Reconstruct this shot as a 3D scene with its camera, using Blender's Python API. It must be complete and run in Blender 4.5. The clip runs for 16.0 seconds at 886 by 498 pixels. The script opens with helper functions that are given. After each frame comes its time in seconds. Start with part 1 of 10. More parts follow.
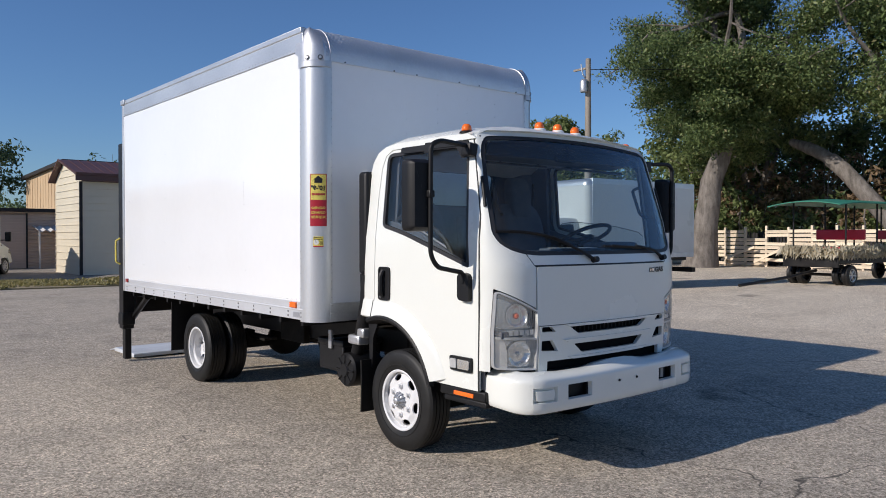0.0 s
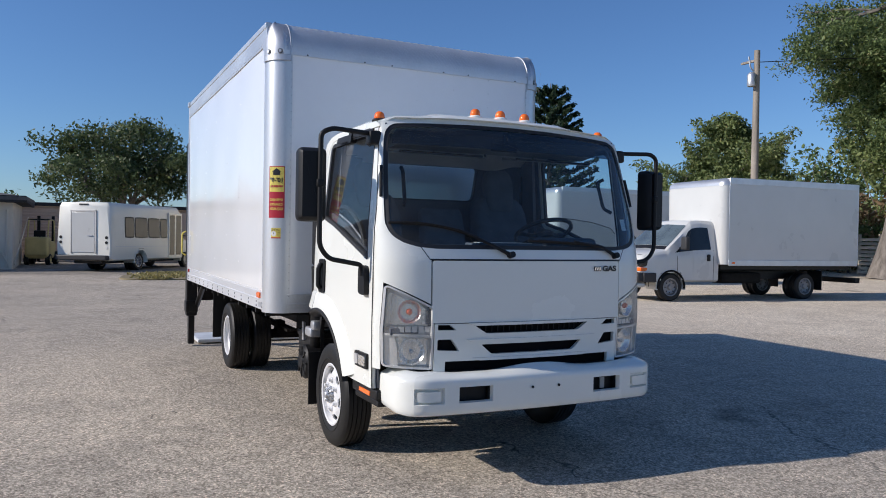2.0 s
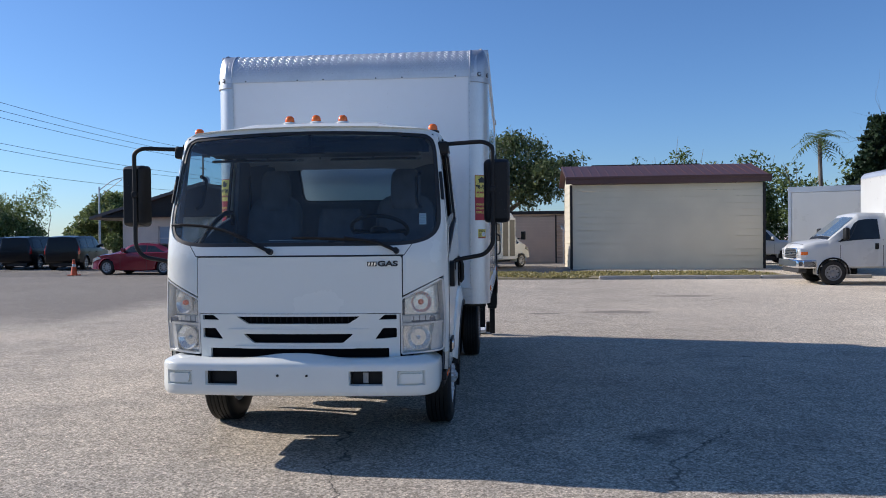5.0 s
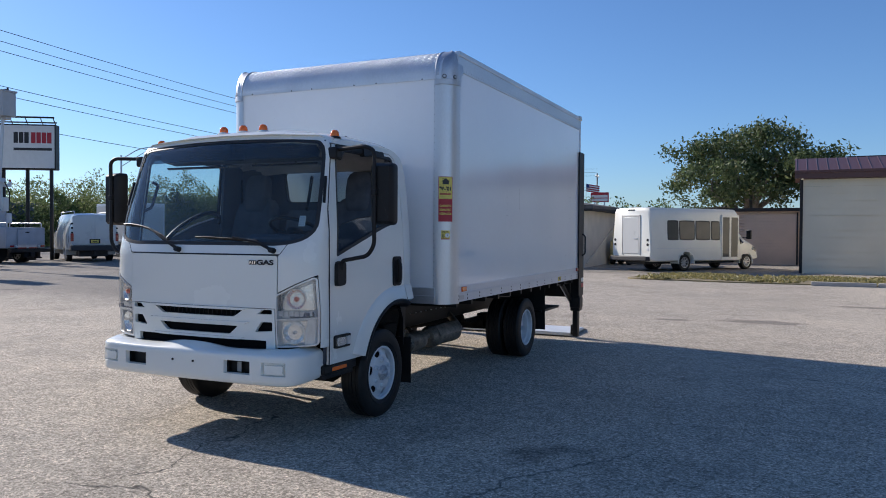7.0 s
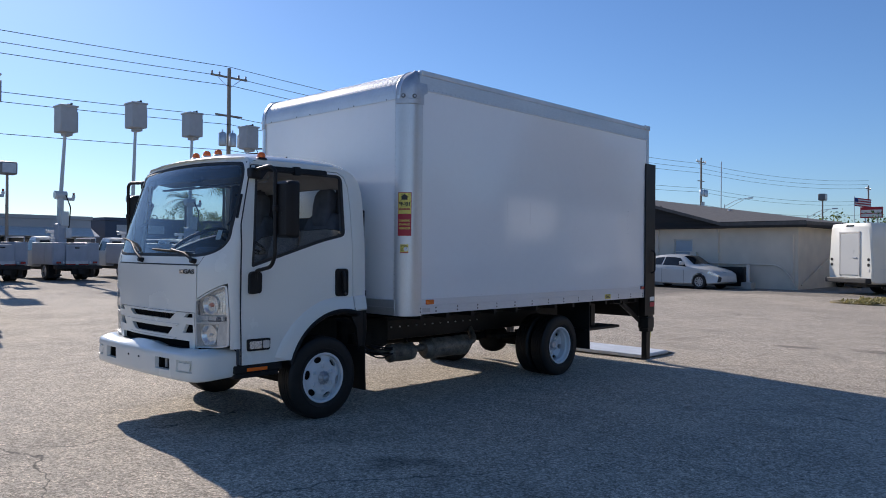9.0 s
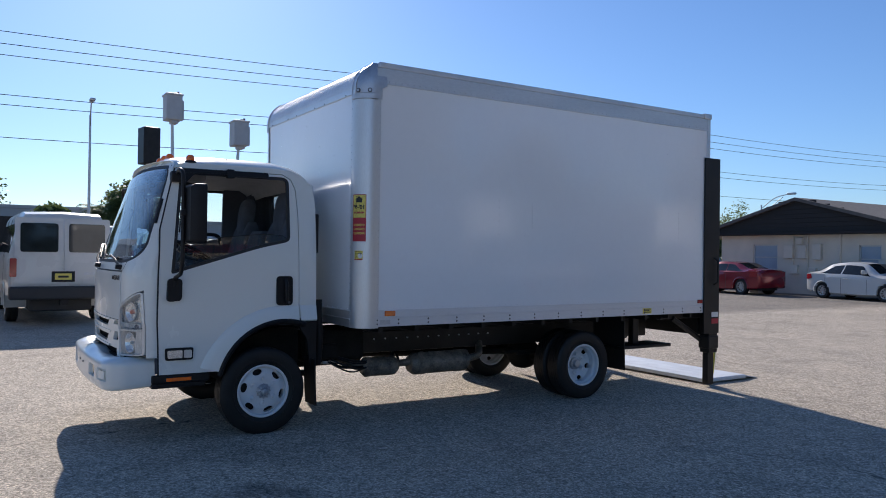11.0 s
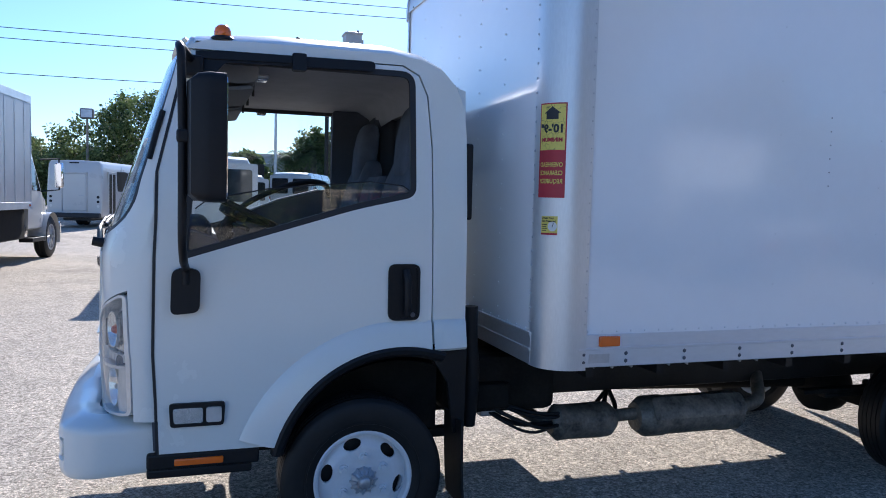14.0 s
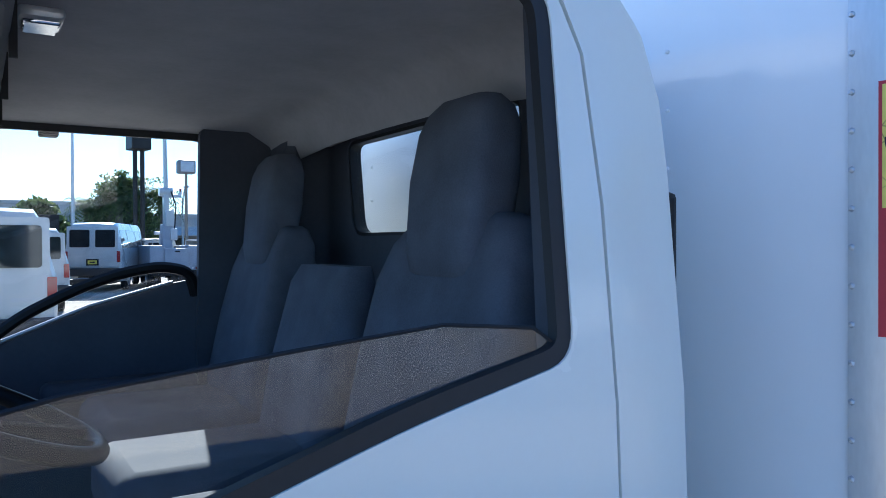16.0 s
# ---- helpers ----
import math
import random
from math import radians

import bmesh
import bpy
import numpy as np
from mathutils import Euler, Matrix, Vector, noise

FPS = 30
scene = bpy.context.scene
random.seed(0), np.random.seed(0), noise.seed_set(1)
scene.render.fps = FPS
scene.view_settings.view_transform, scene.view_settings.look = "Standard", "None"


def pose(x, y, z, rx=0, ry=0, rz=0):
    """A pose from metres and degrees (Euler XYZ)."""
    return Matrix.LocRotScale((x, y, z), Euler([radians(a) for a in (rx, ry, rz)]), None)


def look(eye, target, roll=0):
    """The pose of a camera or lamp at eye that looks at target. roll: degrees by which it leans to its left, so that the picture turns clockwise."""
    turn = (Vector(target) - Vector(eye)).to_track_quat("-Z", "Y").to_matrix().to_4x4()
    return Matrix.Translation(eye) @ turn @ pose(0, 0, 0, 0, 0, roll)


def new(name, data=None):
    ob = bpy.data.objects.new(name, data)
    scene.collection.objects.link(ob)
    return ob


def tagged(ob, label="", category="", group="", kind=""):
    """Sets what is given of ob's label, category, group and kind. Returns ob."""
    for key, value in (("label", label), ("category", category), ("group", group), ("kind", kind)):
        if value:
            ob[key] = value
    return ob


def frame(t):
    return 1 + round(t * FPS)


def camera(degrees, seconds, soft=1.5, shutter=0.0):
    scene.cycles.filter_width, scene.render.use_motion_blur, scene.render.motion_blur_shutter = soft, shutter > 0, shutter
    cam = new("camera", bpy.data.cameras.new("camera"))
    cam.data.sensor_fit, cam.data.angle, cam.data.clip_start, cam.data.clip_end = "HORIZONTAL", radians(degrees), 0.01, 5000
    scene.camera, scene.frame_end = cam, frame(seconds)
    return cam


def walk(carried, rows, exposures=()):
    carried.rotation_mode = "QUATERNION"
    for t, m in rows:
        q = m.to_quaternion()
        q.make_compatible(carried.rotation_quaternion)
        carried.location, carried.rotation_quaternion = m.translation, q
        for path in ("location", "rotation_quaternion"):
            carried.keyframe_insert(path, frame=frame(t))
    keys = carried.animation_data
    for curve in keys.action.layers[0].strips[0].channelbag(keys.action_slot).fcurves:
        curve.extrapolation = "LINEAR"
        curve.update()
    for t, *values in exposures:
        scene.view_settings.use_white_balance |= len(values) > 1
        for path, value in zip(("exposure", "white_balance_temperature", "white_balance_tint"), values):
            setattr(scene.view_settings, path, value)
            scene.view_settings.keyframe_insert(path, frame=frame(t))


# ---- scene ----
cam = camera(60.5, 16.0, soft=0.95)
PATH = [
    (0, (-4.43, -4.56, 1.599), (-3.139, -3.033, 1.567), 0.0),
    (0.5, (-4.268, -4.666, 1.592), (-3.023, -3.101, 1.568), 0.3),
    (1, (-3.888, -4.806, 1.577), (-2.724, -3.179, 1.555), 0.6),
    (1.5, (-3.382, -5.154, 1.562), (-2.341, -3.447, 1.54), 1.0),
    (2, (-2.751, -5.405, 1.538), (-1.868, -3.611, 1.511), 1.0),
    (2.5, (-2.096, -5.729, 1.537), (-1.387, -3.859, 1.512), 0.8),
    (3, (-1.389, -5.96, 1.511), (-0.859, -4.031, 1.494), 0.5),
    (3.5, (-0.671, -6.161, 1.517), (-0.315, -4.193, 1.509), 0.1),
    (4, (0.026, -6.296, 1.513), (0.205, -4.304, 1.502), -0.3),
    (4.5, (0.721, -6.317, 1.523), (0.728, -4.318, 1.502), -0.6),
    (4.7, (1.022, -6.351, 1.523), (0.96, -4.352, 1.498), -0.6),
    (6.8, (3.938, -5.815, 1.546), (3.158, -3.974, 1.503), 0.1),
    (7, (4.216, -5.716, 1.57), (3.376, -3.901, 1.53), 0.3),
    (7.5, (4.856, -5.411, 1.554), (3.872, -3.67, 1.529), 0.3),
    (8, (5.52, -5.099, 1.556), (4.396, -3.445, 1.545), 0.3),
    (8.5, (6.067, -4.71, 1.538), (4.81, -3.154, 1.537), 0.4),
    (9, (6.589, -4.3, 1.542), (5.21, -2.851, 1.547), 0.5),
    (9.2, (6.78, -4.128, 1.568), (5.359, -2.721, 1.575), 0.5),
    (11.3, (7.432, -1.893, 1.583), (5.702, -0.889, 1.59), 0.9),
    (11.5, (7.418, -1.725, 1.596), (5.668, -0.757, 1.596), 1.0),
    (12, (7.185, -1.5, 1.551), (5.387, -0.623, 1.524), 1.1),
    (12.5, (6.592, -1.275, 1.559), (4.751, -0.496, 1.482), 1.3),
    (13, (5.906, -1.038, 1.565), (4.034, -0.344, 1.442), 1.5),
    (13.5, (5.137, -0.883, 1.621), (3.247, -0.245, 1.48), 1.6),
    (14, (4.345, -0.74, 1.668), (2.449, -0.119, 1.536), 1.45),
    (14.5, (3.624, -0.637, 1.709), (1.731, 0.005, 1.636), 1.33),
    (15, (2.947, -0.529, 1.742), (1.087, 0.205, 1.72), 1.0),
    (15.5, (2.377, -0.536, 1.796), (0.579, 0.34, 1.79), 0.2),
    (16, (1.867, -0.523, 1.843), (0.163, 0.525, 1.827), -0.2),
]
EXPOSURES = ((0.0, -0.26, 6250, 14), (1.5, -0.17, 6170, 14), (2.5, -0.03, 6070, 14), (3.5, 0.12, 6060, 14), (4.5, 0.13, 6080, 14), (7.0, 0.15, 6200, 14), (9.0, 0.0, 6300, 15), (11.5, 0.08, 6260, 15), (12.5, 0.22, 6040, 16), (13.5, 0.53, 5840, 15), (14.2, 0.66, 5760, 14), (15.0, 0.82, 5650, 11), (15.5, 0.98, 5540, 10), (16.0, 1.26, 5480, 9))
walk(cam, [(t, look(eye, target, roll)) for t, eye, target, roll in PATH], EXPOSURES)

# ---- light ----
SUN_EL, SUN_AZ = 28.8, -77.5   # azimuth from +y towards +x
world = bpy.data.worlds.new("sky")
scene.world = world
world.use_nodes = True
wn = world.node_tree
sky = wn.nodes.new("ShaderNodeTexSky")
sky.sky_type = "NISHITA"
sky.sun_disc = False
sky.sun_elevation = radians(SUN_EL)
sky.sun_rotation = radians(SUN_AZ)
sky.air_density, sky.dust_density, sky.ozone_density = 1.0, 0.28, 4.0
bg = wn.nodes["Background"]
bg.inputs["Strength"].default_value = 0.097
deep = wn.nodes.new("ShaderNodeMix")
deep.data_type, deep.blend_type = "RGBA", "MULTIPLY"
deep.inputs["Factor"].default_value = 1.0
deep.inputs["B"].default_value = (0.79, 0.98, 1.18, 1)   # clear dry air
wn.links.new(sky.outputs["Color"], deep.inputs["A"])
wn.links.new(deep.outputs["Result"], bg.inputs["Color"])
sun_dir = Vector((math.sin(radians(SUN_AZ)) * math.cos(radians(SUN_EL)), math.cos(radians(SUN_AZ)) * math.cos(radians(SUN_EL)), math.sin(radians(SUN_EL))))
sun = new("sun", bpy.data.lights.new("sun", "SUN"))
sun.data.energy, sun.data.angle, sun.data.color = 4.75, radians(0.53), (1.0, 0.92, 0.8)
sun.matrix_world = look(sun_dir * 100, (0, 0, 0))

# ---- materials ----



def matter(name, col, rough=0.5, metal=0.0, var=0.08, scale=3.0, fine=60.0, bump=0.0, bscale=80.0, coat=0.0, spec=0.5, col2=None, rvar=0.12, stretch=(1, 1, 1), piece=0.0):
    """A procedural surface: coarse and fine colour variation, uneven gloss, fine relief; piece: spread of tone from object to object."""
    m = bpy.data.materials.new(name)
    m.use_nodes = True
    nt = m.node_tree
    N, L = nt.nodes, nt.links
    p = N["Principled BSDF"]
    tc = N.new("ShaderNodeTexCoord")
    mp = N.new("ShaderNodeMapping")
    mp.inputs["Scale"].default_value = stretch
    L.new(tc.outputs["Object"], mp.inputs["Vector"])
    n1 = N.new("ShaderNodeTexNoise")
    n1.inputs["Scale"].default_value, n1.inputs["Detail"].default_value = scale, 6
    n2 = N.new("ShaderNodeTexNoise")
    n2.inputs["Scale"].default_value, n2.inputs["Detail"].default_value = fine, 3
    L.new(mp.outputs[0], n1.inputs["Vector"])
    L.new(mp.outputs[0], n2.inputs["Vector"])
    add = N.new("ShaderNodeMath")
    add.operation = "MULTIPLY_ADD"
    L.new(n2.outputs["Fac"], add.inputs[0])
    add.inputs[1].default_value = 0.4
    L.new(n1.outputs["Fac"], add.inputs[2])
    r = N.new("ShaderNodeMapRange")
    r.inputs["From Min"].default_value, r.inputs["From Max"].default_value = 0.45, 0.95
    L.new(add.outputs[0], r.inputs["Value"])
    mix = N.new("ShaderNodeMix")
    mix.data_type = "RGBA"
    c2 = col2 or tuple(min(1, c * (1 + var)) for c in col)
    mix.inputs["A"].default_value = (*[c * (1 - var) for c in col], 1)
    mix.inputs["B"].default_value = (*c2, 1)
    L.new(r.outputs[0], mix.inputs["Factor"])
    out = mix.outputs["Result"]
    if piece:
        oi = N.new("ShaderNodeObjectInfo")
        pr = N.new("ShaderNodeMapRange")
        pr.inputs["To Min"].default_value, pr.inputs["To Max"].default_value = 1 - piece, 1 + piece
        L.new(oi.outputs["Random"], pr.inputs["Value"])
        ml = N.new("ShaderNodeVectorMath")
        ml.operation = "SCALE"
        L.new(out, ml.inputs[0])
        L.new(pr.outputs[0], ml.inputs["Scale"])
        out = ml.outputs[0]
    L.new(out, p.inputs["Base Color"])
    rr = N.new("ShaderNodeMapRange")
    rr.inputs["To Min"].default_value, rr.inputs["To Max"].default_value = max(0.02, rough * (1 - rvar)), min(1, rough * (1 + rvar))
    L.new(n1.outputs["Fac"], rr.inputs["Value"])
    L.new(rr.outputs[0], p.inputs["Roughness"])
    p.inputs["Metallic"].default_value = metal
    p.inputs["Specular IOR Level"].default_value = spec
    p.inputs["Coat Weight"].default_value = coat
    p.inputs["Coat Roughness"].default_value = 0.06
    if bump:
        nb = N.new("ShaderNodeTexNoise")
        nb.inputs["Scale"].default_value, nb.inputs["Detail"].default_value = bscale, 4
        L.new(mp.outputs[0], nb.inputs["Vector"])
        b = N.new("ShaderNodeBump")
        b.inputs["Strength"].default_value = 0.6
        b.inputs["Distance"].default_value = bump
        L.new(nb.outputs["Fac"], b.inputs["Height"])
        L.new(b.outputs[0], p.inputs["Normal"])
    return m


def pane_glass(name, tint=(0.82, 0.9, 0.9), haze=0.0, gloss=0.07, power=5.0):
    """Clear pane: straight-through light with a Fresnel gloss."""
    m = bpy.data.materials.new(name)
    m.use_nodes = True
    nt = m.node_tree
    N, L = nt.nodes, nt.links
    N.remove(N["Principled BSDF"])
    o = N["Material Output"]
    tr = N.new("ShaderNodeBsdfTransparent")
    tr.inputs["Color"].default_value = (*tint, 1)
    gl = N.new("ShaderNodeBsdfGlossy")
    gl.inputs["Roughness"].default_value = 0.012
    # gloss of both faces of the pane, the same from either side
    lw = N.new("ShaderNodeLayerWeight")
    lw.inputs["Blend"].default_value = 0.5
    pw = N.new("ShaderNodeMath")
    pw.operation = "POWER"
    pw.inputs[1].default_value = power
    L.new(lw.outputs["Facing"], pw.inputs[0])
    fr = N.new("ShaderNodeMath")
    fr.operation = "MULTIPLY_ADD"
    L.new(pw.outputs[0], fr.inputs[0])
    fr.inputs[1].default_value, fr.inputs[2].default_value = 0.85, gloss
    mx = N.new("ShaderNodeMixShader")
    L.new(fr.outputs[0], mx.inputs[0])
    L.new(tr.outputs[0], mx.inputs[1])
    L.new(gl.outputs[0], mx.inputs[2])
    last = mx
    if haze:
        df = N.new("ShaderNodeBsdfDiffuse")
        df.inputs["Color"].default_value = (0.6, 0.6, 0.58, 1)
        nz = N.new("ShaderNodeTexNoise")
        nz.inputs["Scale"].default_value = 6
        mr = N.new("ShaderNodeMapRange")
        mr.inputs["To Min"].default_value, mr.inputs["To Max"].default_value = 0.0, 2 * haze
        L.new(nz.outputs["Fac"], mr.inputs["Value"])
        mx2 = N.new("ShaderNodeMixShader")
        L.new(mr.outputs[0], mx2.inputs[0])
        L.new(mx.outputs[0], mx2.inputs[1])
        L.new(df.outputs[0], mx2.inputs[2])
        last = mx2
    L.new(last.outputs[0], o.inputs["Surface"])
    return m


WHITE = matter("white_cab_paint", (0.8, 0.81, 0.755), 0.27, var=0.015, scale=1.5, coat=0.4, rvar=0.06)
PANEL = matter("white_box_panel", (0.87, 0.88, 0.885), 0.13, var=0.02, scale=0.8, fine=14, bump=0.0016, bscale=1.8, rvar=0.3, coat=0.5)
ALU = matter("brushed_aluminium", (0.68, 0.69, 0.7), 0.38, 0.6, var=0.1, scale=2, fine=120, bump=0.0004, bscale=40, stretch=(1, 1, 0.25))
ALU2 = matter("weathered_aluminium_rail", (0.66, 0.67, 0.68), 0.42, 0.75, var=0.12, scale=3, fine=60, bump=0.0006, bscale=30, stretch=(1, 0.3, 1))
TREAD = matter("tread_plate_aluminium", (0.7, 0.71, 0.72), 0.42, 0.65, var=0.08, scale=3, fine=50)
RAILW = matter("bright_aluminium_rail", (0.68, 0.69, 0.71), 0.4, 0.35, var=0.08, scale=3, fine=60, bump=0.0005, bscale=30, stretch=(1, 0.3, 1))
BOLT = matter("dull_bolt_steel", (0.12, 0.12, 0.13), 0.5, 0.4, var=0.2)
STEEL = matter("galvanised_steel", (0.55, 0.56, 0.58), 0.45, 0.8, var=0.15, scale=5)
BLACK = matter("black_plastic", (0.01, 0.01, 0.011), 0.5, spec=0.3, var=0.25, scale=6, bump=0.0004, bscale=300)
BLACKP = matter("black_painted_steel", (0.008, 0.008, 0.009), 0.45, spec=0.35, var=0.4, scale=4, col2=(0.02, 0.018, 0.017))
RUBBER = matter("tyre_rubber", (0.008, 0.008, 0.008), 0.55, spec=0.4, var=0.3, scale=8, col2=(0.013, 0.0125, 0.012), bump=0.0006, bscale=120)
GRIME = matter("chassis_grime", (0.008, 0.0075, 0.007), 0.8, spec=0.2, var=0.4, scale=6, col2=(0.022, 0.02, 0.017), bump=0.001, bscale=40)
RUST = matter("rusty_exhaust_steel", (0.1, 0.085, 0.07), 0.55, 0.35, var=0.6, scale=9, col2=(0.34, 0.29, 0.23), bump=0.001, bscale=60)
RIMW = matter("white_wheel_paint", (0.72, 0.72, 0.72), 0.35, var=0.06, scale=6, coat=0.2)
CHROME = matter("chrome", (0.85, 0.85, 0.86), 0.08, 1.0, var=0.03)
AMBER = matter("amber_lens", (0.95, 0.17, 0.01), 0.18, var=0.1, coat=0.6)
REDLENS = matter("red_lens", (0.32, 0.012, 0.014), 0.2, var=0.1, coat=0.6)
LENS = pane_glass("clear_lamp_lens", (0.96, 0.97, 0.97), 0.17)
REFLECTOR = matter("lamp_reflector", (0.9, 0.89, 0.86), 0.24, 0.85, var=0.12, scale=60, bump=0.002, bscale=34)
SHELL = matter("lamp_housing_silver", (0.68, 0.68, 0.67), 0.35, 0.5, var=0.08, scale=20)
TURNBULB = matter("orange_bulb", (0.75, 0.14, 0.05), 0.2, var=0.1, coat=0.5)
GREYLINE = matter("grey_shadow_gap", (0.3, 0.3, 0.29), 0.5, var=0.1)
GLASS = pane_glass("window_glass", (0.58, 0.7, 0.75), 0.035, 0.03, 3.2)
SIDEGLASS = pane_glass("side_window_glass", (0.84, 0.89, 0.89), 0.012)
DARKGLASS = matter("dark_vehicle_glass", (0.018, 0.022, 0.024), 0.04, var=0.3, spec=0.5, coat=0.0)
CABIN = matter("grey_cabin_trim", (0.07, 0.078, 0.098), 0.7, var=0.15, scale=6, bump=0.0005, bscale=200)
HEADLINER = matter("grey_headliner_cloth", (0.42, 0.41, 0.42), 0.9, var=0.1, scale=8, bump=0.0006, bscale=260)
SEATCLOTH = matter("blue_grey_seat_cloth", (0.1, 0.11, 0.134), 0.92, var=0.25, scale=10, fine=240, bump=0.0012, bscale=320)
SEAL = matter("window_rubber_seal", (0.018, 0.018, 0.02), 0.55, var=0.2)
YELLOW = matter("yellow_decal", (0.75, 0.62, 0.12), 0.4, var=0.08, scale=10)
REDDEC = matter("red_decal", (0.42, 0.018, 0.035), 0.4, var=0.08, scale=10)
GRILLE = matter("dull_black_mesh", (0.006, 0.006, 0.007), 0.9, spec=0.1, var=0.2)


def crackled(base, lines):
    """A decal film with fine dark cracks."""
    m = base.copy()
    m.name = "cracked_yellow_decal"
    N, L = m.node_tree.nodes, m.node_tree.links
    p = N["Principled BSDF"]
    src = p.inputs["Base Color"].links[0].from_socket
    tc = N.new("ShaderNodeTexCoord")
    v = N.new("ShaderNodeTexVoronoi")
    v.feature = "DISTANCE_TO_EDGE"
    v.inputs["Scale"].default_value = 38
    v.inputs["Randomness"].default_value = 1.0
    nz = N.new("ShaderNodeTexNoise")
    nz.inputs["Scale"].default_value = 25
    L.new(tc.outputs["Object"], v.inputs["Vector"])
    L.new(tc.outputs["Object"], nz.inputs["Vector"])
    r = N.new("ShaderNodeMapRange")
    r.inputs["From Min"].default_value, r.inputs["From Max"].default_value = 0.0, 0.05
    r.inputs["To Min"].default_value, r.inputs["To Max"].default_value = 1.0, 0.0
    L.new(v.outputs["Distance"], r.inputs["Value"])
    k = N.new("ShaderNodeMapRange")
    k.inputs["From Min"].default_value, k.inputs["From Max"].default_value = 0.42, 0.55
    L.new(nz.outputs["Fac"], k.inputs["Value"])
    mu = N.new("ShaderNodeMath")
    mu.operation = "MULTIPLY"
    L.new(r.outputs[0], mu.inputs[0])
    L.new(k.outputs[0], mu.inputs[1])
    x = N.new("ShaderNodeMix")
    x.data_type = "RGBA"
    L.new(mu.outputs[0], x.inputs["Factor"])
    L.new(src, x.inputs["A"])
    x.inputs["B"].default_value = (*lines, 1)
    L.new(x.outputs["Result"], p.inputs["Base Color"])
    return m


CRACKYEL = crackled(YELLOW, (0.2, 0.16, 0.05))
INK = matter("black_decal_ink", (0.015, 0.014, 0.016), 0.4, var=0.1)
DECALW = matter("white_decal", (0.75, 0.74, 0.7), 0.4, var=0.05)

# ---- mesh helpers ----


def part(name, bm, material, parent=None, label="", smooth=40):
    """Links a bmesh as one mesh object, under a thing or a part."""
    me = bpy.data.meshes.new(name)
    bm.to_mesh(me)
    bm.free()
    return linked(name, me, material, parent, label, smooth)


def linked(name, me, material, parent=None, label="", smooth=40):
    for mm in material if isinstance(material, (list, tuple)) else (material,):
        me.materials.append(mm)
    if smooth:
        me.polygons.foreach_set("use_smooth", [True] * len(me.polygons))
        me.set_sharp_from_angle(angle=radians(smooth))
        level = me.attributes.get("level")
        if level:
            flat = np.zeros(len(me.polygons), dtype=np.int32)
            level.data.foreach_get("value", flat)
            me.polygons.foreach_set("use_smooth", flat == 0)
    ob = new(name, me)
    if parent is not None:
        ob.parent = parent
    if label:
        tagged(ob, label)
    return ob


def thing(name, label, category, m=None, group="", kind=""):
    """An Empty at the base of a thing."""
    ob = new(name)
    ob.empty_display_size = 0.2
    if m is not None:
        ob.matrix_basis = m
    return tagged(ob, label, category, group, kind)


def alike(name, first, parent, x, y, z, turn=(0, 0, 0)):
    """Another object on the same mesh."""
    ob = new(name, first.data)
    ob.parent = parent
    ob.location = (x, y, z)
    ob.rotation_euler = turn
    return ob


def bx(bm, x0, x1, y0, y1, z0, z1, r=0.0, seg=2):
    """A block between two corners, its edges rounded by r; its six faces stay level."""
    level = bm.faces.layers.int.get("level") or bm.faces.layers.int.new("level")
    n0 = len(bm.faces)
    g = bmesh.ops.create_cube(bm, size=1.0, matrix=Matrix.Translation(((x0 + x1) / 2, (y0 + y1) / 2, (z0 + z1) / 2)) @ Matrix.Diagonal((abs(x1 - x0), abs(y1 - y0), abs(z1 - z0), 1)))
    if r > 0:
        es = list({e for v in g["verts"] for e in v.link_edges})
        bmesh.ops.bevel(bm, geom=es, offset=min(r, 0.49 * min(abs(x1 - x0), abs(y1 - y0), abs(z1 - z0))), segments=seg, affect="EDGES", profile=0.5)
    bm.faces.ensure_lookup_table()
    for f in bm.faces[n0:]:
        f.normal_update()
        if max(abs(c) for c in f.normal) > 0.9999:
            f[level] = 1
    return bm


def block(x0, x1, y0, y1, z0, z1, r=0.0, seg=2):
    return bx(bmesh.new(), x0, x1, y0, y1, z0, z1, r, seg)


def rod(bm, a, b, r0, r1=None, n=12, caps=True):
    """A round bar from a to b."""
    a, b = Vector(a), Vector(b)
    r1 = r0 if r1 is None else r1
    d = b - a
    m = Matrix.Translation((a + b) / 2) @ d.to_track_quat("Z", "Y").to_matrix().to_4x4()
    bmesh.ops.create_cone(bm, cap_ends=caps, segments=n, radius1=r0, radius2=r1, depth=d.length, matrix=m)
    return bm


def pipe(bm, pts, r, n=10):
    """A tube along a line of points; r: one radius or one for each point."""
    pts = [Vector(p) for p in pts]
    rs = r if isinstance(r, (list, tuple)) else [r] * len(pts)
    rings, up = [], None
    for k, p in enumerate(pts):
        d = (pts[min(k + 1, len(pts) - 1)] - pts[max(k - 1, 0)]).normalized()
        if up is None:
            up = d.orthogonal().normalized()
        up = (up - d * up.dot(d)).normalized()
        side = d.cross(up)
        rings.append([bm.verts.new(p + rs[k] * (math.cos(6.2832 * j / n) * up + math.sin(6.2832 * j / n) * side)) for j in range(n)])
    for ra, rb in zip(rings, rings[1:]):
        for j in range(n):
            bm.faces.new((ra[j], ra[(j + 1) % n], rb[(j + 1) % n], rb[j]))
    bm.faces.new(rings[0][::-1])
    bm.faces.new(rings[-1])
    return bm


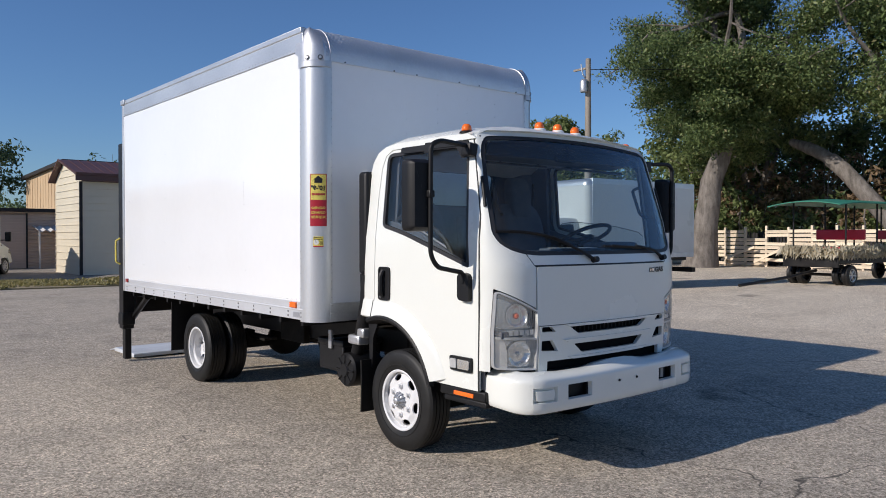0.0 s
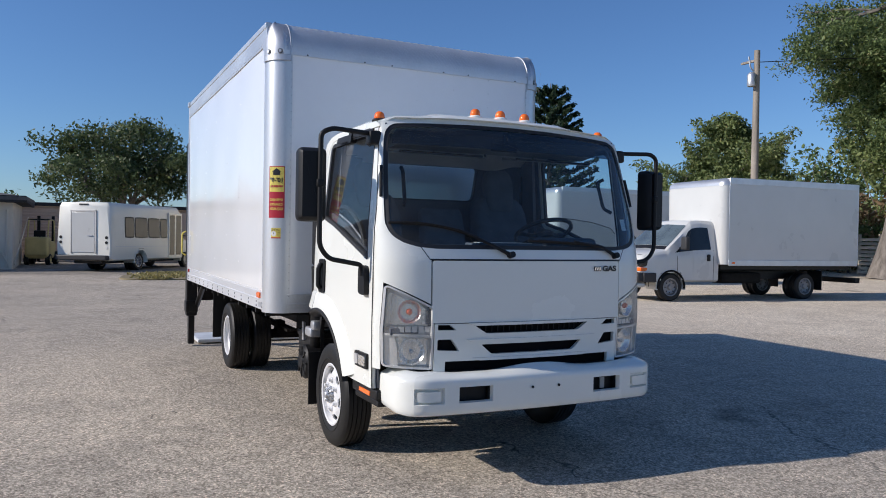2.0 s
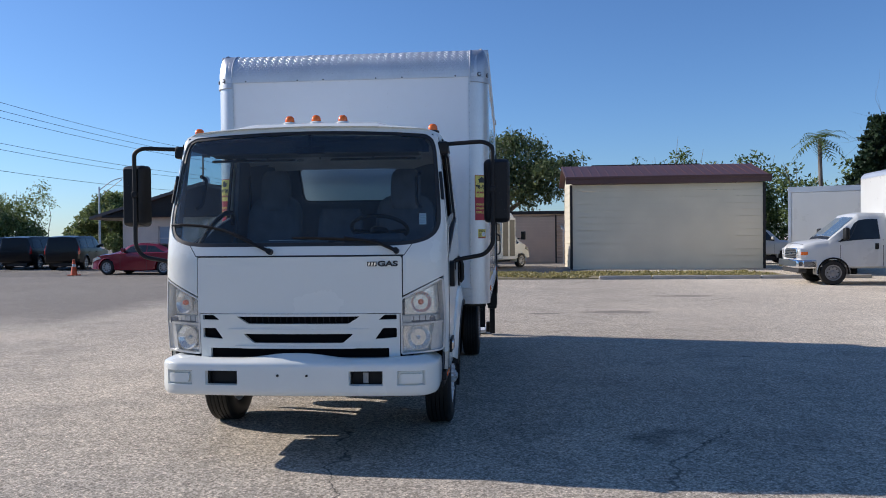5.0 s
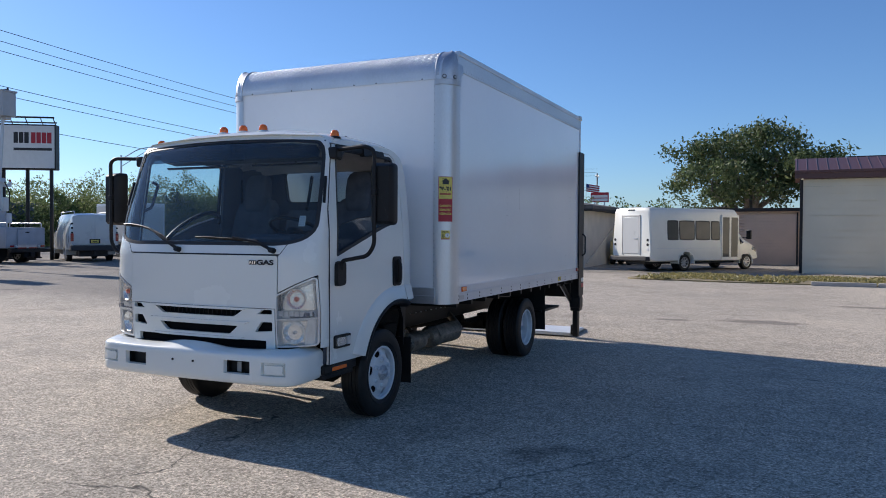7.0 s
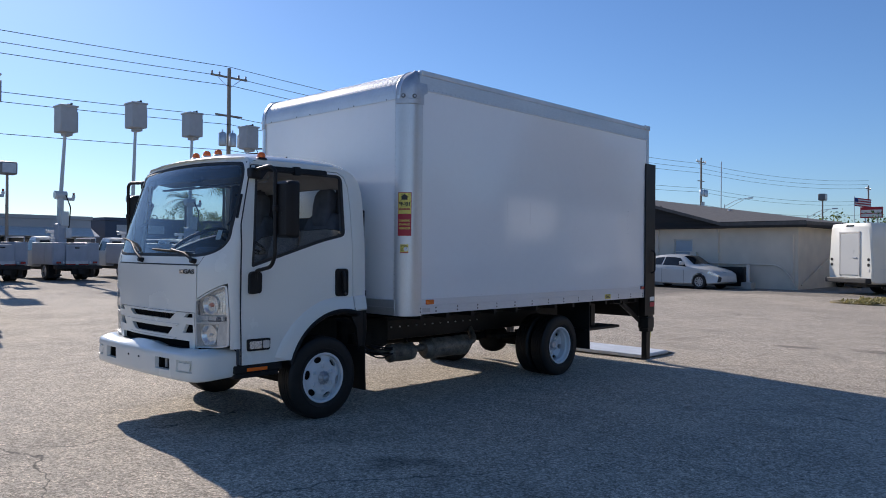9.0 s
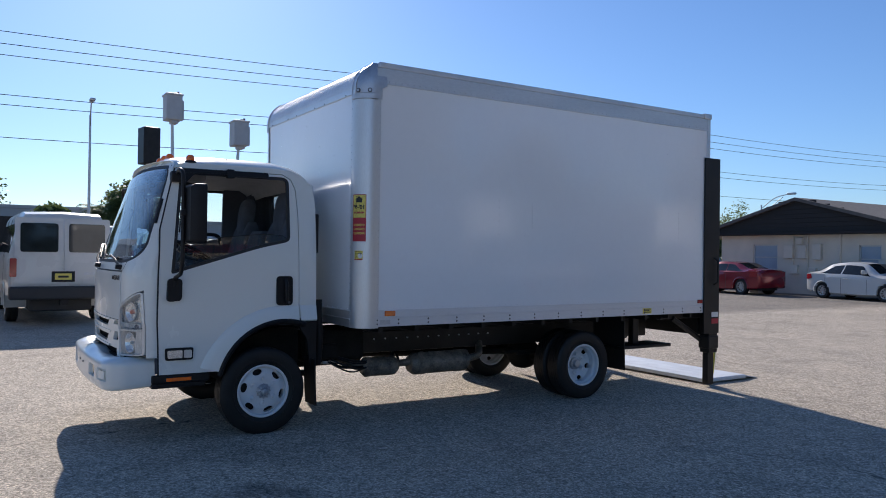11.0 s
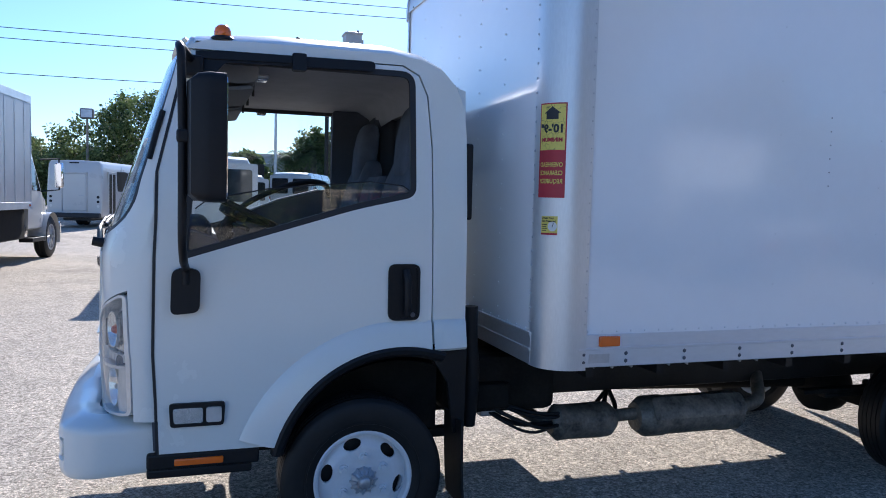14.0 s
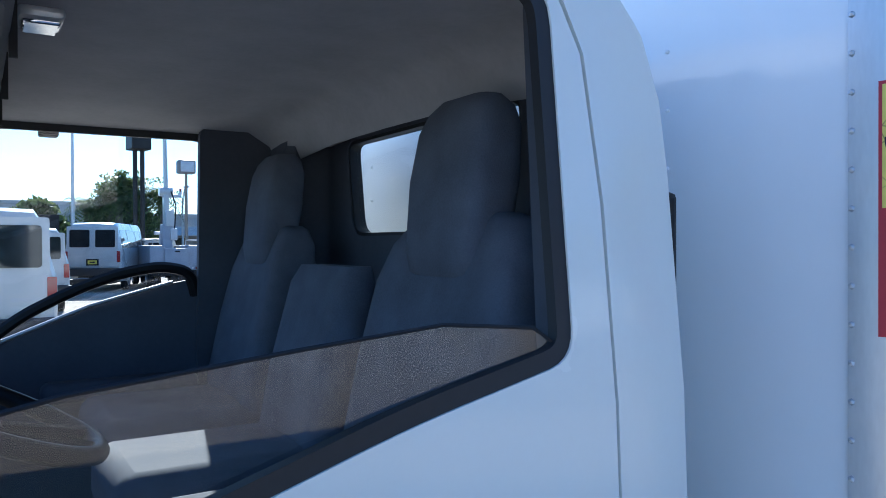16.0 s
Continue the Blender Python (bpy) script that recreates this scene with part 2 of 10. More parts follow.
def bend(pts, r=0.08, n=5):
    """Rounds the corners of a line of points."""
    pts = [Vector(p) for p in pts]
    out = [pts[0]]
    for a, b, c in zip(pts, pts[1:], pts[2:]):
        ra = min(r, (a - b).length * 0.45, (c - b).length * 0.45)
        p0, p1 = b + (a - b).normalized() * ra, b + (c - b).normalized() * ra
        for k in range(n + 1):
            s = k / n
            out.append(p0 * (1 - s) ** 2 + b * 2 * s * (1 - s) + p1 * s * s)
    return out + [pts[-1]]


def lathe(bm, profile, m=None, n=32, closed=False):
    """Turns (radius, height) pairs round the z axis of m."""
    m = m or Matrix()
    rings = []
    for r, h in profile:
        if r < 1e-6:
            rings.append([bm.verts.new(m @ Vector((0, 0, h)))])
        else:
            rings.append([bm.verts.new(m @ Vector((r * math.cos(6.28319 * j / n), r * math.sin(6.28319 * j / n), h))) for j in range(n)])
    for a, b in list(zip(rings, rings[1:])) + ([(rings[-1], rings[0])] if closed else []):
        for j in range(n):
            q = [a[j % len(a)], a[(j + 1) % len(a)], b[(j + 1) % len(b)], b[j % len(b)]]
            u = list(dict.fromkeys(q))
            if len(u) > 2:
                bm.faces.new(u)
    bmesh.ops.recalc_face_normals(bm, faces=bm.faces)
    return bm


def rounded(outline, r, n=4):
    """Rounds the corners of a closed 2D outline; r: one radius or one for each corner."""
    out, k = [], len(outline)
    for i in range(k):
        a, b, c = Vector(outline[i - 1]), Vector(outline[i]), Vector(outline[(i + 1) % k])
        rr = r[i] if isinstance(r, (list, tuple)) else r
        rr = min(rr, (a - b).length * 0.48, (c - b).length * 0.48)
        if rr < 1e-4:
            out.append(tuple(b))
            continue
        p0, p1 = b + (a - b).normalized() * rr, b + (c - b).normalized() * rr
        for j in range(n + 1):
            s = j / n
            out.append(tuple(p0 * (1 - s) ** 2 + b * 2 * s * (1 - s) + p1 * s * s))
    return out


def circle(cx, cy, r, n=20):
    return [(cx + r * math.cos(6.28319 * k / n), cy + r * math.sin(6.28319 * k / n)) for k in range(n)]


def sheet(outline, holes=(), shape=None, cuts_u=(), cuts_v=(), thick=0.0, bm=None):
    """A panel: a 2D outline (u, v) with holes, bent by shape(u, v, depth) -> point, with a thickness."""
    own = bmesh.new()
    edges = []
    for loop in (outline, *holes):
        vs = [own.verts.new((u, v, 0)) for u, v in loop]
        edges += [own.edges.new((vs[k], vs[(k + 1) % len(vs)])) for k in range(len(vs))]
    bmesh.ops.triangle_fill(own, use_beauty=True, use_dissolve=False, edges=edges, normal=(0, 0, 1))
    for axis, cuts in ((0, cuts_u), (1, cuts_v)):
        for c in cuts:
            co, no = [0, 0, 0], [0, 0, 0]
            co[axis], no[axis] = c, 1
            bmesh.ops.bisect_plane(own, geom=own.verts[:] + own.edges[:] + own.faces[:], plane_co=co, plane_no=no, dist=1e-5)
    shape = shape or (lambda u, v, d: Vector((u, v, d)))
    bm = bm or bmesh.new()
    own.verts.ensure_lookup_table()
    front = {v: bm.verts.new(shape(v.co.x, v.co.y, 0.0)) for v in own.verts}
    back = {v: bm.verts.new(shape(v.co.x, v.co.y, thick)) for v in own.verts} if thick else None
    for f in own.faces:
        bm.faces.new([front[v] for v in f.verts])
        if back:
            bm.faces.new([back[v] for v in reversed(f.verts)])
    if back:
        for e in own.edges:
            if len(e.link_faces) == 1:
                a, b = e.verts
                bm.faces.new((front[a], front[b], back[b], back[a]))
    own.free()
    bmesh.ops.recalc_face_normals(bm, faces=bm.faces)
    return bm


def grid(us, vs, place, bm=None, skip=None):
    """A net of quads at place(u, v)."""
    bm = bm or bmesh.new()
    rows = [[bm.verts.new(place(u, v)) for v in vs] for u in us]
    for i in range(len(us) - 1):
        for j in range(len(vs) - 1):
            if skip and skip((us[i] + us[i + 1]) / 2, (vs[j] + vs[j + 1]) / 2):
                continue
            bm.faces.new((rows[i][j], rows[i + 1][j], rows[i + 1][j + 1], rows[i][j + 1]))
    return bm


def lerp(x, table):
    """Reads a table of (x, y) pairs."""
    if x <= table[0][0]:
        return table[0][1]
    for (a, ya), (b, yb) in zip(table, table[1:]):
        if x <= b:
            return ya + (yb - ya) * (x - a) / (b - a)
    return table[-1][1]


def steps(a, b, n):
    return [a + (b - a) * k / n for k in range(n + 1)]


def writing(name, text, size, m, material, parent, flip=False, bold=0.0, align="CENTER"):
    """Raised letters in the built-in font, as a mesh."""
    cu = bpy.data.curves.new(name, "FONT")
    cu.body, cu.size, cu.align_x, cu.align_y, cu.extrude, cu.offset = text, size, align, "CENTER", 0.0006, bold
    tmp = bpy.data.objects.new(name, cu)
    me = bpy.data.meshes.new_from_object(tmp)
    bpy.data.objects.remove(tmp)
    me.transform(m @ (Matrix.Diagonal((-1, 1, 1, 1)) if flip else Matrix()))
    return linked(name, me, material, parent, smooth=0)


PI = math.pi

# ---- ground ----


def asphalt():
    m = bpy.data.materials.new("worn_asphalt")
    m.use_nodes = True
    nt = m.node_tree
    N, L = nt.nodes, nt.links
    p = N["Principled BSDF"]
    g = N.new("ShaderNodeNewGeometry")

    def noise_tex(scale, detail=5, rough=0.6):
        n = N.new("ShaderNodeTexNoise")
        n.inputs["Scale"].default_value, n.inputs["Detail"].default_value, n.inputs["Roughness"].default_value = scale, detail, rough
        L.new(g.outputs["Position"], n.inputs["Vector"])
        return n

    def ramp(src, a, b, lo=0.0, hi=1.0):
        r = N.new("ShaderNodeMapRange")
        r.inputs["From Min"].default_value, r.inputs["From Max"].default_value = a, b
        r.inputs["To Min"].default_value, r.inputs["To Max"].default_value = lo, hi
        L.new(src, r.inputs["Value"])
        return r.outputs[0]

    def mixc(f, a, b, mode="MIX"):
        x = N.new("ShaderNodeMix")
        x.data_type, x.blend_type = "RGBA", mode
        for sock, val in (("Factor", f), ("A", a), ("B", b)):
            s = x.inputs[sock]
            if isinstance(val, tuple):
                s.default_value = (*val, 1)
            elif isinstance(val, (int, float)):
                s.default_value = val
            else:
                L.new(val, s)
        return x.outputs["Result"]

    # aggregate stones of two sizes in a binder
    def stones(scale, lo, hi):
        v = N.new("ShaderNodeTexVoronoi")
        v.inputs["Scale"].default_value = scale
        wob_ = noise_tex(scale * 0.7, 2)
        wv_ = N.new("ShaderNodeVectorMath")
        wv_.operation = "MULTIPLY_ADD"
        L.new(wob_.outputs["Color"], wv_.inputs[0])
        wv_.inputs[1].default_value = (1.1 / scale, 1.1 / scale, 0)
        L.new(g.outputs["Position"], wv_.inputs[2])
        L.new(wv_.outputs[0], v.inputs["Vector"])
        return mixc(ramp(v.outputs["Color"], 0.1, 0.9), lo, hi)
    stone = mixc(0.5, (0.46, 0.4, 0.325), stones(85, (0.28, 0.24, 0.19), (0.66, 0.58, 0.47)))
    coarse = stones(62, (0.5, 0.49, 0.47), (1.44, 1.45, 1.46))
    finer = stones(125, (0.58, 0.57, 0.55), (1.36, 1.37, 1.38))
    grit = noise_tex(95, 3, 0.7)
    big = noise_tex(0.12, 6)
    mid = noise_tex(0.9, 6, 0.7)
    # bleached sandy ground towards the east side
    sp = N.new("ShaderNodeSeparateXYZ")
    L.new(g.outputs["Position"], sp.inputs[0])
    ad = N.new("ShaderNodeMath")
    ad.operation = "MULTIPLY_ADD"
    L.new(big.outputs["Fac"], ad.inputs[0])
    ad.inputs[1].default_value = 8.0
    L.new(sp.outputs["X"], ad.inputs[2])
    sandy = mixc(ramp(mid.outputs["Fac"], 0.3, 0.7), (0.6, 0.51, 0.4), (0.86, 0.76, 0.61))
    c = mixc(ramp(big.outputs["Fac"], 0.35, 0.65, 0.0, 0.45), stone, (0.62, 0.545, 0.44))
    c = mixc(ramp(mid.outputs["Fac"], 0.5, 0.72, 0.0, 0.55), c, (0.26, 0.228, 0.19))
    # darker paving by the buildings to the north
    no = N.new("ShaderNodeMath")
    no.operation = "MULTIPLY_ADD"
    L.new(big.outputs["Fac"], no.inputs[0])
    no.inputs[1].default_value = 1.5
    L.new(sp.outputs["Y"], no.inputs[2])
    c = mixc(ramp(no.outputs[0], 25.2, 26.4, 0, 0.5), c, (0.1, 0.094, 0.088))
    # blotches and grit at hand and finger size
    for sc_, lo, hi, a_, b_ in ((5.0, 0.84, 1.14, 0.3, 0.7), (30.0, 0.8, 1.18, 0.33, 0.67), (120.0, 0.74, 1.26, 0.35, 0.65)):
        gn = noise_tex(sc_, 6, 0.72)
        gv = ramp(gn.outputs["Fac"], a_, b_, lo, hi)
        cc = N.new("ShaderNodeCombineColor")
        for ch in range(3):
            L.new(gv, cc.inputs[ch])
        c = mixc(1.0, c, cc.outputs[0], "MULTIPLY")
    # worn bare patches with ragged edges, and dried puddle rims
    wp = noise_tex(0.33, 7, 0.68)
    c = mixc(ramp(wp.outputs["Fac"], 0.52, 0.6, 0, 0.3), c, (0.66, 0.57, 0.45))
    dk = noise_tex(0.19, 7, 0.72)
    c = mixc(ramp(dk.outputs["Fac"], 0.54, 0.62, 0, 0.28), c, (0.24, 0.215, 0.185))
    c = mixc(ramp(ad.outputs[0], 8.0, 13.0, 0, 0.8), c, sandy)
    # darker paving of the drive to the west
    we = N.new("ShaderNodeMath")
    we.operation = "MULTIPLY_ADD"
    L.new(big.outputs["Fac"], we.inputs[0])
    we.inputs[1].default_value = -3.0
    L.new(sp.outputs["X"], we.inputs[2])
    pv = N.new("ShaderNodeMath")
    pv.operation = "MULTIPLY"
    L.new(ramp(we.outputs[0], -9.0, -7.8, 0.62, 0.0), pv.inputs[0])
    L.new(ramp(sp.outputs["Y"], 5.0, 9.0), pv.inputs[1])
    c = mixc(pv.outputs[0], c, (0.12, 0.112, 0.105))
    # dark stains of spilt oil
    wo = noise_tex(2.2, 4, 0.6)
    for sx, sy, rx_, ry_ in ((3.75, 9.15, 0.75, 0.3), (2.17, 8.83, 0.32, 0.16), (5.9, 13.2, 0.9, 0.25), (-1.2, -3.9, 0.5, 0.35)):
        so = N.new("ShaderNodeVectorMath")
        so.operation = "SUBTRACT"
        L.new(g.outputs["Position"], so.inputs[0])
        so.inputs[1].default_value = (sx, sy, 0)
        sv = N.new("ShaderNodeVectorMath")
        sv.operation = "MULTIPLY"
        L.new(so.outputs[0], sv.inputs[0])
        sv.inputs[1].default_value = (1 / rx_, 1 / ry_, 0)
        ln = N.new("ShaderNodeVectorMath")
        ln.operation = "LENGTH"
        L.new(sv.outputs[0], ln.inputs[0])
        sm = N.new("ShaderNodeMath")
        sm.operation = "MULTIPLY_ADD"
        L.new(wo.outputs["Fac"], sm.inputs[0])
        sm.inputs[1].default_value = 1.2
        L.new(ln.outputs["Value"], sm.inputs[2])
        c = mixc(ramp(sm.outputs[0], 1.35, 1.75, 0.6, 0.0), c, (0.13, 0.115, 0.1))
    # oil stains
    st = noise_tex(0.55, 3, 0.5)
    c = mixc(ramp(st.outputs["Fac"], 0.68, 0.74, 0, 0.55), c, (0.06, 0.055, 0.05))
    # cracks
    wob = noise_tex(0.8, 4)
    wv = N.new("ShaderNodeVectorMath")
    wv.operation = "MULTIPLY_ADD"
    L.new(wob.outputs["Color"], wv.inputs[0])
    wv.inputs[1].default_value = (1.3, 1.3, 0)
    L.new(g.outputs["Position"], wv.inputs[2])
    cr = N.new("ShaderNodeTexVoronoi")
    cr.feature = "DISTANCE_TO_EDGE"
    cr.inputs["Scale"].default_value = 0.21
    L.new(wv.outputs[0], cr.inputs["Vector"])
    crack = ramp(cr.outputs["Distance"], 0.0005, 0.0024, 0.8, 0.0)
    gate = ramp(noise_tex(0.25, 2).outputs["Fac"], 0.5, 0.62)
    mu = N.new("ShaderNodeMath")
    mu.operation = "MULTIPLY"
    L.new(crack, mu.inputs[0])
    L.new(gate, mu.inputs[1])
    c = mixc(mu.outputs[0], c, (0.05, 0.046, 0.042))
    c = mixc(1.0, mixc(1.0, c, coarse, "MULTIPLY"), finer, "MULTIPLY")
    c = mixc(1.0, c, (0.97, 0.96, 0.95), "MULTIPLY")
    L.new(c, p.inputs["Base Color"])
    p.inputs["Roughness"].default_value = 0.88
    p.inputs["Specular IOR Level"].default_value = 0.35
    b1 = N.new("ShaderNodeBump")
    b1.inputs["Distance"].default_value, b1.inputs["Strength"].default_value = 0.008, 0.9
    L.new(grit.outputs["Fac"], b1.inputs["Height"])
    b2 = N.new("ShaderNodeBump")
    b2.inputs["Distance"].default_value, b2.inputs["Strength"].default_value = 0.04, 0.7
    L.new(mid.outputs["Fac"], b2.inputs["Height"])
    L.new(b1.outputs[0], b2.inputs["Normal"])
    L.new(b2.outputs[0], p.inputs["Normal"])
    return m


ASPHALT = asphalt()
_us = [-900, -300, -120, -60] + steps(-40, 40, 40) + [60, 120, 300, 900]
ground = part("ground", grid(_us, _us, lambda u, v: Vector((u, v, 0.012 * noise.noise((u * 0.11, v * 0.11, 0)) if math.hypot(u - 1, v - 2) > 9 else 0))), ASPHALT)
tagged(ground, "worn grey asphalt lot with fine aggregate, cracks and sandy patches", "ground", kind="structure")

# ---- box truck ----
truck = thing("box_truck", "white cab-over box truck with tall white van body, lift gate lowered", "truck")

# body of the van: half width, front, rear, bottom, top, radius of the front posts
BW, BF, BR, BB, BT, PR = 1.30, 0.755, 5.42, 0.915, 3.31, 0.158
NOSE = 0.24   # radius of the tread-plate nose


def box_body():
    body = part("van_floor", block(-BW + 0.03, BW - 0.03, BF + 0.12, BR - 0.02, BB + 0.01, BB + 0.13), GRIME, truck)
    # side walls
    for s, nm in ((-1, "side_wall"), (1, "side_wall")):
        w = part(nm, sheet([(BF + PR - 0.01, BB + 0.14), (BR - 0.03, BB + 0.14), (BR - 0.03, BT - 0.1), (BF + PR - 0.01, BT - 0.1)], (),
                           lambda u, v, d, s=s: Vector((s * (BW - 0.006 + 0.0025 * math.sin(u * 5.1) * math.sin(v * 2.3) - d), u, v)), steps(1.2, 5.2, 20), steps(1.3, 3.1, 9), 0.03), PANEL, truck)
        # lower rail in two steps, with rivets in pairs
        rail = part("lower_rail", block(s * (BW - 0.03), s * BW, BF + PR, BR - 0.03, BB, BB + 0.085, 0.004), RAILW, truck)
        part("rail_top", block(s * (BW - 0.03), s * (BW - 0.003), BF + PR, BR - 0.03, BB + 0.0852, BB + 0.152, 0.003), RAILW, rail)
        part("rail_bead", block(s * (BW - 0.02), s * (BW + 0.004), BF + PR, BR - 0.03, BB + 0.078, BB + 0.09, 0.003), RAILW, rail)
        riv = bmesh.new()
        ys = steps(BF + PR + 0.25, BR - 0.12, 13)
        for y in ys + [BF + PR + 0.03]:
            for z in (BB + 0.025, BB + 0.06):
                bmesh.ops.create_icosphere(riv, subdivisions=1, radius=0.0105, matrix=Matrix.Translation((s * BW, y, z)) @ Matrix.Diagonal((0.6, 1, 1, 1)))
        tagged(part("rivets", riv, BOLT, rail), kind="stuff")
        small = bmesh.new()
        for k in range(60):
            y = BF + PR + 0.05 + k * (BR - BF - PR - 0.1) / 59
            for z in (BB + 0.165, BT - 0.112):
                bmesh.ops.create_icosphere(small, subdivisions=1, radius=0.005, matrix=Matrix.Translation((s * (BW - 0.004), y, z)))
        for y in (1.98, 2.62, 3.3, 3.98, 4.7, 5.2):
            for k in range(7):
                bmesh.ops.create_icosphere(small, subdivisions=1, radius=0.0045, matrix=Matrix.Translation((s * (BW - 0.005), y + 0.002 * math.sin(k * 9), 1.28 + k * 0.25 + 0.01 * math.sin(k * 5 + y))))
        tagged(part("wall_rivets", small, PANEL, w), kind="stuff")
        # upper rail
        up = part("upper_rail", block(s * (BW - 0.05), s * BW, BF + PR, BR, BT - 0.195, BT - 0.048, 0.004), ALU2, truck)
        part("rail_cap", block(s * (BW - 0.05), s * (BW + 0.005), BF + PR + 0.02, BR, BT - 0.0475, BT + 0.003, 0.008), ALU2, up)
        part("rail_bead", block(s * (BW - 0.0005), s * (BW + 0.004), BF + PR, BR, BT - 0.193, BT - 0.18, 0.002), ALU2, up)
        riv2 = bmesh.new()
        for k in range(70):
            bmesh.ops.create_icosphere(riv2, subdivisions=1, radius=0.006, matrix=Matrix.Translation((s * BW, BF + PR + 0.06 + k * 0.064, BT - 0.17)))
        tagged(part("rail_rivets", riv2, STEEL, up), kind="stuff")
        # rivets of the inner posts that show through the panel
        dots = bmesh.new()
        for y, za, zb in ((2.29, 1.78, 2.12), (2.71, 1.87, 2.09), (4.9, 1.8, 2.1)) if s > 0 else ((2.0, 1.9, 2.1),):
            for z in steps(za, zb, 5):
                bmesh.ops.create_icosphere(dots, subdivisions=1, radius=0.0038, matrix=Matrix.Translation((s * (BW - 0.0035), y, z)))
        tagged(part("panel_rivets", dots, BOLT, up), kind="stuff")
        # amber and red side markers, decals and serial plate
        part("side_marker", block(s * (BW - 0.01), s * (BW + 0.012), 1.02, 1.125, 1.01, 1.058, 0.006), AMBER, truck, "amber side marker")
        part("rear_side_marker", block(s * (BW - 0.01), s * (BW + 0.012), BR - 0.17, BR - 0.09, 1.03, 1.075, 0.006), REDLENS, truck, "red side marker")
        part("serial_plate", block(s * (BW - 0.005), s * (BW + 0.003), 0.97, 1.075, BB + 0.02, BB + 0.062), STEEL, truck)
        if s > 0:
            plate = part("caution_plate", block(s * (BW - 0.005), s * (BW + 0.003), 4.32, 4.46, BB + 0.02, BB + 0.085), YELLOW, truck, "yellow caution label")
            for k in range(3):
                part("label_line", block(s * BW, s * (BW + 0.0045), 4.335, 4.445 - 0.02 * (k % 2), BB + 0.03 + 0.017 * k, BB + 0.039 + 0.017 * k), INK, plate)
        # rounded front post, from the front wall round to the side wall
        pr = PR
        post = bmesh.new()
        arc = [(s * (BW - pr - 0.02), BF - 0.006)] + [(s * (BW + 0.003 - pr + pr * math.sin(a)), BF - 0.006 + pr - pr * math.cos(a)) for a in steps(0, PI / 2, 14)] + [(s * (BW + 0.003), BF + pr + 0.04)]
        grid(range(len(arc)), [BB - 0.012, BB + 0.6, 1.9, 2.6, BT - NOSE], lambda i, z: Vector((arc[i][0], arc[i][1], z)), post)
        inner = [(s * (BW - pr - 0.02), BF + 0.02), (s * (BW - pr), BF + 0.05), (s * (BW - 0.07), BF + 0.13), (s * (BW - 0.03), BF + pr + 0.04)]
        bottom = [post.verts.new((x, y, BB - 0.012)) for x, y in inner[::-1]]
        first = [v for v in post.verts if abs(v.co.z - BB + 0.012) < 1e-5 and v not in bottom]
        post.faces.new(first + bottom)
        bmesh.ops.recalc_face_normals(post, faces=post.faces)
        p = part("corner_post", post, ALU, truck, "bright rounded aluminium corner post")
        pv = bmesh.new()
        for k in range(33):
            bmesh.ops.create_icosphere(pv, subdivisions=1, radius=0.0065, matrix=Matrix.Translation((s * (BW - pr - 0.013), BF - 0.006, BB + 0.06 + k * 0.066)))
            bmesh.ops.create_icosphere(pv, subdivisions=1, radius=0.0045, matrix=Matrix.Translation((s * (BW + 0.003), BF + pr + 0.03, BB + 0.2 + k * 0.061)))
        tagged(part("post_rivets", pv, STEEL, p), kind="stuff")
        # cast cap over the upper corner
        cap = bmesh.new()
        R = NOSE + 0.01

        def cap_at(a, b, s=s, R=R, lift=0.0):
            # a: round the post from front to side; b: from the post up over the nose
            o = pr + 0.01 + lift
            fx, fy = math.sin(a), math.cos(a)
            k = 1 - math.cos(b) if b > 0 else 0
            x = BW + 0.01 + lift - o + o * fx - 0.085 * k * fx ** 2
            y = BF - 0.012 - lift + o - o * fy + R * k * fy ** 1.5
            z = BT - NOSE + (R * math.sin(b) * (1 - 0.02 * fx) if b > 0 else b)
            return Vector((s * x, y, z))
        AA = [-0.02] + steps(0, PI / 2, 12)
        grid(AA, [-0.1, -0.05, 0.0] + steps(0.1, PI / 2, 12), cap_at, cap)
        # side wing of the casting, along the upper rail
        grid([0, 1, 2], [-0.1, -0.05, 0.0] + steps(0.1, PI / 2, 12), lambda i, b: cap_at(PI / 2, b) + Vector((0, (0, 0.05, 0.1)[int(i)] * (0.5 if b < 0.02 else 1), 0)), cap)
        top = [cap_at(a, PI / 2) for a in AA] + [Vector((s * (BW - 0.07), BF + pr + 0.1, BT + 0.003)), Vector((s * (BW - 0.26), BF + pr + 0.1, BT + 0.003))]
        cap.faces.new([cap.verts.new(v) for v in top])
        # thicker collar at its foot, and the rim over the nose plate
        grid(AA, [0, 1, 2, 3], lambda a, k: cap_at(a, (-0.1, -0.096, -0.052, -0.046)[int(k)], lift=(0.0, 0.007, 0.007, 0.0)[int(k)]), cap)
        pipe(cap, [cap_at(-0.02, b) for b in [-0.1, 0.0] + steps(0.1, PI / 2, 10)], 0.006, 6)
        bmesh.ops.recalc_face_normals(cap, faces=cap.faces)
        cp = part("corner_cap", cap, STEEL, truck, "cast aluminium corner cap")
        for a in (0.5, 1.15):
            n, q = cap_at(a, -0.024), Vector((s * math.sin(a), -math.cos(a), 0))
            part("cap_recess", rod(bmesh.new(), n - q * 0.01, n + q * 0.0035, 0.021, n=14), BOLT, cp)
            part("cap_bolt", rod(bmesh.new(), n - q * 0.01, n + q * 0.011, 0.012, n=6), STEEL, cp)
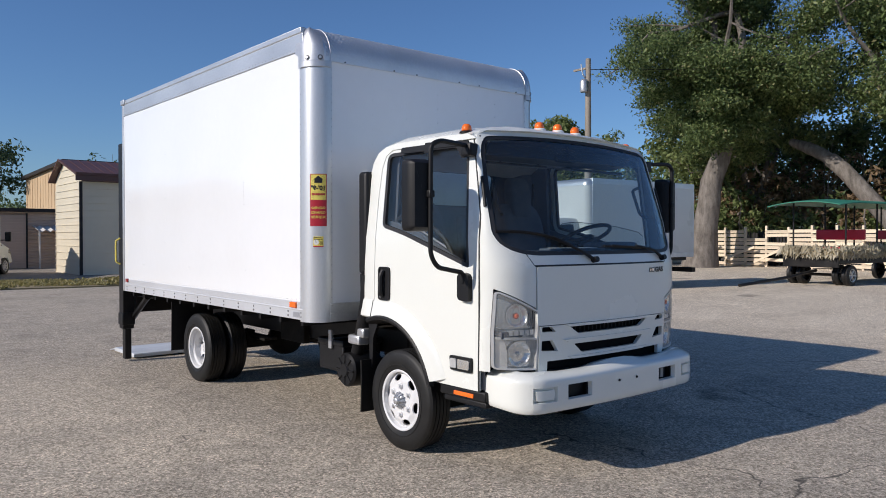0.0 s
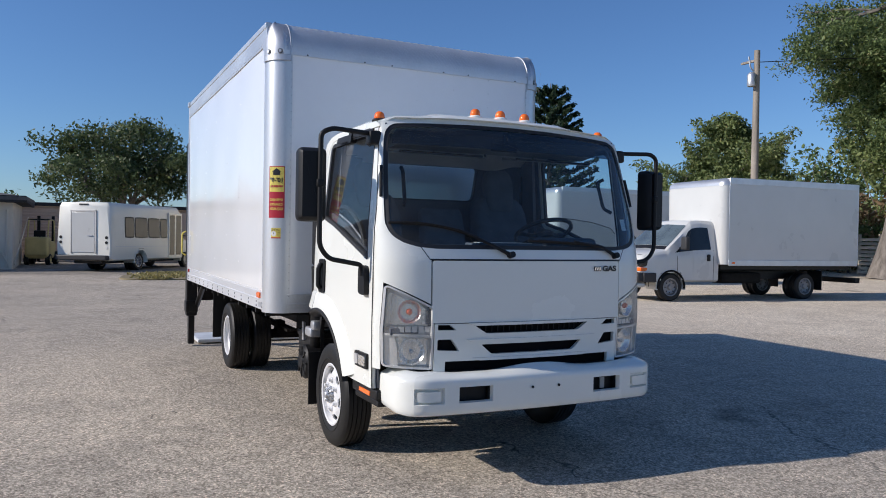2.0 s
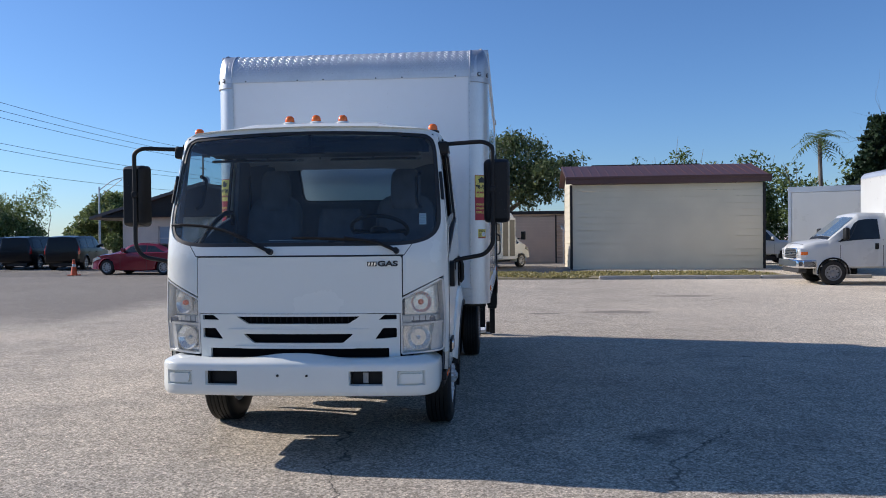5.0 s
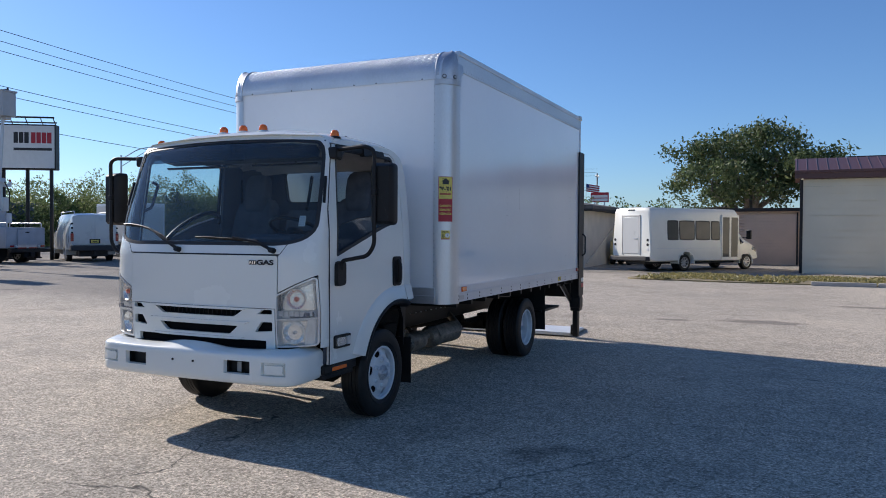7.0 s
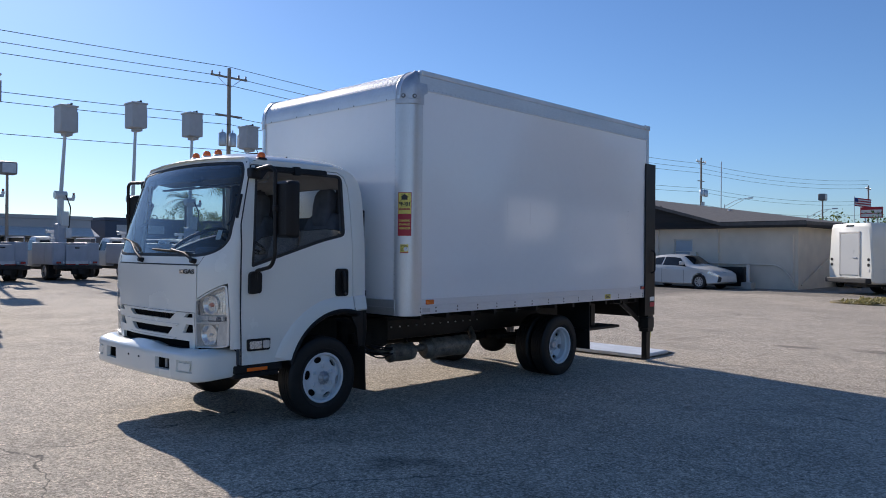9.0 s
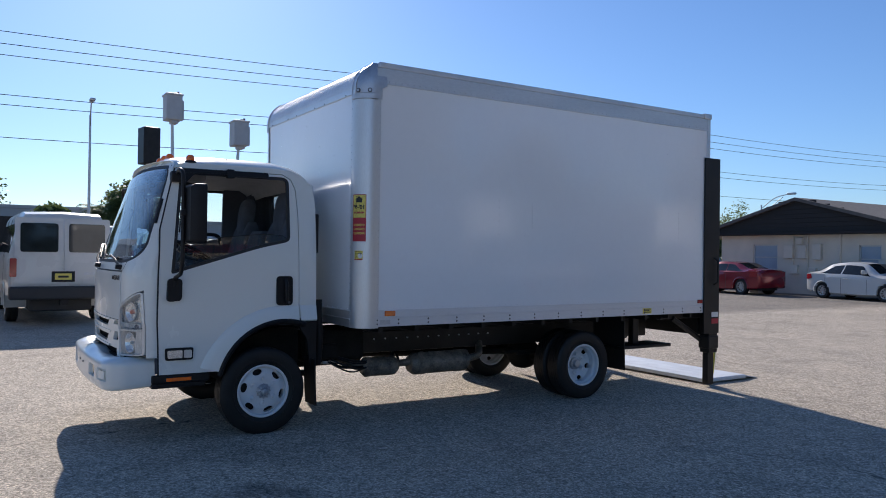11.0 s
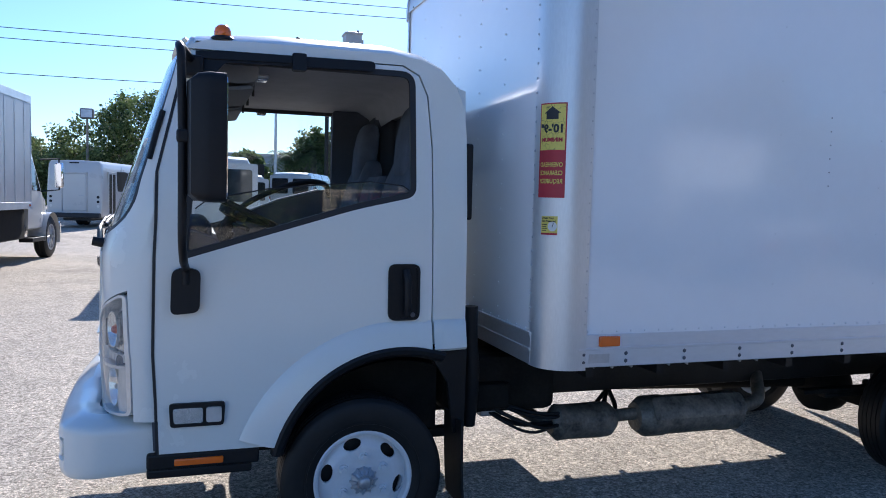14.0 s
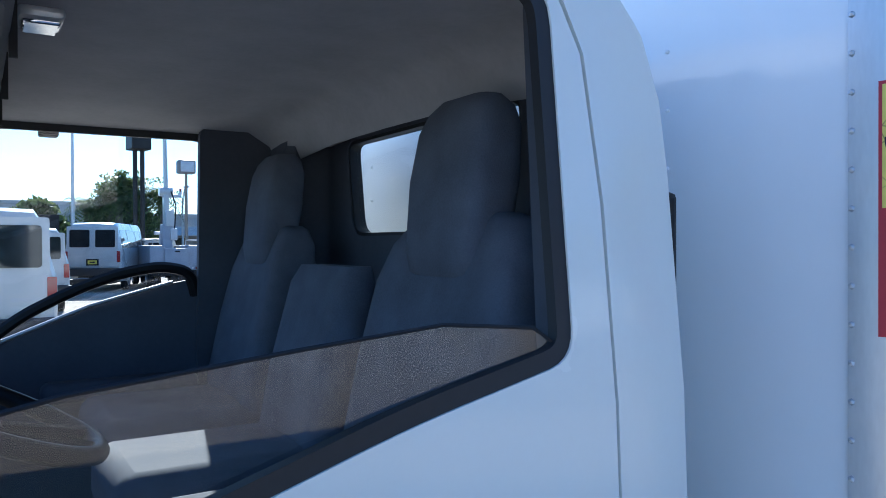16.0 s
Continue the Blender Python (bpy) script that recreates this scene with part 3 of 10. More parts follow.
    # front wall and its seams
    fw = part("front_wall", sheet([(-BW + PR + 0.01, BB + 0.14), (BW - PR - 0.01, BB + 0.14), (BW - PR - 0.01, BT - NOSE + 0.02), (-BW + PR + 0.01, BT - NOSE + 0.02)], (),
                                  lambda u, v, d: Vector((u, BF + 0.003 * math.sin(u * 4) * math.sin(v * 3) + d, v)), steps(-1.0, 1.0, 9), steps(1.2, 3.0, 8), 0.03), PANEL, truck)
    fr = bmesh.new()
    for x in (-0.72, -0.36, 0.0, 0.36, 0.72):
        for k in range(16):
            bmesh.ops.create_icosphere(fr, subdivisions=1, radius=0.0055, matrix=Matrix.Translation((x, BF - 0.002, 1.12 + k * 0.126)))
    for k in range(20):
        bmesh.ops.create_icosphere(fr, subdivisions=1, radius=0.005, matrix=Matrix.Translation((-1.08 + k * 0.1137, BF - 0.003, BB + 0.155)))
    tagged(part("front_rivets", fr, PANEL, fw), kind="stuff")
    part("front_sill", bx(bx(block(-BW + PR, BW - PR, BF - 0.008, BF + 0.05, BB - 0.01, BB + 0.14, 0.003), -BW + PR, BW - PR, BF - 0.014, BF + 0.02, BB + 0.13, BB + 0.145, 0.003), -BW + PR, BW - PR, BF - 0.014, BF + 0.02, BB + 0.055, BB + 0.068, 0.003), ALU2, truck, "ribbed aluminium front sill")
    # tread-plate nose
    nose = bmesh.new()
    nx = BW - 0.1
    grid(steps(-nx, nx, 2), [-0.05] + steps(0, PI / 2, 12) + [PI / 2 + 0.15], lambda x, b: Vector((x, BF + NOSE - 0.004 - NOSE * math.cos(max(b, 0)) - 0.004, BT - NOSE + NOSE * math.sin(max(b, 0)) + (b if b < 0 else 0) * 0.8 + 0.002)) if b <= PI / 2 else Vector((x, BF + NOSE + 0.16, BT + 0.002)), nose)
    bx(nose, -nx, nx, BF - 0.0115, BF - 0.004, BT - NOSE - 0.05, BT - NOSE - 0.012, 0.002)
    bmesh.ops.recalc_face_normals(nose, faces=nose.faces)
    ns = part("nose_plate", nose, TREAD, truck, "aluminium tread-plate nose of the van body")
    # raised lozenges of the tread plate
    vs, fs = [], []
    rows = 16
    for r in range(rows):
        b = 0.05 + (PI / 2 - 0.08) * r / (rows - 1)
        cy, cz = BF + NOSE - 0.008 - NOSE * math.cos(b), BT - NOSE + NOSE * math.sin(b) + 0.002
        nrm = Vector((0, -math.cos(b), math.sin(b)))
        tan = Vector((0, math.sin(b), math.cos(b)))
        for c in range(66):
            x = -nx + 0.03 + c * (2 * nx - 0.06) / 65 + (0.018 if r % 2 else 0)
            if abs(x) > nx - 0.02:
                continue
            lean = 0.75 if (r + c) % 2 else -0.75
            d = Vector((math.cos(lean), 0, 0)) + tan * math.sin(lean)
            e = d.cross(nrm)
            o = Vector((x, cy, cz))
            k = len(vs)
            vs += [o + d * 0.016, o + e * 0.0048, o - d * 0.016, o - e * 0.0048, o + nrm * 0.004]
            fs += [(k, k + 1, k + 4), (k + 1, k + 2, k + 4), (k + 2, k + 3, k + 4), (k + 3, k, k + 4)]
    me = bpy.data.meshes.new("treads")
    me.from_pydata(vs, [], fs)
    tagged(linked("treads", me, TREAD, ns, smooth=0), kind="stuff")
    for k in (0, 2, 3, 5, 6, 8):
        part("nose_bolt", rod(bmesh.new(), (-1.0 + k * 0.25, BF - 0.008, BT - NOSE - 0.039), (-1.0 + k * 0.25, BF - 0.0155, BT - NOSE - 0.039), 0.0065, n=8), BLACKP, ns)
    part("van_roof", block(-BW + 0.02, BW - 0.02, BF + NOSE + 0.1, BR, BT - 0.05, BT - 0.008), PANEL, truck)
    # rear frame and roll-up door
    rf = bmesh.new()
    for s in (-1, 1):
        bx(rf, s * (BW - 0.1), s * (BW + 0.004), BR - 0.03, BR + 0.03, BB, BT + 0.006, 0.006)
        bx(rf, s * (BW - 0.03), s * (BW + 0.02), BR - 0.1, BR + 0.035, BT - 0.05, BT + 0.012, 0.008)
    bx(rf, -BW + 0.1, BW - 0.1, BR - 0.03, BR + 0.03, BT - 0.15, BT + 0.004, 0.006)
    bx(rf, -BW + 0.1, BW - 0.1, BR - 0.03, BR + 0.03, BB, BB + 0.08, 0.006)
    part("rear_frame", rf, ALU2, truck)
    rd = bmesh.new()
    for k in range(7):
        bx(rd, -BW + 0.1, BW - 0.1, BR - 0.02, BR + 0.012, BB + 0.083 + k * 0.307, BB + 0.083 + (k + 1) * 0.307 - 0.004, 0.005)
    part("roll_up_door", rd, PANEL, truck, "white sectional roll-up door")


box_body()


def clearance_sticker(s):
    """The height decal that wraps a corner post, lettered in mirror writing."""
    pr = PR

    def wrap(u, v, d):
        # u: metres along the post from its inner edge; d: height over it
        a = u / pr
        o = pr + d
        return Vector((s * (BW + 0.003 - pr + o * math.sin(a)), BF - 0.006 + pr - o * math.cos(a), v))
    # u spans from the inner to the outer edge of the decal
    u0, u1 = 0.028, 0.165
    z0, z1, zm = 1.685, 2.108, 1.898

    def slab(ua, ub, va, vb, h, m, name, parent, label=""):
        return part(name, sheet([(ua, va), (ub, va), (ub, vb), (ua, vb)], (), lambda u, v, d: wrap(u, v, h - d), steps(ua, ub, 7)[1:-1], (), h), m, parent, label, 60)
    st = slab(u0, u1, z0, z1, 0.0015, REDDEC, "height_decal", truck, "red and yellow overhead clearance decal")
    slab(u0 + 0.006, u1 - 0.006, zm, z1 - 0.006, 0.0022, CRACKYEL, "yellow_field", st)
    # house-shaped arrow
    c = (u0 + u1) / 2
    part("arrow", sheet([(c - 0.03, 2.035), (c + 0.03, 2.035), (c + 0.03, 2.062), (c + 0.041, 2.062), (c, 2.092), (c - 0.041, 2.062), (c - 0.03, 2.062)], (), lambda u, v, d: wrap(u, v, 0.003 - d), steps(c - 0.036, c + 0.036, 6), (), 0.001), INK, st)

    def words(text, size, v, m, bold=0.0):
        cu = bpy.data.curves.new("t", "FONT")
        cu.body, cu.size, cu.align_x, cu.align_y, cu.offset = text, size, "CENTER", "CENTER", bold
        cu.resolution_u = 3
        tmp = bpy.data.objects.new("t", cu)
        me = bpy.data.meshes.new_from_object(tmp)
        bpy.data.objects.remove(tmp)
        wide = max(x.co.x for x in me.vertices) - min(x.co.x for x in me.vertices)
        sc = min(1.0, 0.112 / wide)
        # mirror writing, to be read in a rear-view mirror: it runs from outside in on the right-hand post
        for x in me.vertices:
            x.co = wrap(c + (-s * s) * s * x.co.x * sc * (1 if s > 0 else 1), v + x.co.y, 0.0034)
        linked("lettering", me, m, st, smooth=0)
    words("10'-9\"", 0.05, 1.992, INK, 0.0022)
    words("MINIMUM", 0.024, 1.943, REDDEC, 0.0012)
    words("OVERHEAD", 0.028, 1.832, YELLOW, 0.0006)
    words("CLEARANCE", 0.028, 1.795, YELLOW, 0.0006)
    words("REQUIRED!", 0.028, 1.758, YELLOW, 0.0006)
    # small tyre-pressure decal below
    t = slab(0.056, 0.138, 1.517, 1.602, 0.0015, YELLOW, "pressure_decal", truck, "small yellow tyre pressure decal")
    part("gauge", sheet(circle(0.114, 1.556, 0.022), (), lambda u, v, d: wrap(u, v, 0.0025 - d), (0.11,), (), 0.001), DECALW, t)
    part("gauge_needle", sheet([(0.112, 1.552), (0.116, 1.552), (0.121, 1.571), (0.119, 1.572)], (), lambda u, v, d: wrap(u, v, 0.0036 - d), (), (), 0.001), INK, t)
    slab(0.056, 0.138, 1.517, 1.526, 0.0023, REDDEC, "label_band", t)
    for k in range(4):
        slab(0.06, 0.088 - 0.004 * (k % 2), 1.562 - 0.009 * k, 1.565 - 0.009 * k, 0.0024, INK, "label_line", t)

    def small(text, size, u, v):
        cu = bpy.data.curves.new("t", "FONT")
        cu.body, cu.size, cu.align_x, cu.align_y, cu.offset, cu.resolution_u = text, size, "LEFT", "CENTER", 0.0005, 3
        tmp = bpy.data.objects.new("t", cu)
        me = bpy.data.meshes.new_from_object(tmp)
        bpy.data.objects.remove(tmp)
        for x in me.vertices:
            x.co = wrap(u + x.co.x if s > 0 else u + 0.075 - x.co.x, v + x.co.y, 0.003)
        linked("lettering", me, INK, t, smooth=0)
    small("Check Your", 0.0125, 0.06, 1.593)
    small("Tire Pressures!", 0.0115, 0.06, 1.579)


clearance_sticker(1)
clearance_sticker(-1)


# ---- wheels ----
def wheel(parent, s, x, y, z, r=0.378, w=0.205, dish="front", named="wheel"):
    """A steel disc wheel with a ribbed truck tyre; s: the side that it faces."""
    m = Matrix.Translation((x, y, z)) @ Matrix.Rotation(s * PI / 2, 4, "Y")
    rr = 0.226
    h = w / 2
    prof = [(rr - 0.012, -h * 0.78), (rr, -h * 0.86), (rr + 0.03, -h * 0.97), (r * 0.8, -h * 1.04), (r * 0.92, -h * 0.98), (r * 0.965, -h * 0.9), (r * 0.985, -h * 0.8)]
    for k in range(5):
        c = -h * 0.8 + (k + 0.5) * h * 1.6 / 5
        wv = h * 1.6 / 10 * 0.82
        prof += [(r * (0.995 + 0.005 * (1 - abs(k - 2) / 2)), c - wv), (r * (0.995 + 0.005 * (1 - abs(k - 2) / 2)), c + wv)]
        if k < 4:
            prof += [(r * 0.965, c + wv + 0.001), (r * 0.965, c + wv + 0.006)]
    prof += [(r * 0.985, h * 0.8), (r * 0.965, h * 0.9), (r * 0.92, h * 0.98), (r * 0.8, h * 1.04), (r * 0.72, h * 1.0), (r * 0.715, h * 1.03), (r * 0.7, h * 1.03), (r * 0.695, h * 0.99), (rr + 0.02, h * 0.95), (rr, h * 0.86), (rr - 0.012, h * 0.78)]
    ty = part("tyre", lathe(bmesh.new(), prof, m, 56), RUBBER, parent, "black ribbed tyre", 30)
    rim = bmesh.new()
    lathe(rim, [(rr - 0.012, h * 0.8), (rr + 0.004, h * 0.9), (rr - 0.004, h * 0.93), (rr - 0.016, h * 0.88), (rr - 0.02, h * 0.5), (rr - 0.035, h * 0.35 * 1), (rr - 0.035, -h * 0.4), (rr - 0.015, -h * 0.8), (rr - 0.012, -h * 0.8)], m, 48)
    dz = h * 0.8 if dish == "front" else -h * 0.5

    def disc(u, v, d):
        q = math.hypot(u, v)
        bump = lerp(q, [(0, 0.006), (0.075, 0.006), (0.085, 0.0), (0.13, 0.002), (0.15, 0.004), (0.185, -0.014), (0.212, -0.034)]) if dish == "front" else lerp(q, [(0, -0.02), (0.1, -0.02), (0.13, -0.005), (0.17, 0.02), (0.2, 0.03)])
        return m @ Vector((u, v, dz + bump - d))
    holes = []
    for k in range(6):
        a, ra, rb = k * PI / 3 + 0.3, 0.025, 0.043 if dish == "front" else 0.032
        holes.append([(0.17 * math.cos(a) + ra * math.cos(q) * math.cos(a) - rb * math.sin(q) * math.sin(a), 0.17 * math.sin(a) + ra * math.cos(q) * math.sin(a) + rb * math.sin(q) * math.cos(a)) for q in steps(0, 2 * PI, 14)[:-1]])
    sheet(circle(0, 0, 0.208, 40), holes, disc, steps(-0.18, 0.18, 8), steps(-0.18, 0.18, 8), 0.012, rim)
    part("rim", rim, RIMW, parent, "white-painted steel rim", 35)
    for k in range(6):
        a = k * PI / 3
        b = m @ Vector((0.107 * math.cos(a), 0.107 * math.sin(a), dz + 0.001))
        t = m @ Vector((0.107 * math.cos(a), 0.107 * math.sin(a), dz + 0.03))
        part("wheel_nut", rod(rod(bmesh.new(), b, t, 0.017, 0.014, 6), b, b + (t - b) * 0.3, 0.024, 0.022, 12), RIMW, parent)
    hub = lathe(bmesh.new(), [(0, dz + 0.06), (0.018, dz + 0.06), (0.026, dz + 0.054), (0.032, dz + 0.036), (0.045, dz + 0.03), (0.056, dz + 0.02), (0.062, dz - 0.01)] if dish == "front" else [(0, dz + 0.05), (0.036, dz + 0.05), (0.042, dz + 0.044), (0.046, dz + 0.02), (0.066, dz + 0.016), (0.07, dz - 0.02)], m, 24)
    if dish == "front":
        for k in range(12):
            a = k * PI / 6
            rod(hub, m @ Vector((0.034 * math.cos(a), 0.034 * math.sin(a), dz + 0.044)), m @ Vector((0.064 * math.cos(a), 0.064 * math.sin(a), dz + 0.012)), 0.007, 0.006, 6)
    part("hub", hub, STEEL, parent)
    # black disc close behind the hand holes, for the shade inside them
    dark = lathe(bmesh.new(), [(0, dz - 0.05), (0.125, dz - 0.05), (rr - 0.038, dz - 0.056), (rr - 0.037, dz - 0.075)], m, 32)
    part("hole_backing", dark, BLACK, parent)


for s in (-1, 1):
    wheel(truck, s, s * 0.905, 0.0, 0.37, dish="front")
    wheel(truck, s, s * 0.995, 3.628, 0.37, dish="rear")
    wheel(truck, -s, s * 0.755, 3.628, 0.37, dish="rear")

# ---- chassis ----
for s in (-1, 1):
    part("frame_rail", block(s * 0.36, s * 0.43, -0.95, 5.3, 0.56, 0.78, 0.008), BLACKP, truck)
    part("leaf_spring", bx(bx(block(s * 0.44, s * 0.51, 2.98, 4.28, 0.47, 0.5, 0.008), s * 0.44, s * 0.51, 3.15, 4.1, 0.44, 0.47, 0.008), s * 0.43, s * 0.52, 3.53, 3.73, 0.36, 0.53, 0.01), GRIME, truck)
    part("front_spring", block(s * 0.5, s * 0.57, -0.6, 0.6, 0.4, 0.45, 0.01), GRIME, truck)
    # rear mud flap and its bracket
    part("rear_mud_flap", sheet([(s * 0.66, 0.28), (s * 1.16, 0.28), (s * 1.16, 0.9), (s * 0.66, 0.9)], (), lambda u, v, d: Vector((u, 4.17 + 0.04 * (0.9 - v) ** 2 + d, v)), (), (0.4, 0.6, 0.75), 0.012), RUBBER, truck)
    # front mud flap behind the wheel
    part("front_mud_flap", sheet([(s * 0.78, 0.2), (s * 1.03, 0.2), (s * 1.04, 0.62), (s * 0.78, 0.62)], (), lambda u, v, d: Vector((u, 0.455 + 0.1 * (0.62 - v) ** 2 + d, v)), (), (0.3, 0.4, 0.5), 0.012), RUBBER, truck)
    part("body_sill", block(s * 0.42, s * 0.5, 0.95, 5.3, 0.79, 0.92, 0.005), BLACKP, truck)
for y in (0.7, 1.6, 2.6, 4.4, 5.2):
    part("cross_member", block(-0.36, 0.36, y - 0.03, y + 0.03, 0.6, 0.76), BLACKP, truck)
for k in range(12):
    y = 1.0 + k * 0.38
    part("floor_joist", block(-1.26, 1.26, y - 0.02, y + 0.02, 0.86, 0.915), BLACKP, truck)
ax = bmesh.new()
rod(ax, (-0.72, 3.628, 0.37), (0.72, 3.628, 0.37), 0.055, n=16)
lathe(ax, [(0, -0.19), (0.12, -0.17), (0.19, -0.08), (0.2, 0.0), (0.18, 0.1), (0.1, 0.18), (0, 0.2)], Matrix.Translation((0, 3.62, 0.39)) @ Matrix.Rotation(PI / 2, 4, "X"), 20)
rod(ax, (0, 0.3, 0.55), (0, 3.5, 0.42), 0.045, n=12)
part("rear_axle", ax, GRIME, truck)
fa = bmesh.new()
pipe(fa, [(-0.85, 0, 0.37), (-0.6, 0, 0.36), (-0.5, 0, 0.29), (0.5, 0, 0.29), (0.6, 0, 0.36), (0.85, 0, 0.37)], 0.045, 10)
part("front_axle", fa, GRIME, truck)
en = bmesh.new()
bx(en, -0.3, 0.3, -0.7, 0.5, 0.4, 0.85, 0.08)
bx(en, -0.2, 0.2, 0.5, 1.35, 0.42, 0.72, 0.06)
bx(en, -0.34, 0.34, -0.98, -0.9, 0.42, 0.9, 0.01)
part("engine", en, GRIME, truck)
# exhaust under the left side
ex = bmesh.new()
pipe(ex, bend([(0.3, 0.95, 0.56), (0.45, 1.0, 0.5), (0.6, 1.08, 0.46), (0.62, 1.35, 0.46), (0.62, 1.75, 0.47)], 0.12), 0.036, 12)
lathe(ex, [(0, -0.36), (0.08, -0.35), (0.115, -0.31), (0.118, -0.2), (0.112, -0.19), (0.112, 0.18), (0.118, 0.2), (0.115, 0.31), (0.08, 0.36), (0, 0.37)], Matrix.Translation((0.62, 2.02, 0.45)) @ Matrix.Rotation(PI / 2, 4, "X"), 24)
lathe(ex, [(0, -0.2), (0.06, -0.2), (0.095, -0.16), (0.1, -0.1), (0.095, 0.1), (0.1, 0.16), (0.06, 0.2), (0, 0.2)], Matrix.Translation((0.62, 1.32, 0.45)) @ Matrix.Rotation(PI / 2, 4, "X"), 20)
pipe(ex, bend([(0.62, 2.36, 0.46), (0.6, 2.55, 0.48), (0.3, 2.75, 0.66), (0.25, 3.2, 0.72)], 0.12), 0.04, 10)
part("exhaust", ex, RUST, truck, "rusty brown exhaust silencer")
for k, (x0, x1, y0, y1, z0, z1) in enumerate([(0.45, 0.6, 0.72, 0.86, 0.5, 0.62), (-0.5, -0.42, 2.3, 2.8, 0.5, 0.75)]):
    part("bracket_box", block(x0, x1, y0, y1, z0, z1, 0.015), GRIME if k else STEEL, truck)
for k in range(5):
    q = math.sin(k * 2.3)
    part("hose", pipe(bmesh.new(), bend([(0.46, 0.6 + 0.03 * k, 0.66), (0.62 + 0.05 * q, 0.8 + 0.05 * q, 0.5 + 0.02 * k), (0.68 + 0.03 * q, 1.0 + 0.1 * q, 0.4 + 0.03 * k), (0.66, 1.25 + 0.12 * q, 0.5 + 0.04 * q), (0.55, 1.5 - 0.1 * q, 0.46 + 0.04 * (k % 2)), (0.38, 1.62, 0.56)], 0.1), 0.008 + 0.003 * (k % 3), 6), BLACK, truck)
# bright studs in place of daylight showing through holes in the frame rail
for k in range(12):
    part("rail_hole_light", rod(bmesh.new(), (0.425, 1.35 + 0.13 * k, 0.7), (0.445, 1.35 + 0.13 * k, 0.7), 0.008, n=8), STEEL, truck)
part("heat_shield", sheet(rounded([(1.72, 0.46), (2.34, 0.46), (2.34, 0.57), (1.72, 0.57)], 0.03, 3), (), lambda y, z, d: Vector((0.62 + 0.13 * math.cos((z - 0.45) * 9) - d, y, z)), (), (0.48, 0.51, 0.54), 0.004), RUST, truck, "dull metal heat shield")
tank = bmesh.new()
bx(tank, -0.3, 0.3, 4.35, 5.15, 0.5, 0.8, 0.06)
part("fuel_tank", tank, GRIME, truck)
# dark blocks added to fill the shaded zone under the van body's front
part("underbody_fill", bx(block(0.3, 0.62, 0.52, 1.16, 0.52, 0.84, 0.05), 0.5, 0.68, 0.6, 0.86, 0.56, 0.7, 0.02), GRIME, truck)
# battery box and air cleaner on the right side
part("battery_box", bx(block(-0.86, -0.46, 1.0, 1.4, 0.42, 0.66, 0.02), -0.87, -0.45, 0.99, 1.41, 0.64, 0.7, 0.015), BLACK, truck, "black battery box")
part("battery_strap", bx(block(-0.88, -0.44, 1.16, 1.19, 0.655, 0.71), -0.885, -0.865, 1.15, 1.2, 0.62, 0.78), STEEL, truck)
ac = bmesh.new()
lathe(ac, [(0, 0.16), (0.05, 0.165), (0.06, 0.15), (0.12, 0.15), (0.14, 0.13), (0.145, -0.12), (0.13, -0.15), (0, -0.16)], Matrix.Translation((-0.86, 0.74, 0.5)) @ Matrix.Rotation(-PI / 2, 4, "Y"), 28)
for k in range(8):
    a = k * PI / 4
    bx(ac, -1.02, -1.0, 0.74 + 0.0, 0.75, 0.5 - 0.004, 0.5 + 0.004)
    rod(ac, (-1.016, 0.74 + 0.03 * math.cos(a), 0.5 + 0.03 * math.sin(a)), (-1.012, 0.74 + 0.125 * math.cos(a), 0.5 + 0.125 * math.sin(a)), 0.007, n=6)
part("air_cleaner", ac, BLACK, truck, "round black air cleaner")
sn = bmesh.new()
pipe(sn, bend([(-0.9, 0.72, 0.63), (-0.93, 0.6, 0.85), (-0.95, 0.5, 1.1), (-0.96, 0.49, 1.3)], 0.1), 0.055, 14)
bx(sn, -1.0, -0.88, 0.44, 0.56, 1.3, 2.12, 0.03, 3)
part("intake_snorkel", sn, BLACK, truck, "tall black air intake behind the cab")
part("snorkel_clamp", bx(block(-1.0, -0.88, 0.55, 0.72, 0.72, 0.8, 0.02), -0.99, -0.9, 0.5, 0.6, 0.78, 0.86, 0.02), STEEL, truck)
lv = bmesh.new()
bx(lv, 0.92, 0.965, 0.462, 0.51, 1.57, 1.93, 0.012)
part("cab_hinge_cover", lv, BLACK, truck)
lv = bmesh.new()
pipe(lv, bend([(0.9, 0.54, 1.15), (0.9, 0.54, 1.0), (0.9, 0.56, 0.8), (0.85, 0.56, 0.55)], 0.1), 0.035, 10)
part("rear_cable_cover", lv, BLACK, truck)

# ---- lift gate ----
for s in (-1, 1):
    gate = bmesh.new()
    bx(gate, s * 1.16, s * 1.3, BR + 0.04, BR + 0.2, 0.42, 2.79, 0.012)
    bx(gate, s * 1.19, s * 1.27, BR + 0.06, BR + 0.17, 0.03, 0.6, 0.008)
    bx(gate, s * 1.15, s * 1.31, BR + 0.03, BR + 0.21, 0.47, 0.63, 0.012)
    if s > 0:
        bx(gate, s * 1.302, s * 1.318, BR - 0.075, BR + 0.2, 0.66, 2.79, 0.004)
    part("lift_column", gate, BLACKP, truck, "black steel lift gate column")
bm = bmesh.new()
bx(bm, -1.15, 1.15, BR + 0.02, BR + 0.1, 0.63, 0.91, 0.01)
for s in (-1, 1):
    bx(bm, s * 1.08, s * 1.16, BR - 0.65, BR + 0.05, 0.84, 0.91, 0.006)
    rod(bm, (s * 1.16, BR - 0.45, 0.85), (s * 1.16, BR + 0.1, 0.55), 0.035, n=6)
part("rear_underframe", bm, BLACKP, truck)
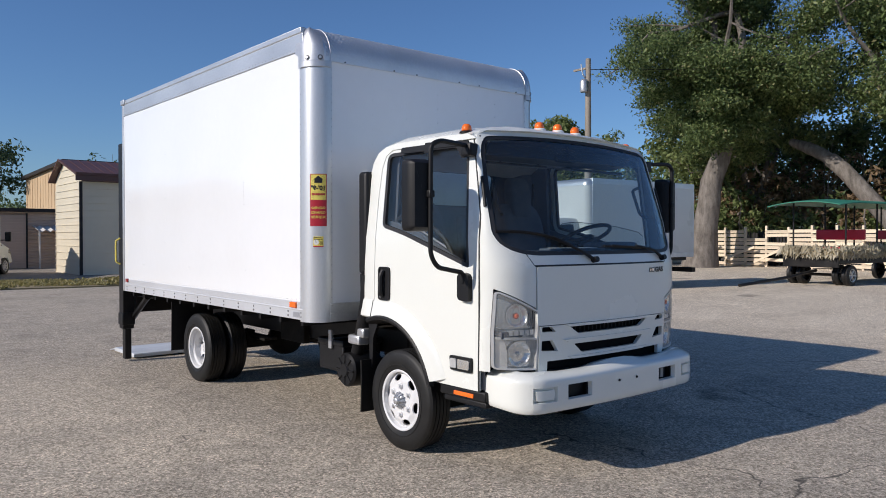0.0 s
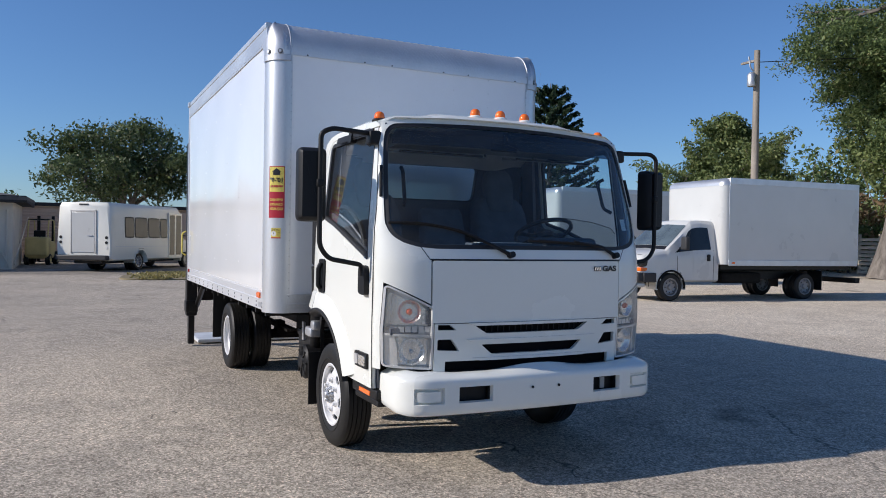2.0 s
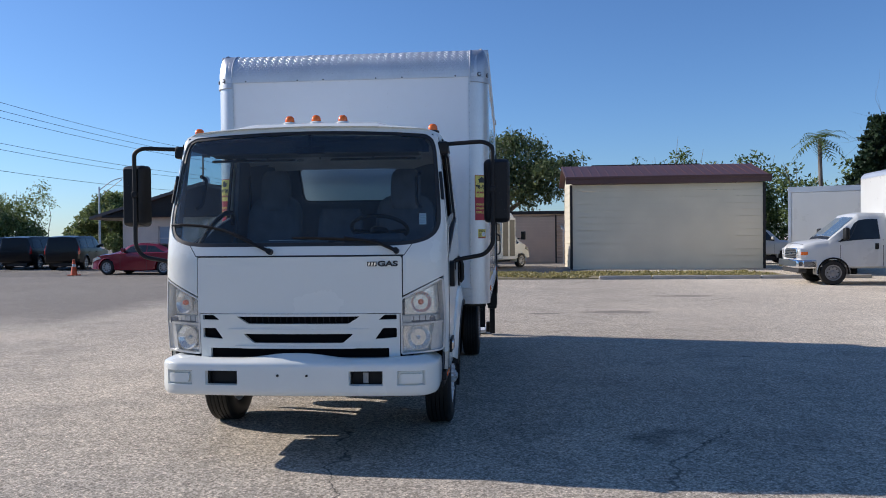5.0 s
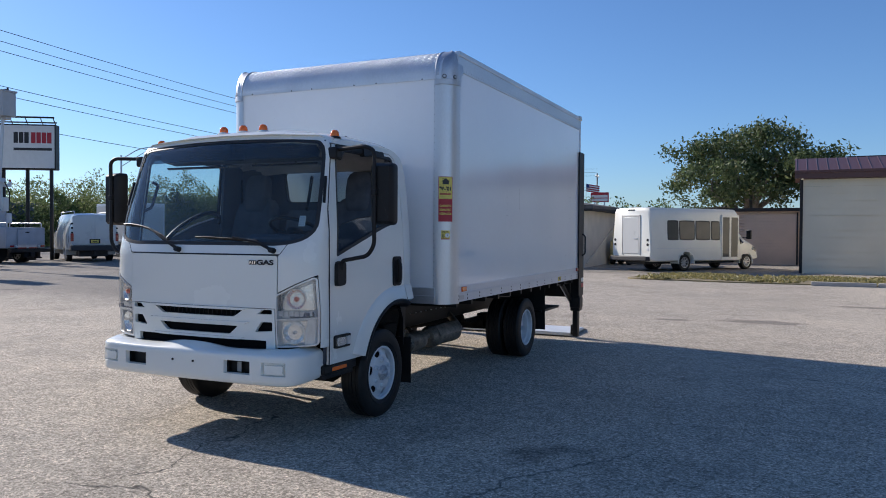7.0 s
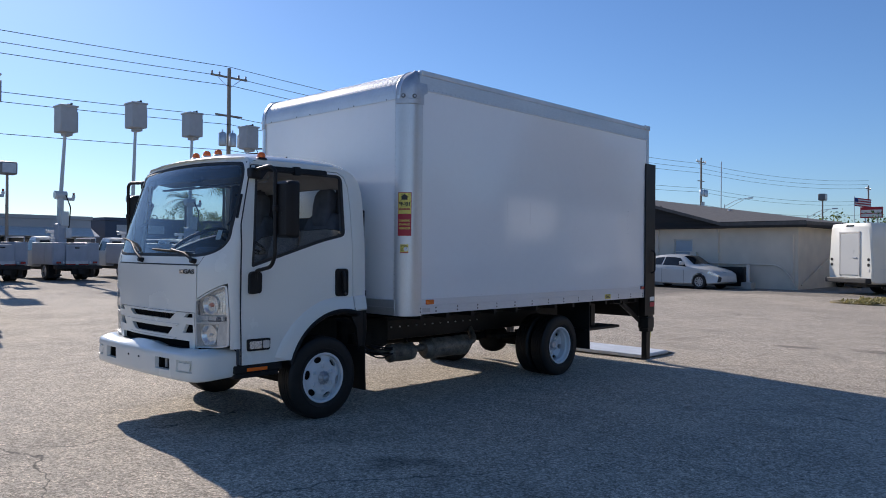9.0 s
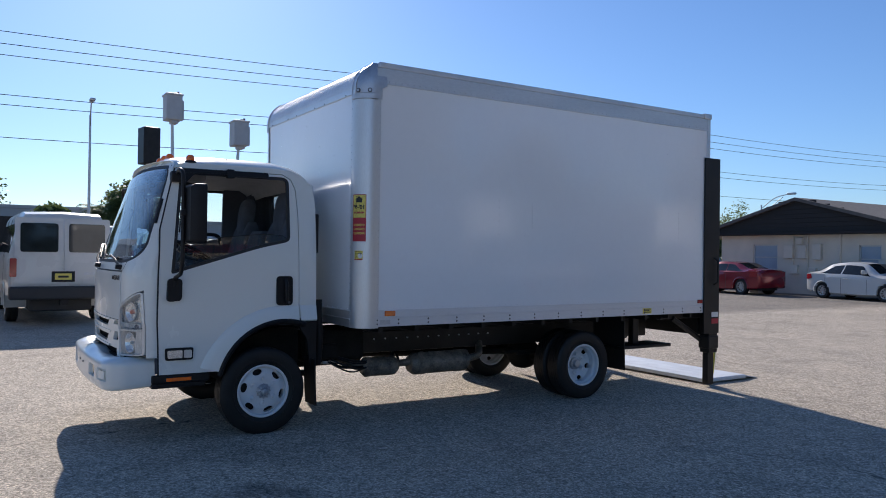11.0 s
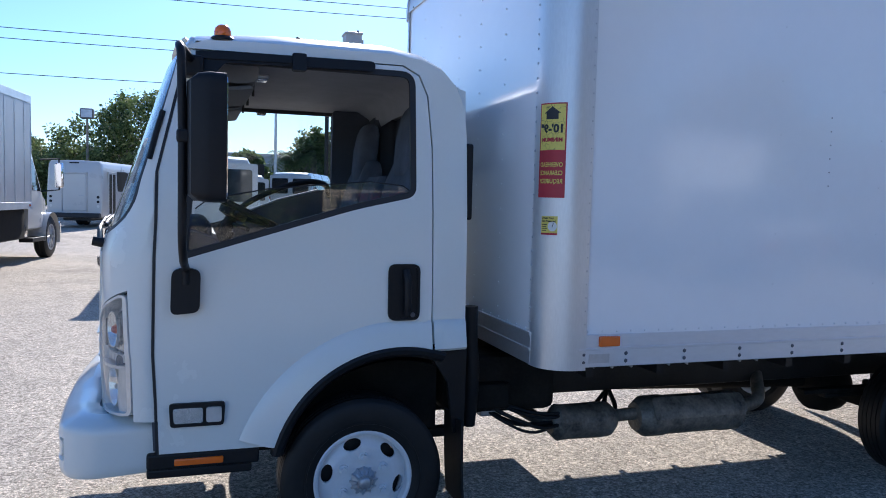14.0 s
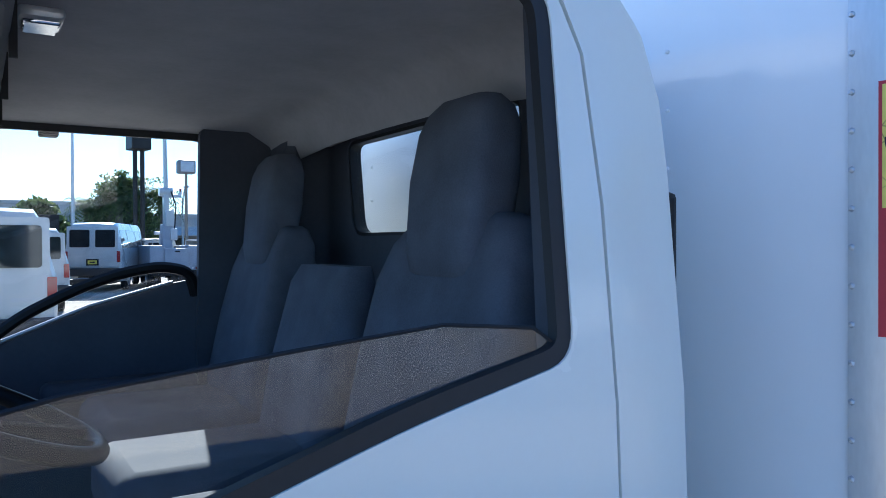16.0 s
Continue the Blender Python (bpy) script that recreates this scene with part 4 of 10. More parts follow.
part("lift_mechanism", bx(block(0.75, 1.12, 4.15, 5.0, 0.51, 0.545, 0.006), 0.9, 0.98, 4.5, 4.6, 0.54, 0.86, 0.01), BLACKP, truck)
for s in (-1, 1):
    part("tail_lamp", block(s * 0.8, s * 1.1, BR + 0.1, BR + 0.13, 0.76, 0.88, 0.01), REDLENS, truck)
part("warning_label", block(1.316, 1.322, BR + 0.06, BR + 0.18, 0.86, 0.92), DECALW, truck)
part("warning_label", block(1.316, 1.322, BR + 0.06, BR + 0.18, 0.78, 0.84), REDDEC, truck)
part("pull_cable", pipe(bmesh.new(), bend([(1.22, BR + 0.2, 1.0), (1.24, BR + 0.26, 0.7), (1.22, BR + 0.22, 0.15)], 0.1), 0.012, 6), YELLOW, truck)
pf = bmesh.new()
bx(pf, -1.12, 1.12, BR + 0.2, BR + 1.0, 0.02, 0.06, 0.006)
PLATE = matter("pale_lift_platform", (0.7, 0.72, 0.73), 0.5, 0.25, var=0.12, scale=4, fine=50, bump=0.001, bscale=60)
pl = part("lift_platform", pf, PLATE, truck, "grey aluminium lift platform lying on the asphalt")
for k in range(4):
    part("platform_plank", block(-1.11, 1.11, BR + 0.205 + k * 0.198, BR + 0.4 + k * 0.198, 0.058, 0.067, 0.003), PLATE, pl)
part("platform_ramp", sheet([(-1.1, 0), (1.1, 0), (1.1, 0.26), (-1.1, 0.26)], (), lambda u, v, d: Vector((u, BR + 1.0 + v, 0.055 - 0.17 * v - d)), (), (), 0.012), PLATE, pl)
part("toggle_latch", block(1.13, 1.2, BR + 0.16, BR + 0.27, 0.04, 0.2, 0.02), BLACKP, pl)
for s in (-1, 1):
    part("grab_bar", pipe(bmesh.new(), bend([(s * 1.31, BR + 0.1, 1.25), (s * 1.36, BR + 0.12, 1.28), (s * 1.36, BR + 0.12, 1.55), (s * 1.31, BR + 0.1, 1.58)], 0.03), 0.011, 8), YELLOW if s < 0 else BLACKP, truck)

# ---- cab ----
BASE_Y = [(0.4, -1.16), (0.7, -1.165), (1.0, -1.18), (1.4, -1.175), (1.5, -1.15), (2.25, -0.9), (2.31, -0.85), (2.4, -0.78)]
CORNER = [(1.4, 0.27), (1.55, 0.235), (1.72, 0.175), (2.25, 0.12), (2.4, 0.1)]
HALF = [(0.4, 1.015), (0.62, 1.03), (1.0, 1.04), (1.38, 1.035), (1.6, 1.027), (2.2, 0.968), (2.28, 0.957)]
XC = 0.012   # the cab's middle


def half(z):
    return lerp(z, HALF)


def front(x, z, d=0.0):
    """The cab's front face; d: metres inwards."""
    h = half(z)
    a = min(1.0, abs(x) / h)
    dep = lerp(z, CORNER)
    flat = 0.05 * (a / 0.72) ** 2 if a < 0.72 else 0.05 + 0.1 * (a - 0.72)
    q = max(0.0, (a - 0.66) / 0.34)
    c = (dep - 0.078) * (1 - math.sqrt(max(0.0, 1 - q ** 2.9)))
    y = lerp(z, BASE_Y) + min(flat, 0.078) + c + d
    return Vector((XC + x * (1 - 0.6 * d * q / max(h, 0.1)), y, z))


def flank(s):
    """The side face as a function of (y, z, depth)."""
    def f(y, z, d):
        h = half(z)
        back = max(0.0, (y - 0.3) / 0.165)
        h -= 0.025 * back ** 2
        return Vector((XC + s * (h - d), y, z))
    return f


def seam_y(z, e=0.0):
    """The line between the front and the door."""
    return lerp(z, BASE_Y) + lerp(z, CORNER) + e


FX = [0.2, 0.4, 0.6, 0.7, 0.76, 0.8, 0.84, 0.87, 0.9, 0.92, 0.935, 0.95, 0.96, 0.97, 0.98, 0.99, 1.0, 1.01, 1.02, 1.028, 1.034]
FX = [-x for x in reversed(FX)] + [0.0] + FX
FZ = [0.75, 0.85, 1.0, 1.2, 1.4, 1.5, 1.6, 1.75, 1.9, 2.05, 2.2, 2.25]


def fsheet(outline, holes=(), thick=0.025, lift=0.0, bm=None):
    return sheet(outline, holes, lambda u, v, d: front(u, v, d - lift), FX, FZ, thick, bm)


def mirror(pts):
    return [(-x, z) for x, z in reversed(pts)]


# the windscreen opening, from the middle of its foot round to the right
WS = [(0.7, 1.474), (0.82, 1.486), (0.905, 1.512), (0.962, 1.556), (0.99, 1.625), (0.988, 1.74), (0.972, 1.95), (0.95, 2.17), (0.93, 2.245), (0.875, 2.287), (0.65, 2.302), (0.3, 2.314), (0.0, 2.317)]
WS = WS + [(-x, z) for x, z in reversed(WS[:-1])]
WS = rounded(WS, 0.03, 2)


def inset(loop, d):
    """An outline drawn in by d."""
    k, out = len(loop), []
    area = sum(loop[i - 1][0] * loop[i][1] - loop[i][0] * loop[i - 1][1] for i in range(k))
    sg = 1 if area > 0 else -1
    for i in range(k):
        a, b, c = Vector(loop[i - 1]), Vector(loop[i]), Vector(loop[(i + 1) % k])
        t = (c - a).normalized()
        out.append(tuple(b + Vector((-t.y, t.x)) * d * sg))
    return out


# the front: strip below the windscreen, hatch, corners, grille frame
edge_r = [(half(z), z) for z in (1.4, 1.5, 1.6, 1.8, 2.0, 2.15, 2.25)]
ring = [(0.735, 1.408), (0.735, 1.128), (1.006, 1.26), (1.02, 0.98), (1.01, 0.715), (half(0.72), 0.715), (half(1.0), 1.0)] + edge_r + [(0.935, 2.295), (0.885, 2.328), (0.5, 2.347), (0.0, 2.352)]
ring = ring + [(-x, z) for x, z in reversed(ring[:-1])]
cab = part("cab_front", fsheet(ring, [WS], 0.03), WHITE, truck, "white front of the cab")
part("front_seams", fsheet([(-0.745, 0.99), (0.745, 0.99), (0.745, 1.42), (-0.745, 1.42)], (), 0.01, -0.02), SEAL, cab)
hatch = part("front_hatch", fsheet(rounded([(-0.727, 1.008), (0.727, 1.008), (0.727, 1.4), (-0.727, 1.4)], 0.018, 3), (), 0.02, 0.004), WHITE, truck, "white front access hatch")
part("strip_groove", fsheet([(-0.74, 1.403), (0.74, 1.403), (0.74, 1.412), (-0.74, 1.412)], (), 0.004, 0.0006), SEAL, cab)
for s in (-1, 1):
    part("strip_groove", fsheet([(s * 0.738, 1.405), (s * 0.744, 1.405), (s * 0.8, 1.487), (s * 0.794, 1.487)], (), 0.004, 0.0008), SEAL, cab)
# badge
bd = part("badge", fsheet([(0.492, 1.332), (0.556, 1.332), (0.556, 1.364), (0.492, 1.364)], (), 0.002, 0.008), INK, hatch, "black and chrome fuel badge")
for k in range(3):
    part("badge_mark", fsheet([(0.497 + 0.02 * k, 1.337), (0.508 + 0.02 * k, 1.337), (0.512 + 0.02 * k, 1.359), (0.501 + 0.02 * k, 1.359)], (), 0.001, 0.01), CHROME, bd)
yb = front(0.62, 1.348).y
writing("badge_lettering", "GAS", 0.05, Matrix.Translation((XC + 0.632, yb - 0.009, 1.348)) @ Matrix.Rotation(radians(10), 4, "Z") @ Matrix.Rotation(PI / 2, 4, "X") @ Matrix.Diagonal((1.5, 1, 1, 1)), INK, bd, bold=0.0022)

# black band round the glass, rubber, and the glass
part("windscreen_band", fsheet(WS, [inset(WS, 0.026)], 0.004, -0.006), SEAL, cab, "black printed border of the windscreen")
part("windscreen_shade", fsheet([(-0.9, 2.15), (0.9, 2.15), (0.9, 2.2), (0.86, 2.25), (0.65, 2.27), (0, 2.285), (-0.65, 2.27), (-0.86, 2.25), (-0.9, 2.2)], (), 0.0, -0.013), pane_glass("tinted_shade_band", (0.12, 0.17, 0.22)), cab)
ws = part("windscreen", fsheet(inset(WS, 0.01), (), 0.0, -0.011), GLASS, truck, "large clear curved windscreen")
ws.visible_shadow = False
part("inspection_sticker", fsheet([(0.845, 1.62), (0.895, 1.62), (0.892, 1.7), (0.842, 1.7)], (), 0.001, -0.018), DECALW, ws)
for k in range(4):
    part("label_line", fsheet([(0.85, 1.63 + 0.017 * k), (0.888, 1.63 + 0.017 * k), (0.887, 1.637 + 0.017 * k), (0.85, 1.637 + 0.017 * k)], (), 0.001, -0.0165), STEEL, ws)

# grille frame with its slots
slots = [rounded([(-0.355, 0.936), (0.355, 0.936), (0.435, 0.985), (0.44, 1.0), (-0.44, 1.0), (-0.435, 0.985)], 0.012, 2),
         rounded([(-0.315, 0.802), (0.315, 0.802), (0.392, 0.866), (-0.392, 0.866)], 0.012, 2)]
for s in (-1, 1):
    t1 = rounded([(0.565, 0.962), (0.69, 0.964), (0.69, 0.998), (0.61, 0.998)], 0.006, 2)
    t2 = rounded([(0.54, 0.828), (0.69, 0.838), (0.69, 0.905), (0.595, 0.905)], 0.008, 2)
    slots += [t1, t2] if s > 0 else [mirror(t1), mirror(t2)]
gr = [(-0.71, 0.66), (-0.635, 0.66), (-0.635, 0.765), (0.635, 0.765), (0.635, 0.66), (0.71, 0.66), (0.71, 1.003), (-0.71, 1.003)]
grille = part("grille_frame", fsheet(gr, slots, 0.03, 0.006), WHITE, truck, "white grille frame with dark slots")
part("grille_mesh", fsheet([(-0.72, 0.64), (0.72, 0.64), (0.72, 1.01), (-0.72, 1.01)], (), 0.01, -0.035), GRILLE, grille)
for k in range(19):
    x = -0.39 + k * 0.0433
    part("mesh_bar", fsheet([(x, 0.942), (x + 0.005, 0.942), (x + 0.005, 0.995), (x, 0.995)], (), 0.006, -0.028), BLACK, grille)
# raised ridges of the frame
for z, w in ((1.01, 0.44), (0.905, 0.45), (0.786, 0.4)):
    part("grille_ridge", fsheet([(-w, z - 0.022), (w, z - 0.022), (w + 0.05, z - 0.004), (-w - 0.05, z - 0.004)], (), 0.02, 0.014), WHITE, grille)


def headlamp(s):
    o = rounded([(0.716, 0.715), (1.008, 0.735), (1.018, 0.98), (1.004, 1.235), (0.985, 1.243), (0.716, 1.108)], [0.02, 0.03, 0.0, 0.02, 0.02, 0.02], 3)
    turned = (lambda q: q) if s > 0 else mirror
    lamp = part("headlamp", fsheet(turned(inset(o, 0.004)), (), 0.01, -0.07), SHELL, truck, "large clear two-tier headlamp")
    part("lamp_rim", fsheet(turned(o), [turned(inset(o, 0.011))], 0.07, 0.003), SHELL, lamp)
    part("lamp_divider", fsheet(turned([(0.718, 0.918), (1.014, 0.932), (1.014, 0.946), (0.718, 0.93)]), (), 0.08, -0.004), SHELL, lamp)
    part("outer_panel", fsheet(turned([(0.925, 0.73), (1.0, 0.74), (1.008, 0.93), (0.95, 0.925), (0.93, 0.84)]), (), 0.045, -0.02), SHELL, lamp)

    def bowl(cx, cz, r, dep, base, tilt, n, mat, nm):
        c = front(s * cx, cz, base)
        nrm = Vector((s * tilt, -1, 0)).normalized()
        m = Matrix.Translation(c) @ nrm.to_track_quat("Z", "Y").to_matrix().to_4x4()
        part(nm, lathe(bmesh.new(), [(0, 0), (r * 0.25, 0.002), (r * 0.5, dep * 0.2), (r * 0.7, dep * 0.42), (r * 0.86, dep * 0.7), (r, dep), (r * 1.06, dep), (r * 1.06, dep - 0.012)], m, n), mat, lamp, "", 8)
        return m
    for nm, o2 in (("lower_compartment", [(0.728, 0.738), (0.925, 0.745), (0.945, 0.84), (0.955, 0.918), (0.728, 0.905)]), ("upper_compartment", [(0.728, 0.99), (0.995, 1.0), (0.985, 1.2), (0.728, 1.085)])):
        part(nm, fsheet(turned(rounded(o2, 0.02, 3)), (), 0.01, -0.056), REFLECTOR, lamp)
        if nm[0] == "u":
            for k in range(13):
                x = 0.735 + k * 0.019
                part("reflector_flute", fsheet(turned([(x, 0.995), (x + 0.011, 0.995), (x + 0.011, 1.065 + 0.45 * (x - 0.735)), (x, 1.06 + 0.45 * (x - 0.735))]), (), 0.006, -0.05), REFLECTOR, lamp)
    m1 = bowl(0.838, 0.827, 0.082, 0.048, 0.078, 0.32, 16, REFLECTOR, "main_reflector")
    part("bulb", lathe(bmesh.new(), [(0, 0.045), (0.012, 0.04), (0.014, 0.02), (0.014, 0)], m1, 12), STEEL, lamp)
    m2 = bowl(0.86, 1.078, 0.074, 0.042, 0.072, 0.36, 20, REFLECTOR, "turn_reflector")
    part("turn_bulb", lathe(bmesh.new(), [(0, 0.046), (0.012, 0.043), (0.02, 0.03), (0.02, 0)], m2, 12), TURNBULB, lamp, "orange turn bulb")
    for k in range(6):
        x = 0.728 + k * 0.042
        part("lens_rib", fsheet(turned([(x, 0.95), (x + 0.034, 0.952), (x + 0.034, 0.985), (x, 0.983)]), (), 0.02, -0.03), SHELL, lamp)
    ln = part("lens", fsheet(turned(inset(o, 0.006)), (), 0.0, -0.003), LENS, lamp, "clear lens")
    ln.visible_shadow = False


headlamp(1)
headlamp(-1)


# ---- bumper ----
def bumper():
    def plan(u):
        """The bumper's line from above: point and outward normal at u metres from its middle."""
        a, R = abs(u), 0.19
        sg = 1 if u >= 0 else -1
        straight = 0.79
        if a <= straight:
            y = -1.325 + 0.035 * (a / straight) ** 2
            return Vector((sg * a, y, 0)), Vector((sg * 0.09 * a / straight, -1, 0)).normalized()
        q = (a - straight) / R
        y0 = -1.29
        if q < PI / 2:
            return Vector((sg * (straight + R * math.sin(q)), y0 + R - R * math.cos(q), 0)), Vector((sg * math.sin(q), -math.cos(q), 0))
        return Vector((sg * (straight + R), y0 + R + (a - straight - R * PI / 2), 0)), Vector((sg, 0, 0))
    ZA, ZB = 0.534, 0.632            # lower and upper edge of the pockets
    POCKETS = ((0.385, 0.615), (0.71, 0.905))
    U = sorted(set([round(v, 4) for v in steps(-1.29, 1.29, 60)] + [s * v for s in (-1, 1) for pk in POCKETS for v in pk]))
    # (inward, height) across the bumper: back of the ledge, sloping ledge, crisp edge, face, lower lip
    prof = [(0.19, 0.688), (0.115, 0.706), (0.098, 0.709), (0.055, 0.699), (0.02, 0.688), (0.007, 0.68), (0.001, 0.668), (0.0, 0.65), (-0.001, ZB), (-0.001, ZA), (0.0, 0.5), (0.004, 0.478), (0.014, 0.464), (0.034, 0.457), (0.12, 0.455)]
    raised = [(0, 0.032), (0.1, 0.03), (0.2, 0.019), (0.3, 0.005), (0.38, 0.0)]
    share = [1, 1, 1, 0.55, 0.15, 0.05, 0.0]

    def on(u, z, d=0.0):
        p, n = plan(u)
        return Vector((XC, 0, z)) + p - n * d

    def place(u, k):
        i = int(k)
        d, z = prof[i]
        if i < 7:
            z += (lerp(abs(u), raised) + 0.012 * min(1, max(0, abs(u) - 0.62) / 0.15)) * share[i]
        low = 0.02 * max(0, (abs(u) - 0.95) / 0.35)
        return on(u, z + (low if z < 0.52 else 0), d)
    b = bmesh.new()
    grid(U, range(len(prof)), place, b, lambda u, k: 8 < k < 9 and any(pa < abs(u) < pb for pa, pb in POCKETS))
    # sloping white walls that lead into each pocket
    for s in (-1, 1):
        for (pa, pb), deep, draw in zip(POCKETS, (0.03, 0.026), (0.008, 0.01)):
            n = 6
            ua = [pa + (pb - pa) * q / n for q in range(n + 1)]
            ub = [pa + draw + (pb - pa - 2 * draw) * q / n for q in range(n + 1)]
            for z0, z1 in ((ZA, ZA + draw * 0.7), (ZB, ZB - draw * 0.7)):
                for q in range(n):
                    b.faces.new([b.verts.new(v) for v in (on(s * ua[q], z0, -0.001), on(s * ua[q + 1], z0, -0.001), on(s * ub[q + 1], z1, deep), on(s * ub[q], z1, deep))])
            for u0, u1 in ((pa, pa + draw), (pb, pb - draw)):
                b.faces.new([b.verts.new(v) for v in (on(s * u0, ZA, -0.001), on(s * u0, ZB, -0.001), on(s * u1, ZB - draw * 0.7, deep), on(s * u1, ZA + draw * 0.7, deep))])
    bmesh.ops.remove_doubles(b, verts=b.verts, dist=0.0004)
    bmesh.ops.recalc_face_normals(b, faces=b.faces)
    bp = part("bumper", b, WHITE, truck, "white front bumper with raised middle and tow slots", 32)
    part("bumper_core", block(XC - 0.93, XC + 0.93, -1.16, -0.98, 0.48, 0.7, 0.02), BLACK, bp)
    for s in (-1, 1):
        at = lambda h, s=s: (lambda u, v, d: on(s * u, v, d - h))
        slot = sheet([(0.39, ZA - 0.004), (0.61, ZA - 0.004), (0.61, ZB + 0.004), (0.39, ZB + 0.004)], (), at(-0.07), (0.5,), (), 0.004)
        for u0, u1 in ((0.394, 0.402), (0.598, 0.606)):
            sheet([(u0, ZA), (u1, ZA), (u1, ZB), (u0, ZB)], (), at(-0.036), (), (), 0.036, slot)
        part("tow_slot", slot, BLACK, bp)
        # blanked fog lamp pocket: sunk floor with a proud pad
        part("fog_recess", sheet([(0.712, ZA + 0.002), (0.903, ZA + 0.002), (0.903, ZB - 0.002), (0.712, ZB - 0.002)], (), at(-0.0255), (0.76, 0.8, 0.84), (), 0.006), WHITE, bp)
        part("fog_pad", sheet(rounded([(0.738, ZA + 0.016), (0.882, ZA + 0.016), (0.888, ZB - 0.02), (0.732, ZB - 0.02)], 0.014, 3), (), at(-0.002), (0.78, 0.8, 0.84), (), 0.02), WHITE, bp)
        part("plate_bolt", rod(bmesh.new(), (XC + s * 0.1, -1.332, 0.603), (XC + s * 0.1, -1.318, 0.603), 0.009, n=8), BLACK, bp)
    part("slot_tag", block(XC + 0.475, XC + 0.512, -1.272, -1.262, 0.545, 0.618, 0.003), GREYLINE, bp)


bumper()

# ---- cab sides: door, rear quarter, arches ----
AX, AZ, AR = 0.15, 0.415, 0.592   # wheel arch


def arch(a0, a1, r, n=16):
    return [(AX + r * math.cos(a), AZ + r * math.sin(a)) for a in steps(a0, a1, n)]


WIN = rounded([(-0.8, 1.386), (-0.06, 1.612), (0.12, 1.652), (0.214, 1.674), (0.212, 2.24), (-0.69, 2.24), (-0.73, 2.19)], [0.03, 0.3, 0.2, 0.06, 0.07, 0.05, 0.05], 5)
SZ = [0.62, 0.8, 1.0, 1.2, 1.38, 1.6, 1.8, 2.0, 2.2]


def side(s):
    f = flank(s)
    dz = [0.575, 0.8, 1.0, 1.2, 1.4, 1.55, 1.75, 2.0, 2.2, 2.258]
    fr = [(seam_y(z, 0.014), z) for z in dz]
    a0 = math.atan2(0.575 - AZ, -math.sqrt(AR ** 2 - (0.575 - AZ) ** 2))
    low = arch(a0, math.acos(0.14 / AR), AR)
    door = fr[::-1] + low[0:] + [(0.29, 0.99), (0.292, 1.2), (0.285, 1.9), (0.265, 2.13), (0.225, 2.22), (0.15, 2.26)]
    d = part("door", sheet(door, [WIN], f, (), SZ, 0.03), WHITE, truck, "white cab door")
    q = [(0.298, 1.0), (0.465, 1.0), (0.465, 1.96), (0.455, 2.08), (0.415, 2.18), (0.345, 2.255), (0.25, 2.295), (0.1, 2.312), (-0.5, 2.312), (-0.7, 2.305), (-0.765, 2.28), (-0.78, 2.266)] + [(0.155, 2.266), (0.232, 2.226), (0.272, 2.132), (0.292, 1.9)]
    # dark strip on the skin in place of the shaded gap before the door
    part("door_gap_strip", sheet([(seam_y(z, 0.001), z) for z in dz] + [(seam_y(z, 0.0125), z) for z in dz[::-1]], (), lambda y, z, dd: f(y, z, dd - 0.0015), (), SZ, 0.004), SEAL, d)
    # quarter behind the door with the roof rail
    part("cab_quarter", sheet(q, (), f, (), SZ, 0.03), WHITE, truck)
    # dark jamb behind the gaps
    jam = [(seam_y(0.58, -0.01), 0.58), (-0.55, 0.58)] + arch(PI * 0.9, PI * 0.43, AR + 0.03, 8) + [(0.34, 1.05), (0.34, 2.2), (0.28, 2.288), (seam_y(2.25, -0.004), 2.288), (seam_y(1.6, -0.01), 1.6), (seam_y(1.0, -0.01), 1.0)]
    part("door_jamb", sheet(jam, [inset(WIN, -0.03)], lambda y, z, dd: f(y, z, dd + 0.034), (), SZ, 0.012), CABIN, truck)
    # rubber frame and glass of the side window
    part("window_seal", sheet(inset(WIN, -0.002), [inset(WIN, 0.026)], lambda y, z, dd: f(y, z, dd + 0.004), (), SZ, 0.02), SEAL, d)
    low = [(-0.775, 1.405), (-0.06, 1.6), (0.12, 1.64), (0.195, 1.662), (0.192, 1.695), (0.15, 1.722), (0.0, 1.735), (-0.2, 1.717), (-0.45, 1.69), (-0.69, 1.64), (-0.74, 1.6)]
    gl = part("window", sheet(low if s > 0 else inset(WIN, 0.02), (), (lambda y, z, dd: Vector((f(y, 1.69, 0.014).x, y, z))) if s > 0 else (lambda y, z, dd: f(y, z, dd + 0.016)), (), SZ, 0.0), SIDEGLASS, d, "side window wound most of the way down" if s > 0 else "clear side window")
    if s > 0:
        part("glass_edge", pipe(bmesh.new(), [Vector((f(y, 1.69, 0.014).x, y, z)) for y, z in low[4:]], 0.003, 5), SEAL, gl)
    gl.visible_shadow = False
    # rain visor above the window
    part("rain_visor", sheet(rounded([(-0.76, 2.15), (-0.72, 2.245), (-0.66, 2.262), (0.02, 2.268), (0.02, 2.224), (-0.62, 2.214), (-0.69, 2.13)], 0.02, 3), (), lambda y, z, dd: f(y, z, dd - 0.022 - 0.03 * (2.268 - z)), (), (2.16, 2.2), 0.006), pane_glass("smoked_visor", (0.08, 0.08, 0.09)) if s < -9 else BLACK, d, "smoked rain visor")
    # flared wheel arch: white lip and black inner arch
    lipb = bmesh.new()
    prof = [(1.0, 0.0), (0.88, 0.012), (0.5, 0.02), (0.18, 0.031), (-0.06, 0.036), (-0.16, 0.022), (-0.16, -0.03)]
    a1 = math.acos(0.14 / AR)
    rim = []
    for a in steps(a0, a1, 22):
        wd = 0.105 + 0.055 * (1 - math.sin(a)) ** 1.2
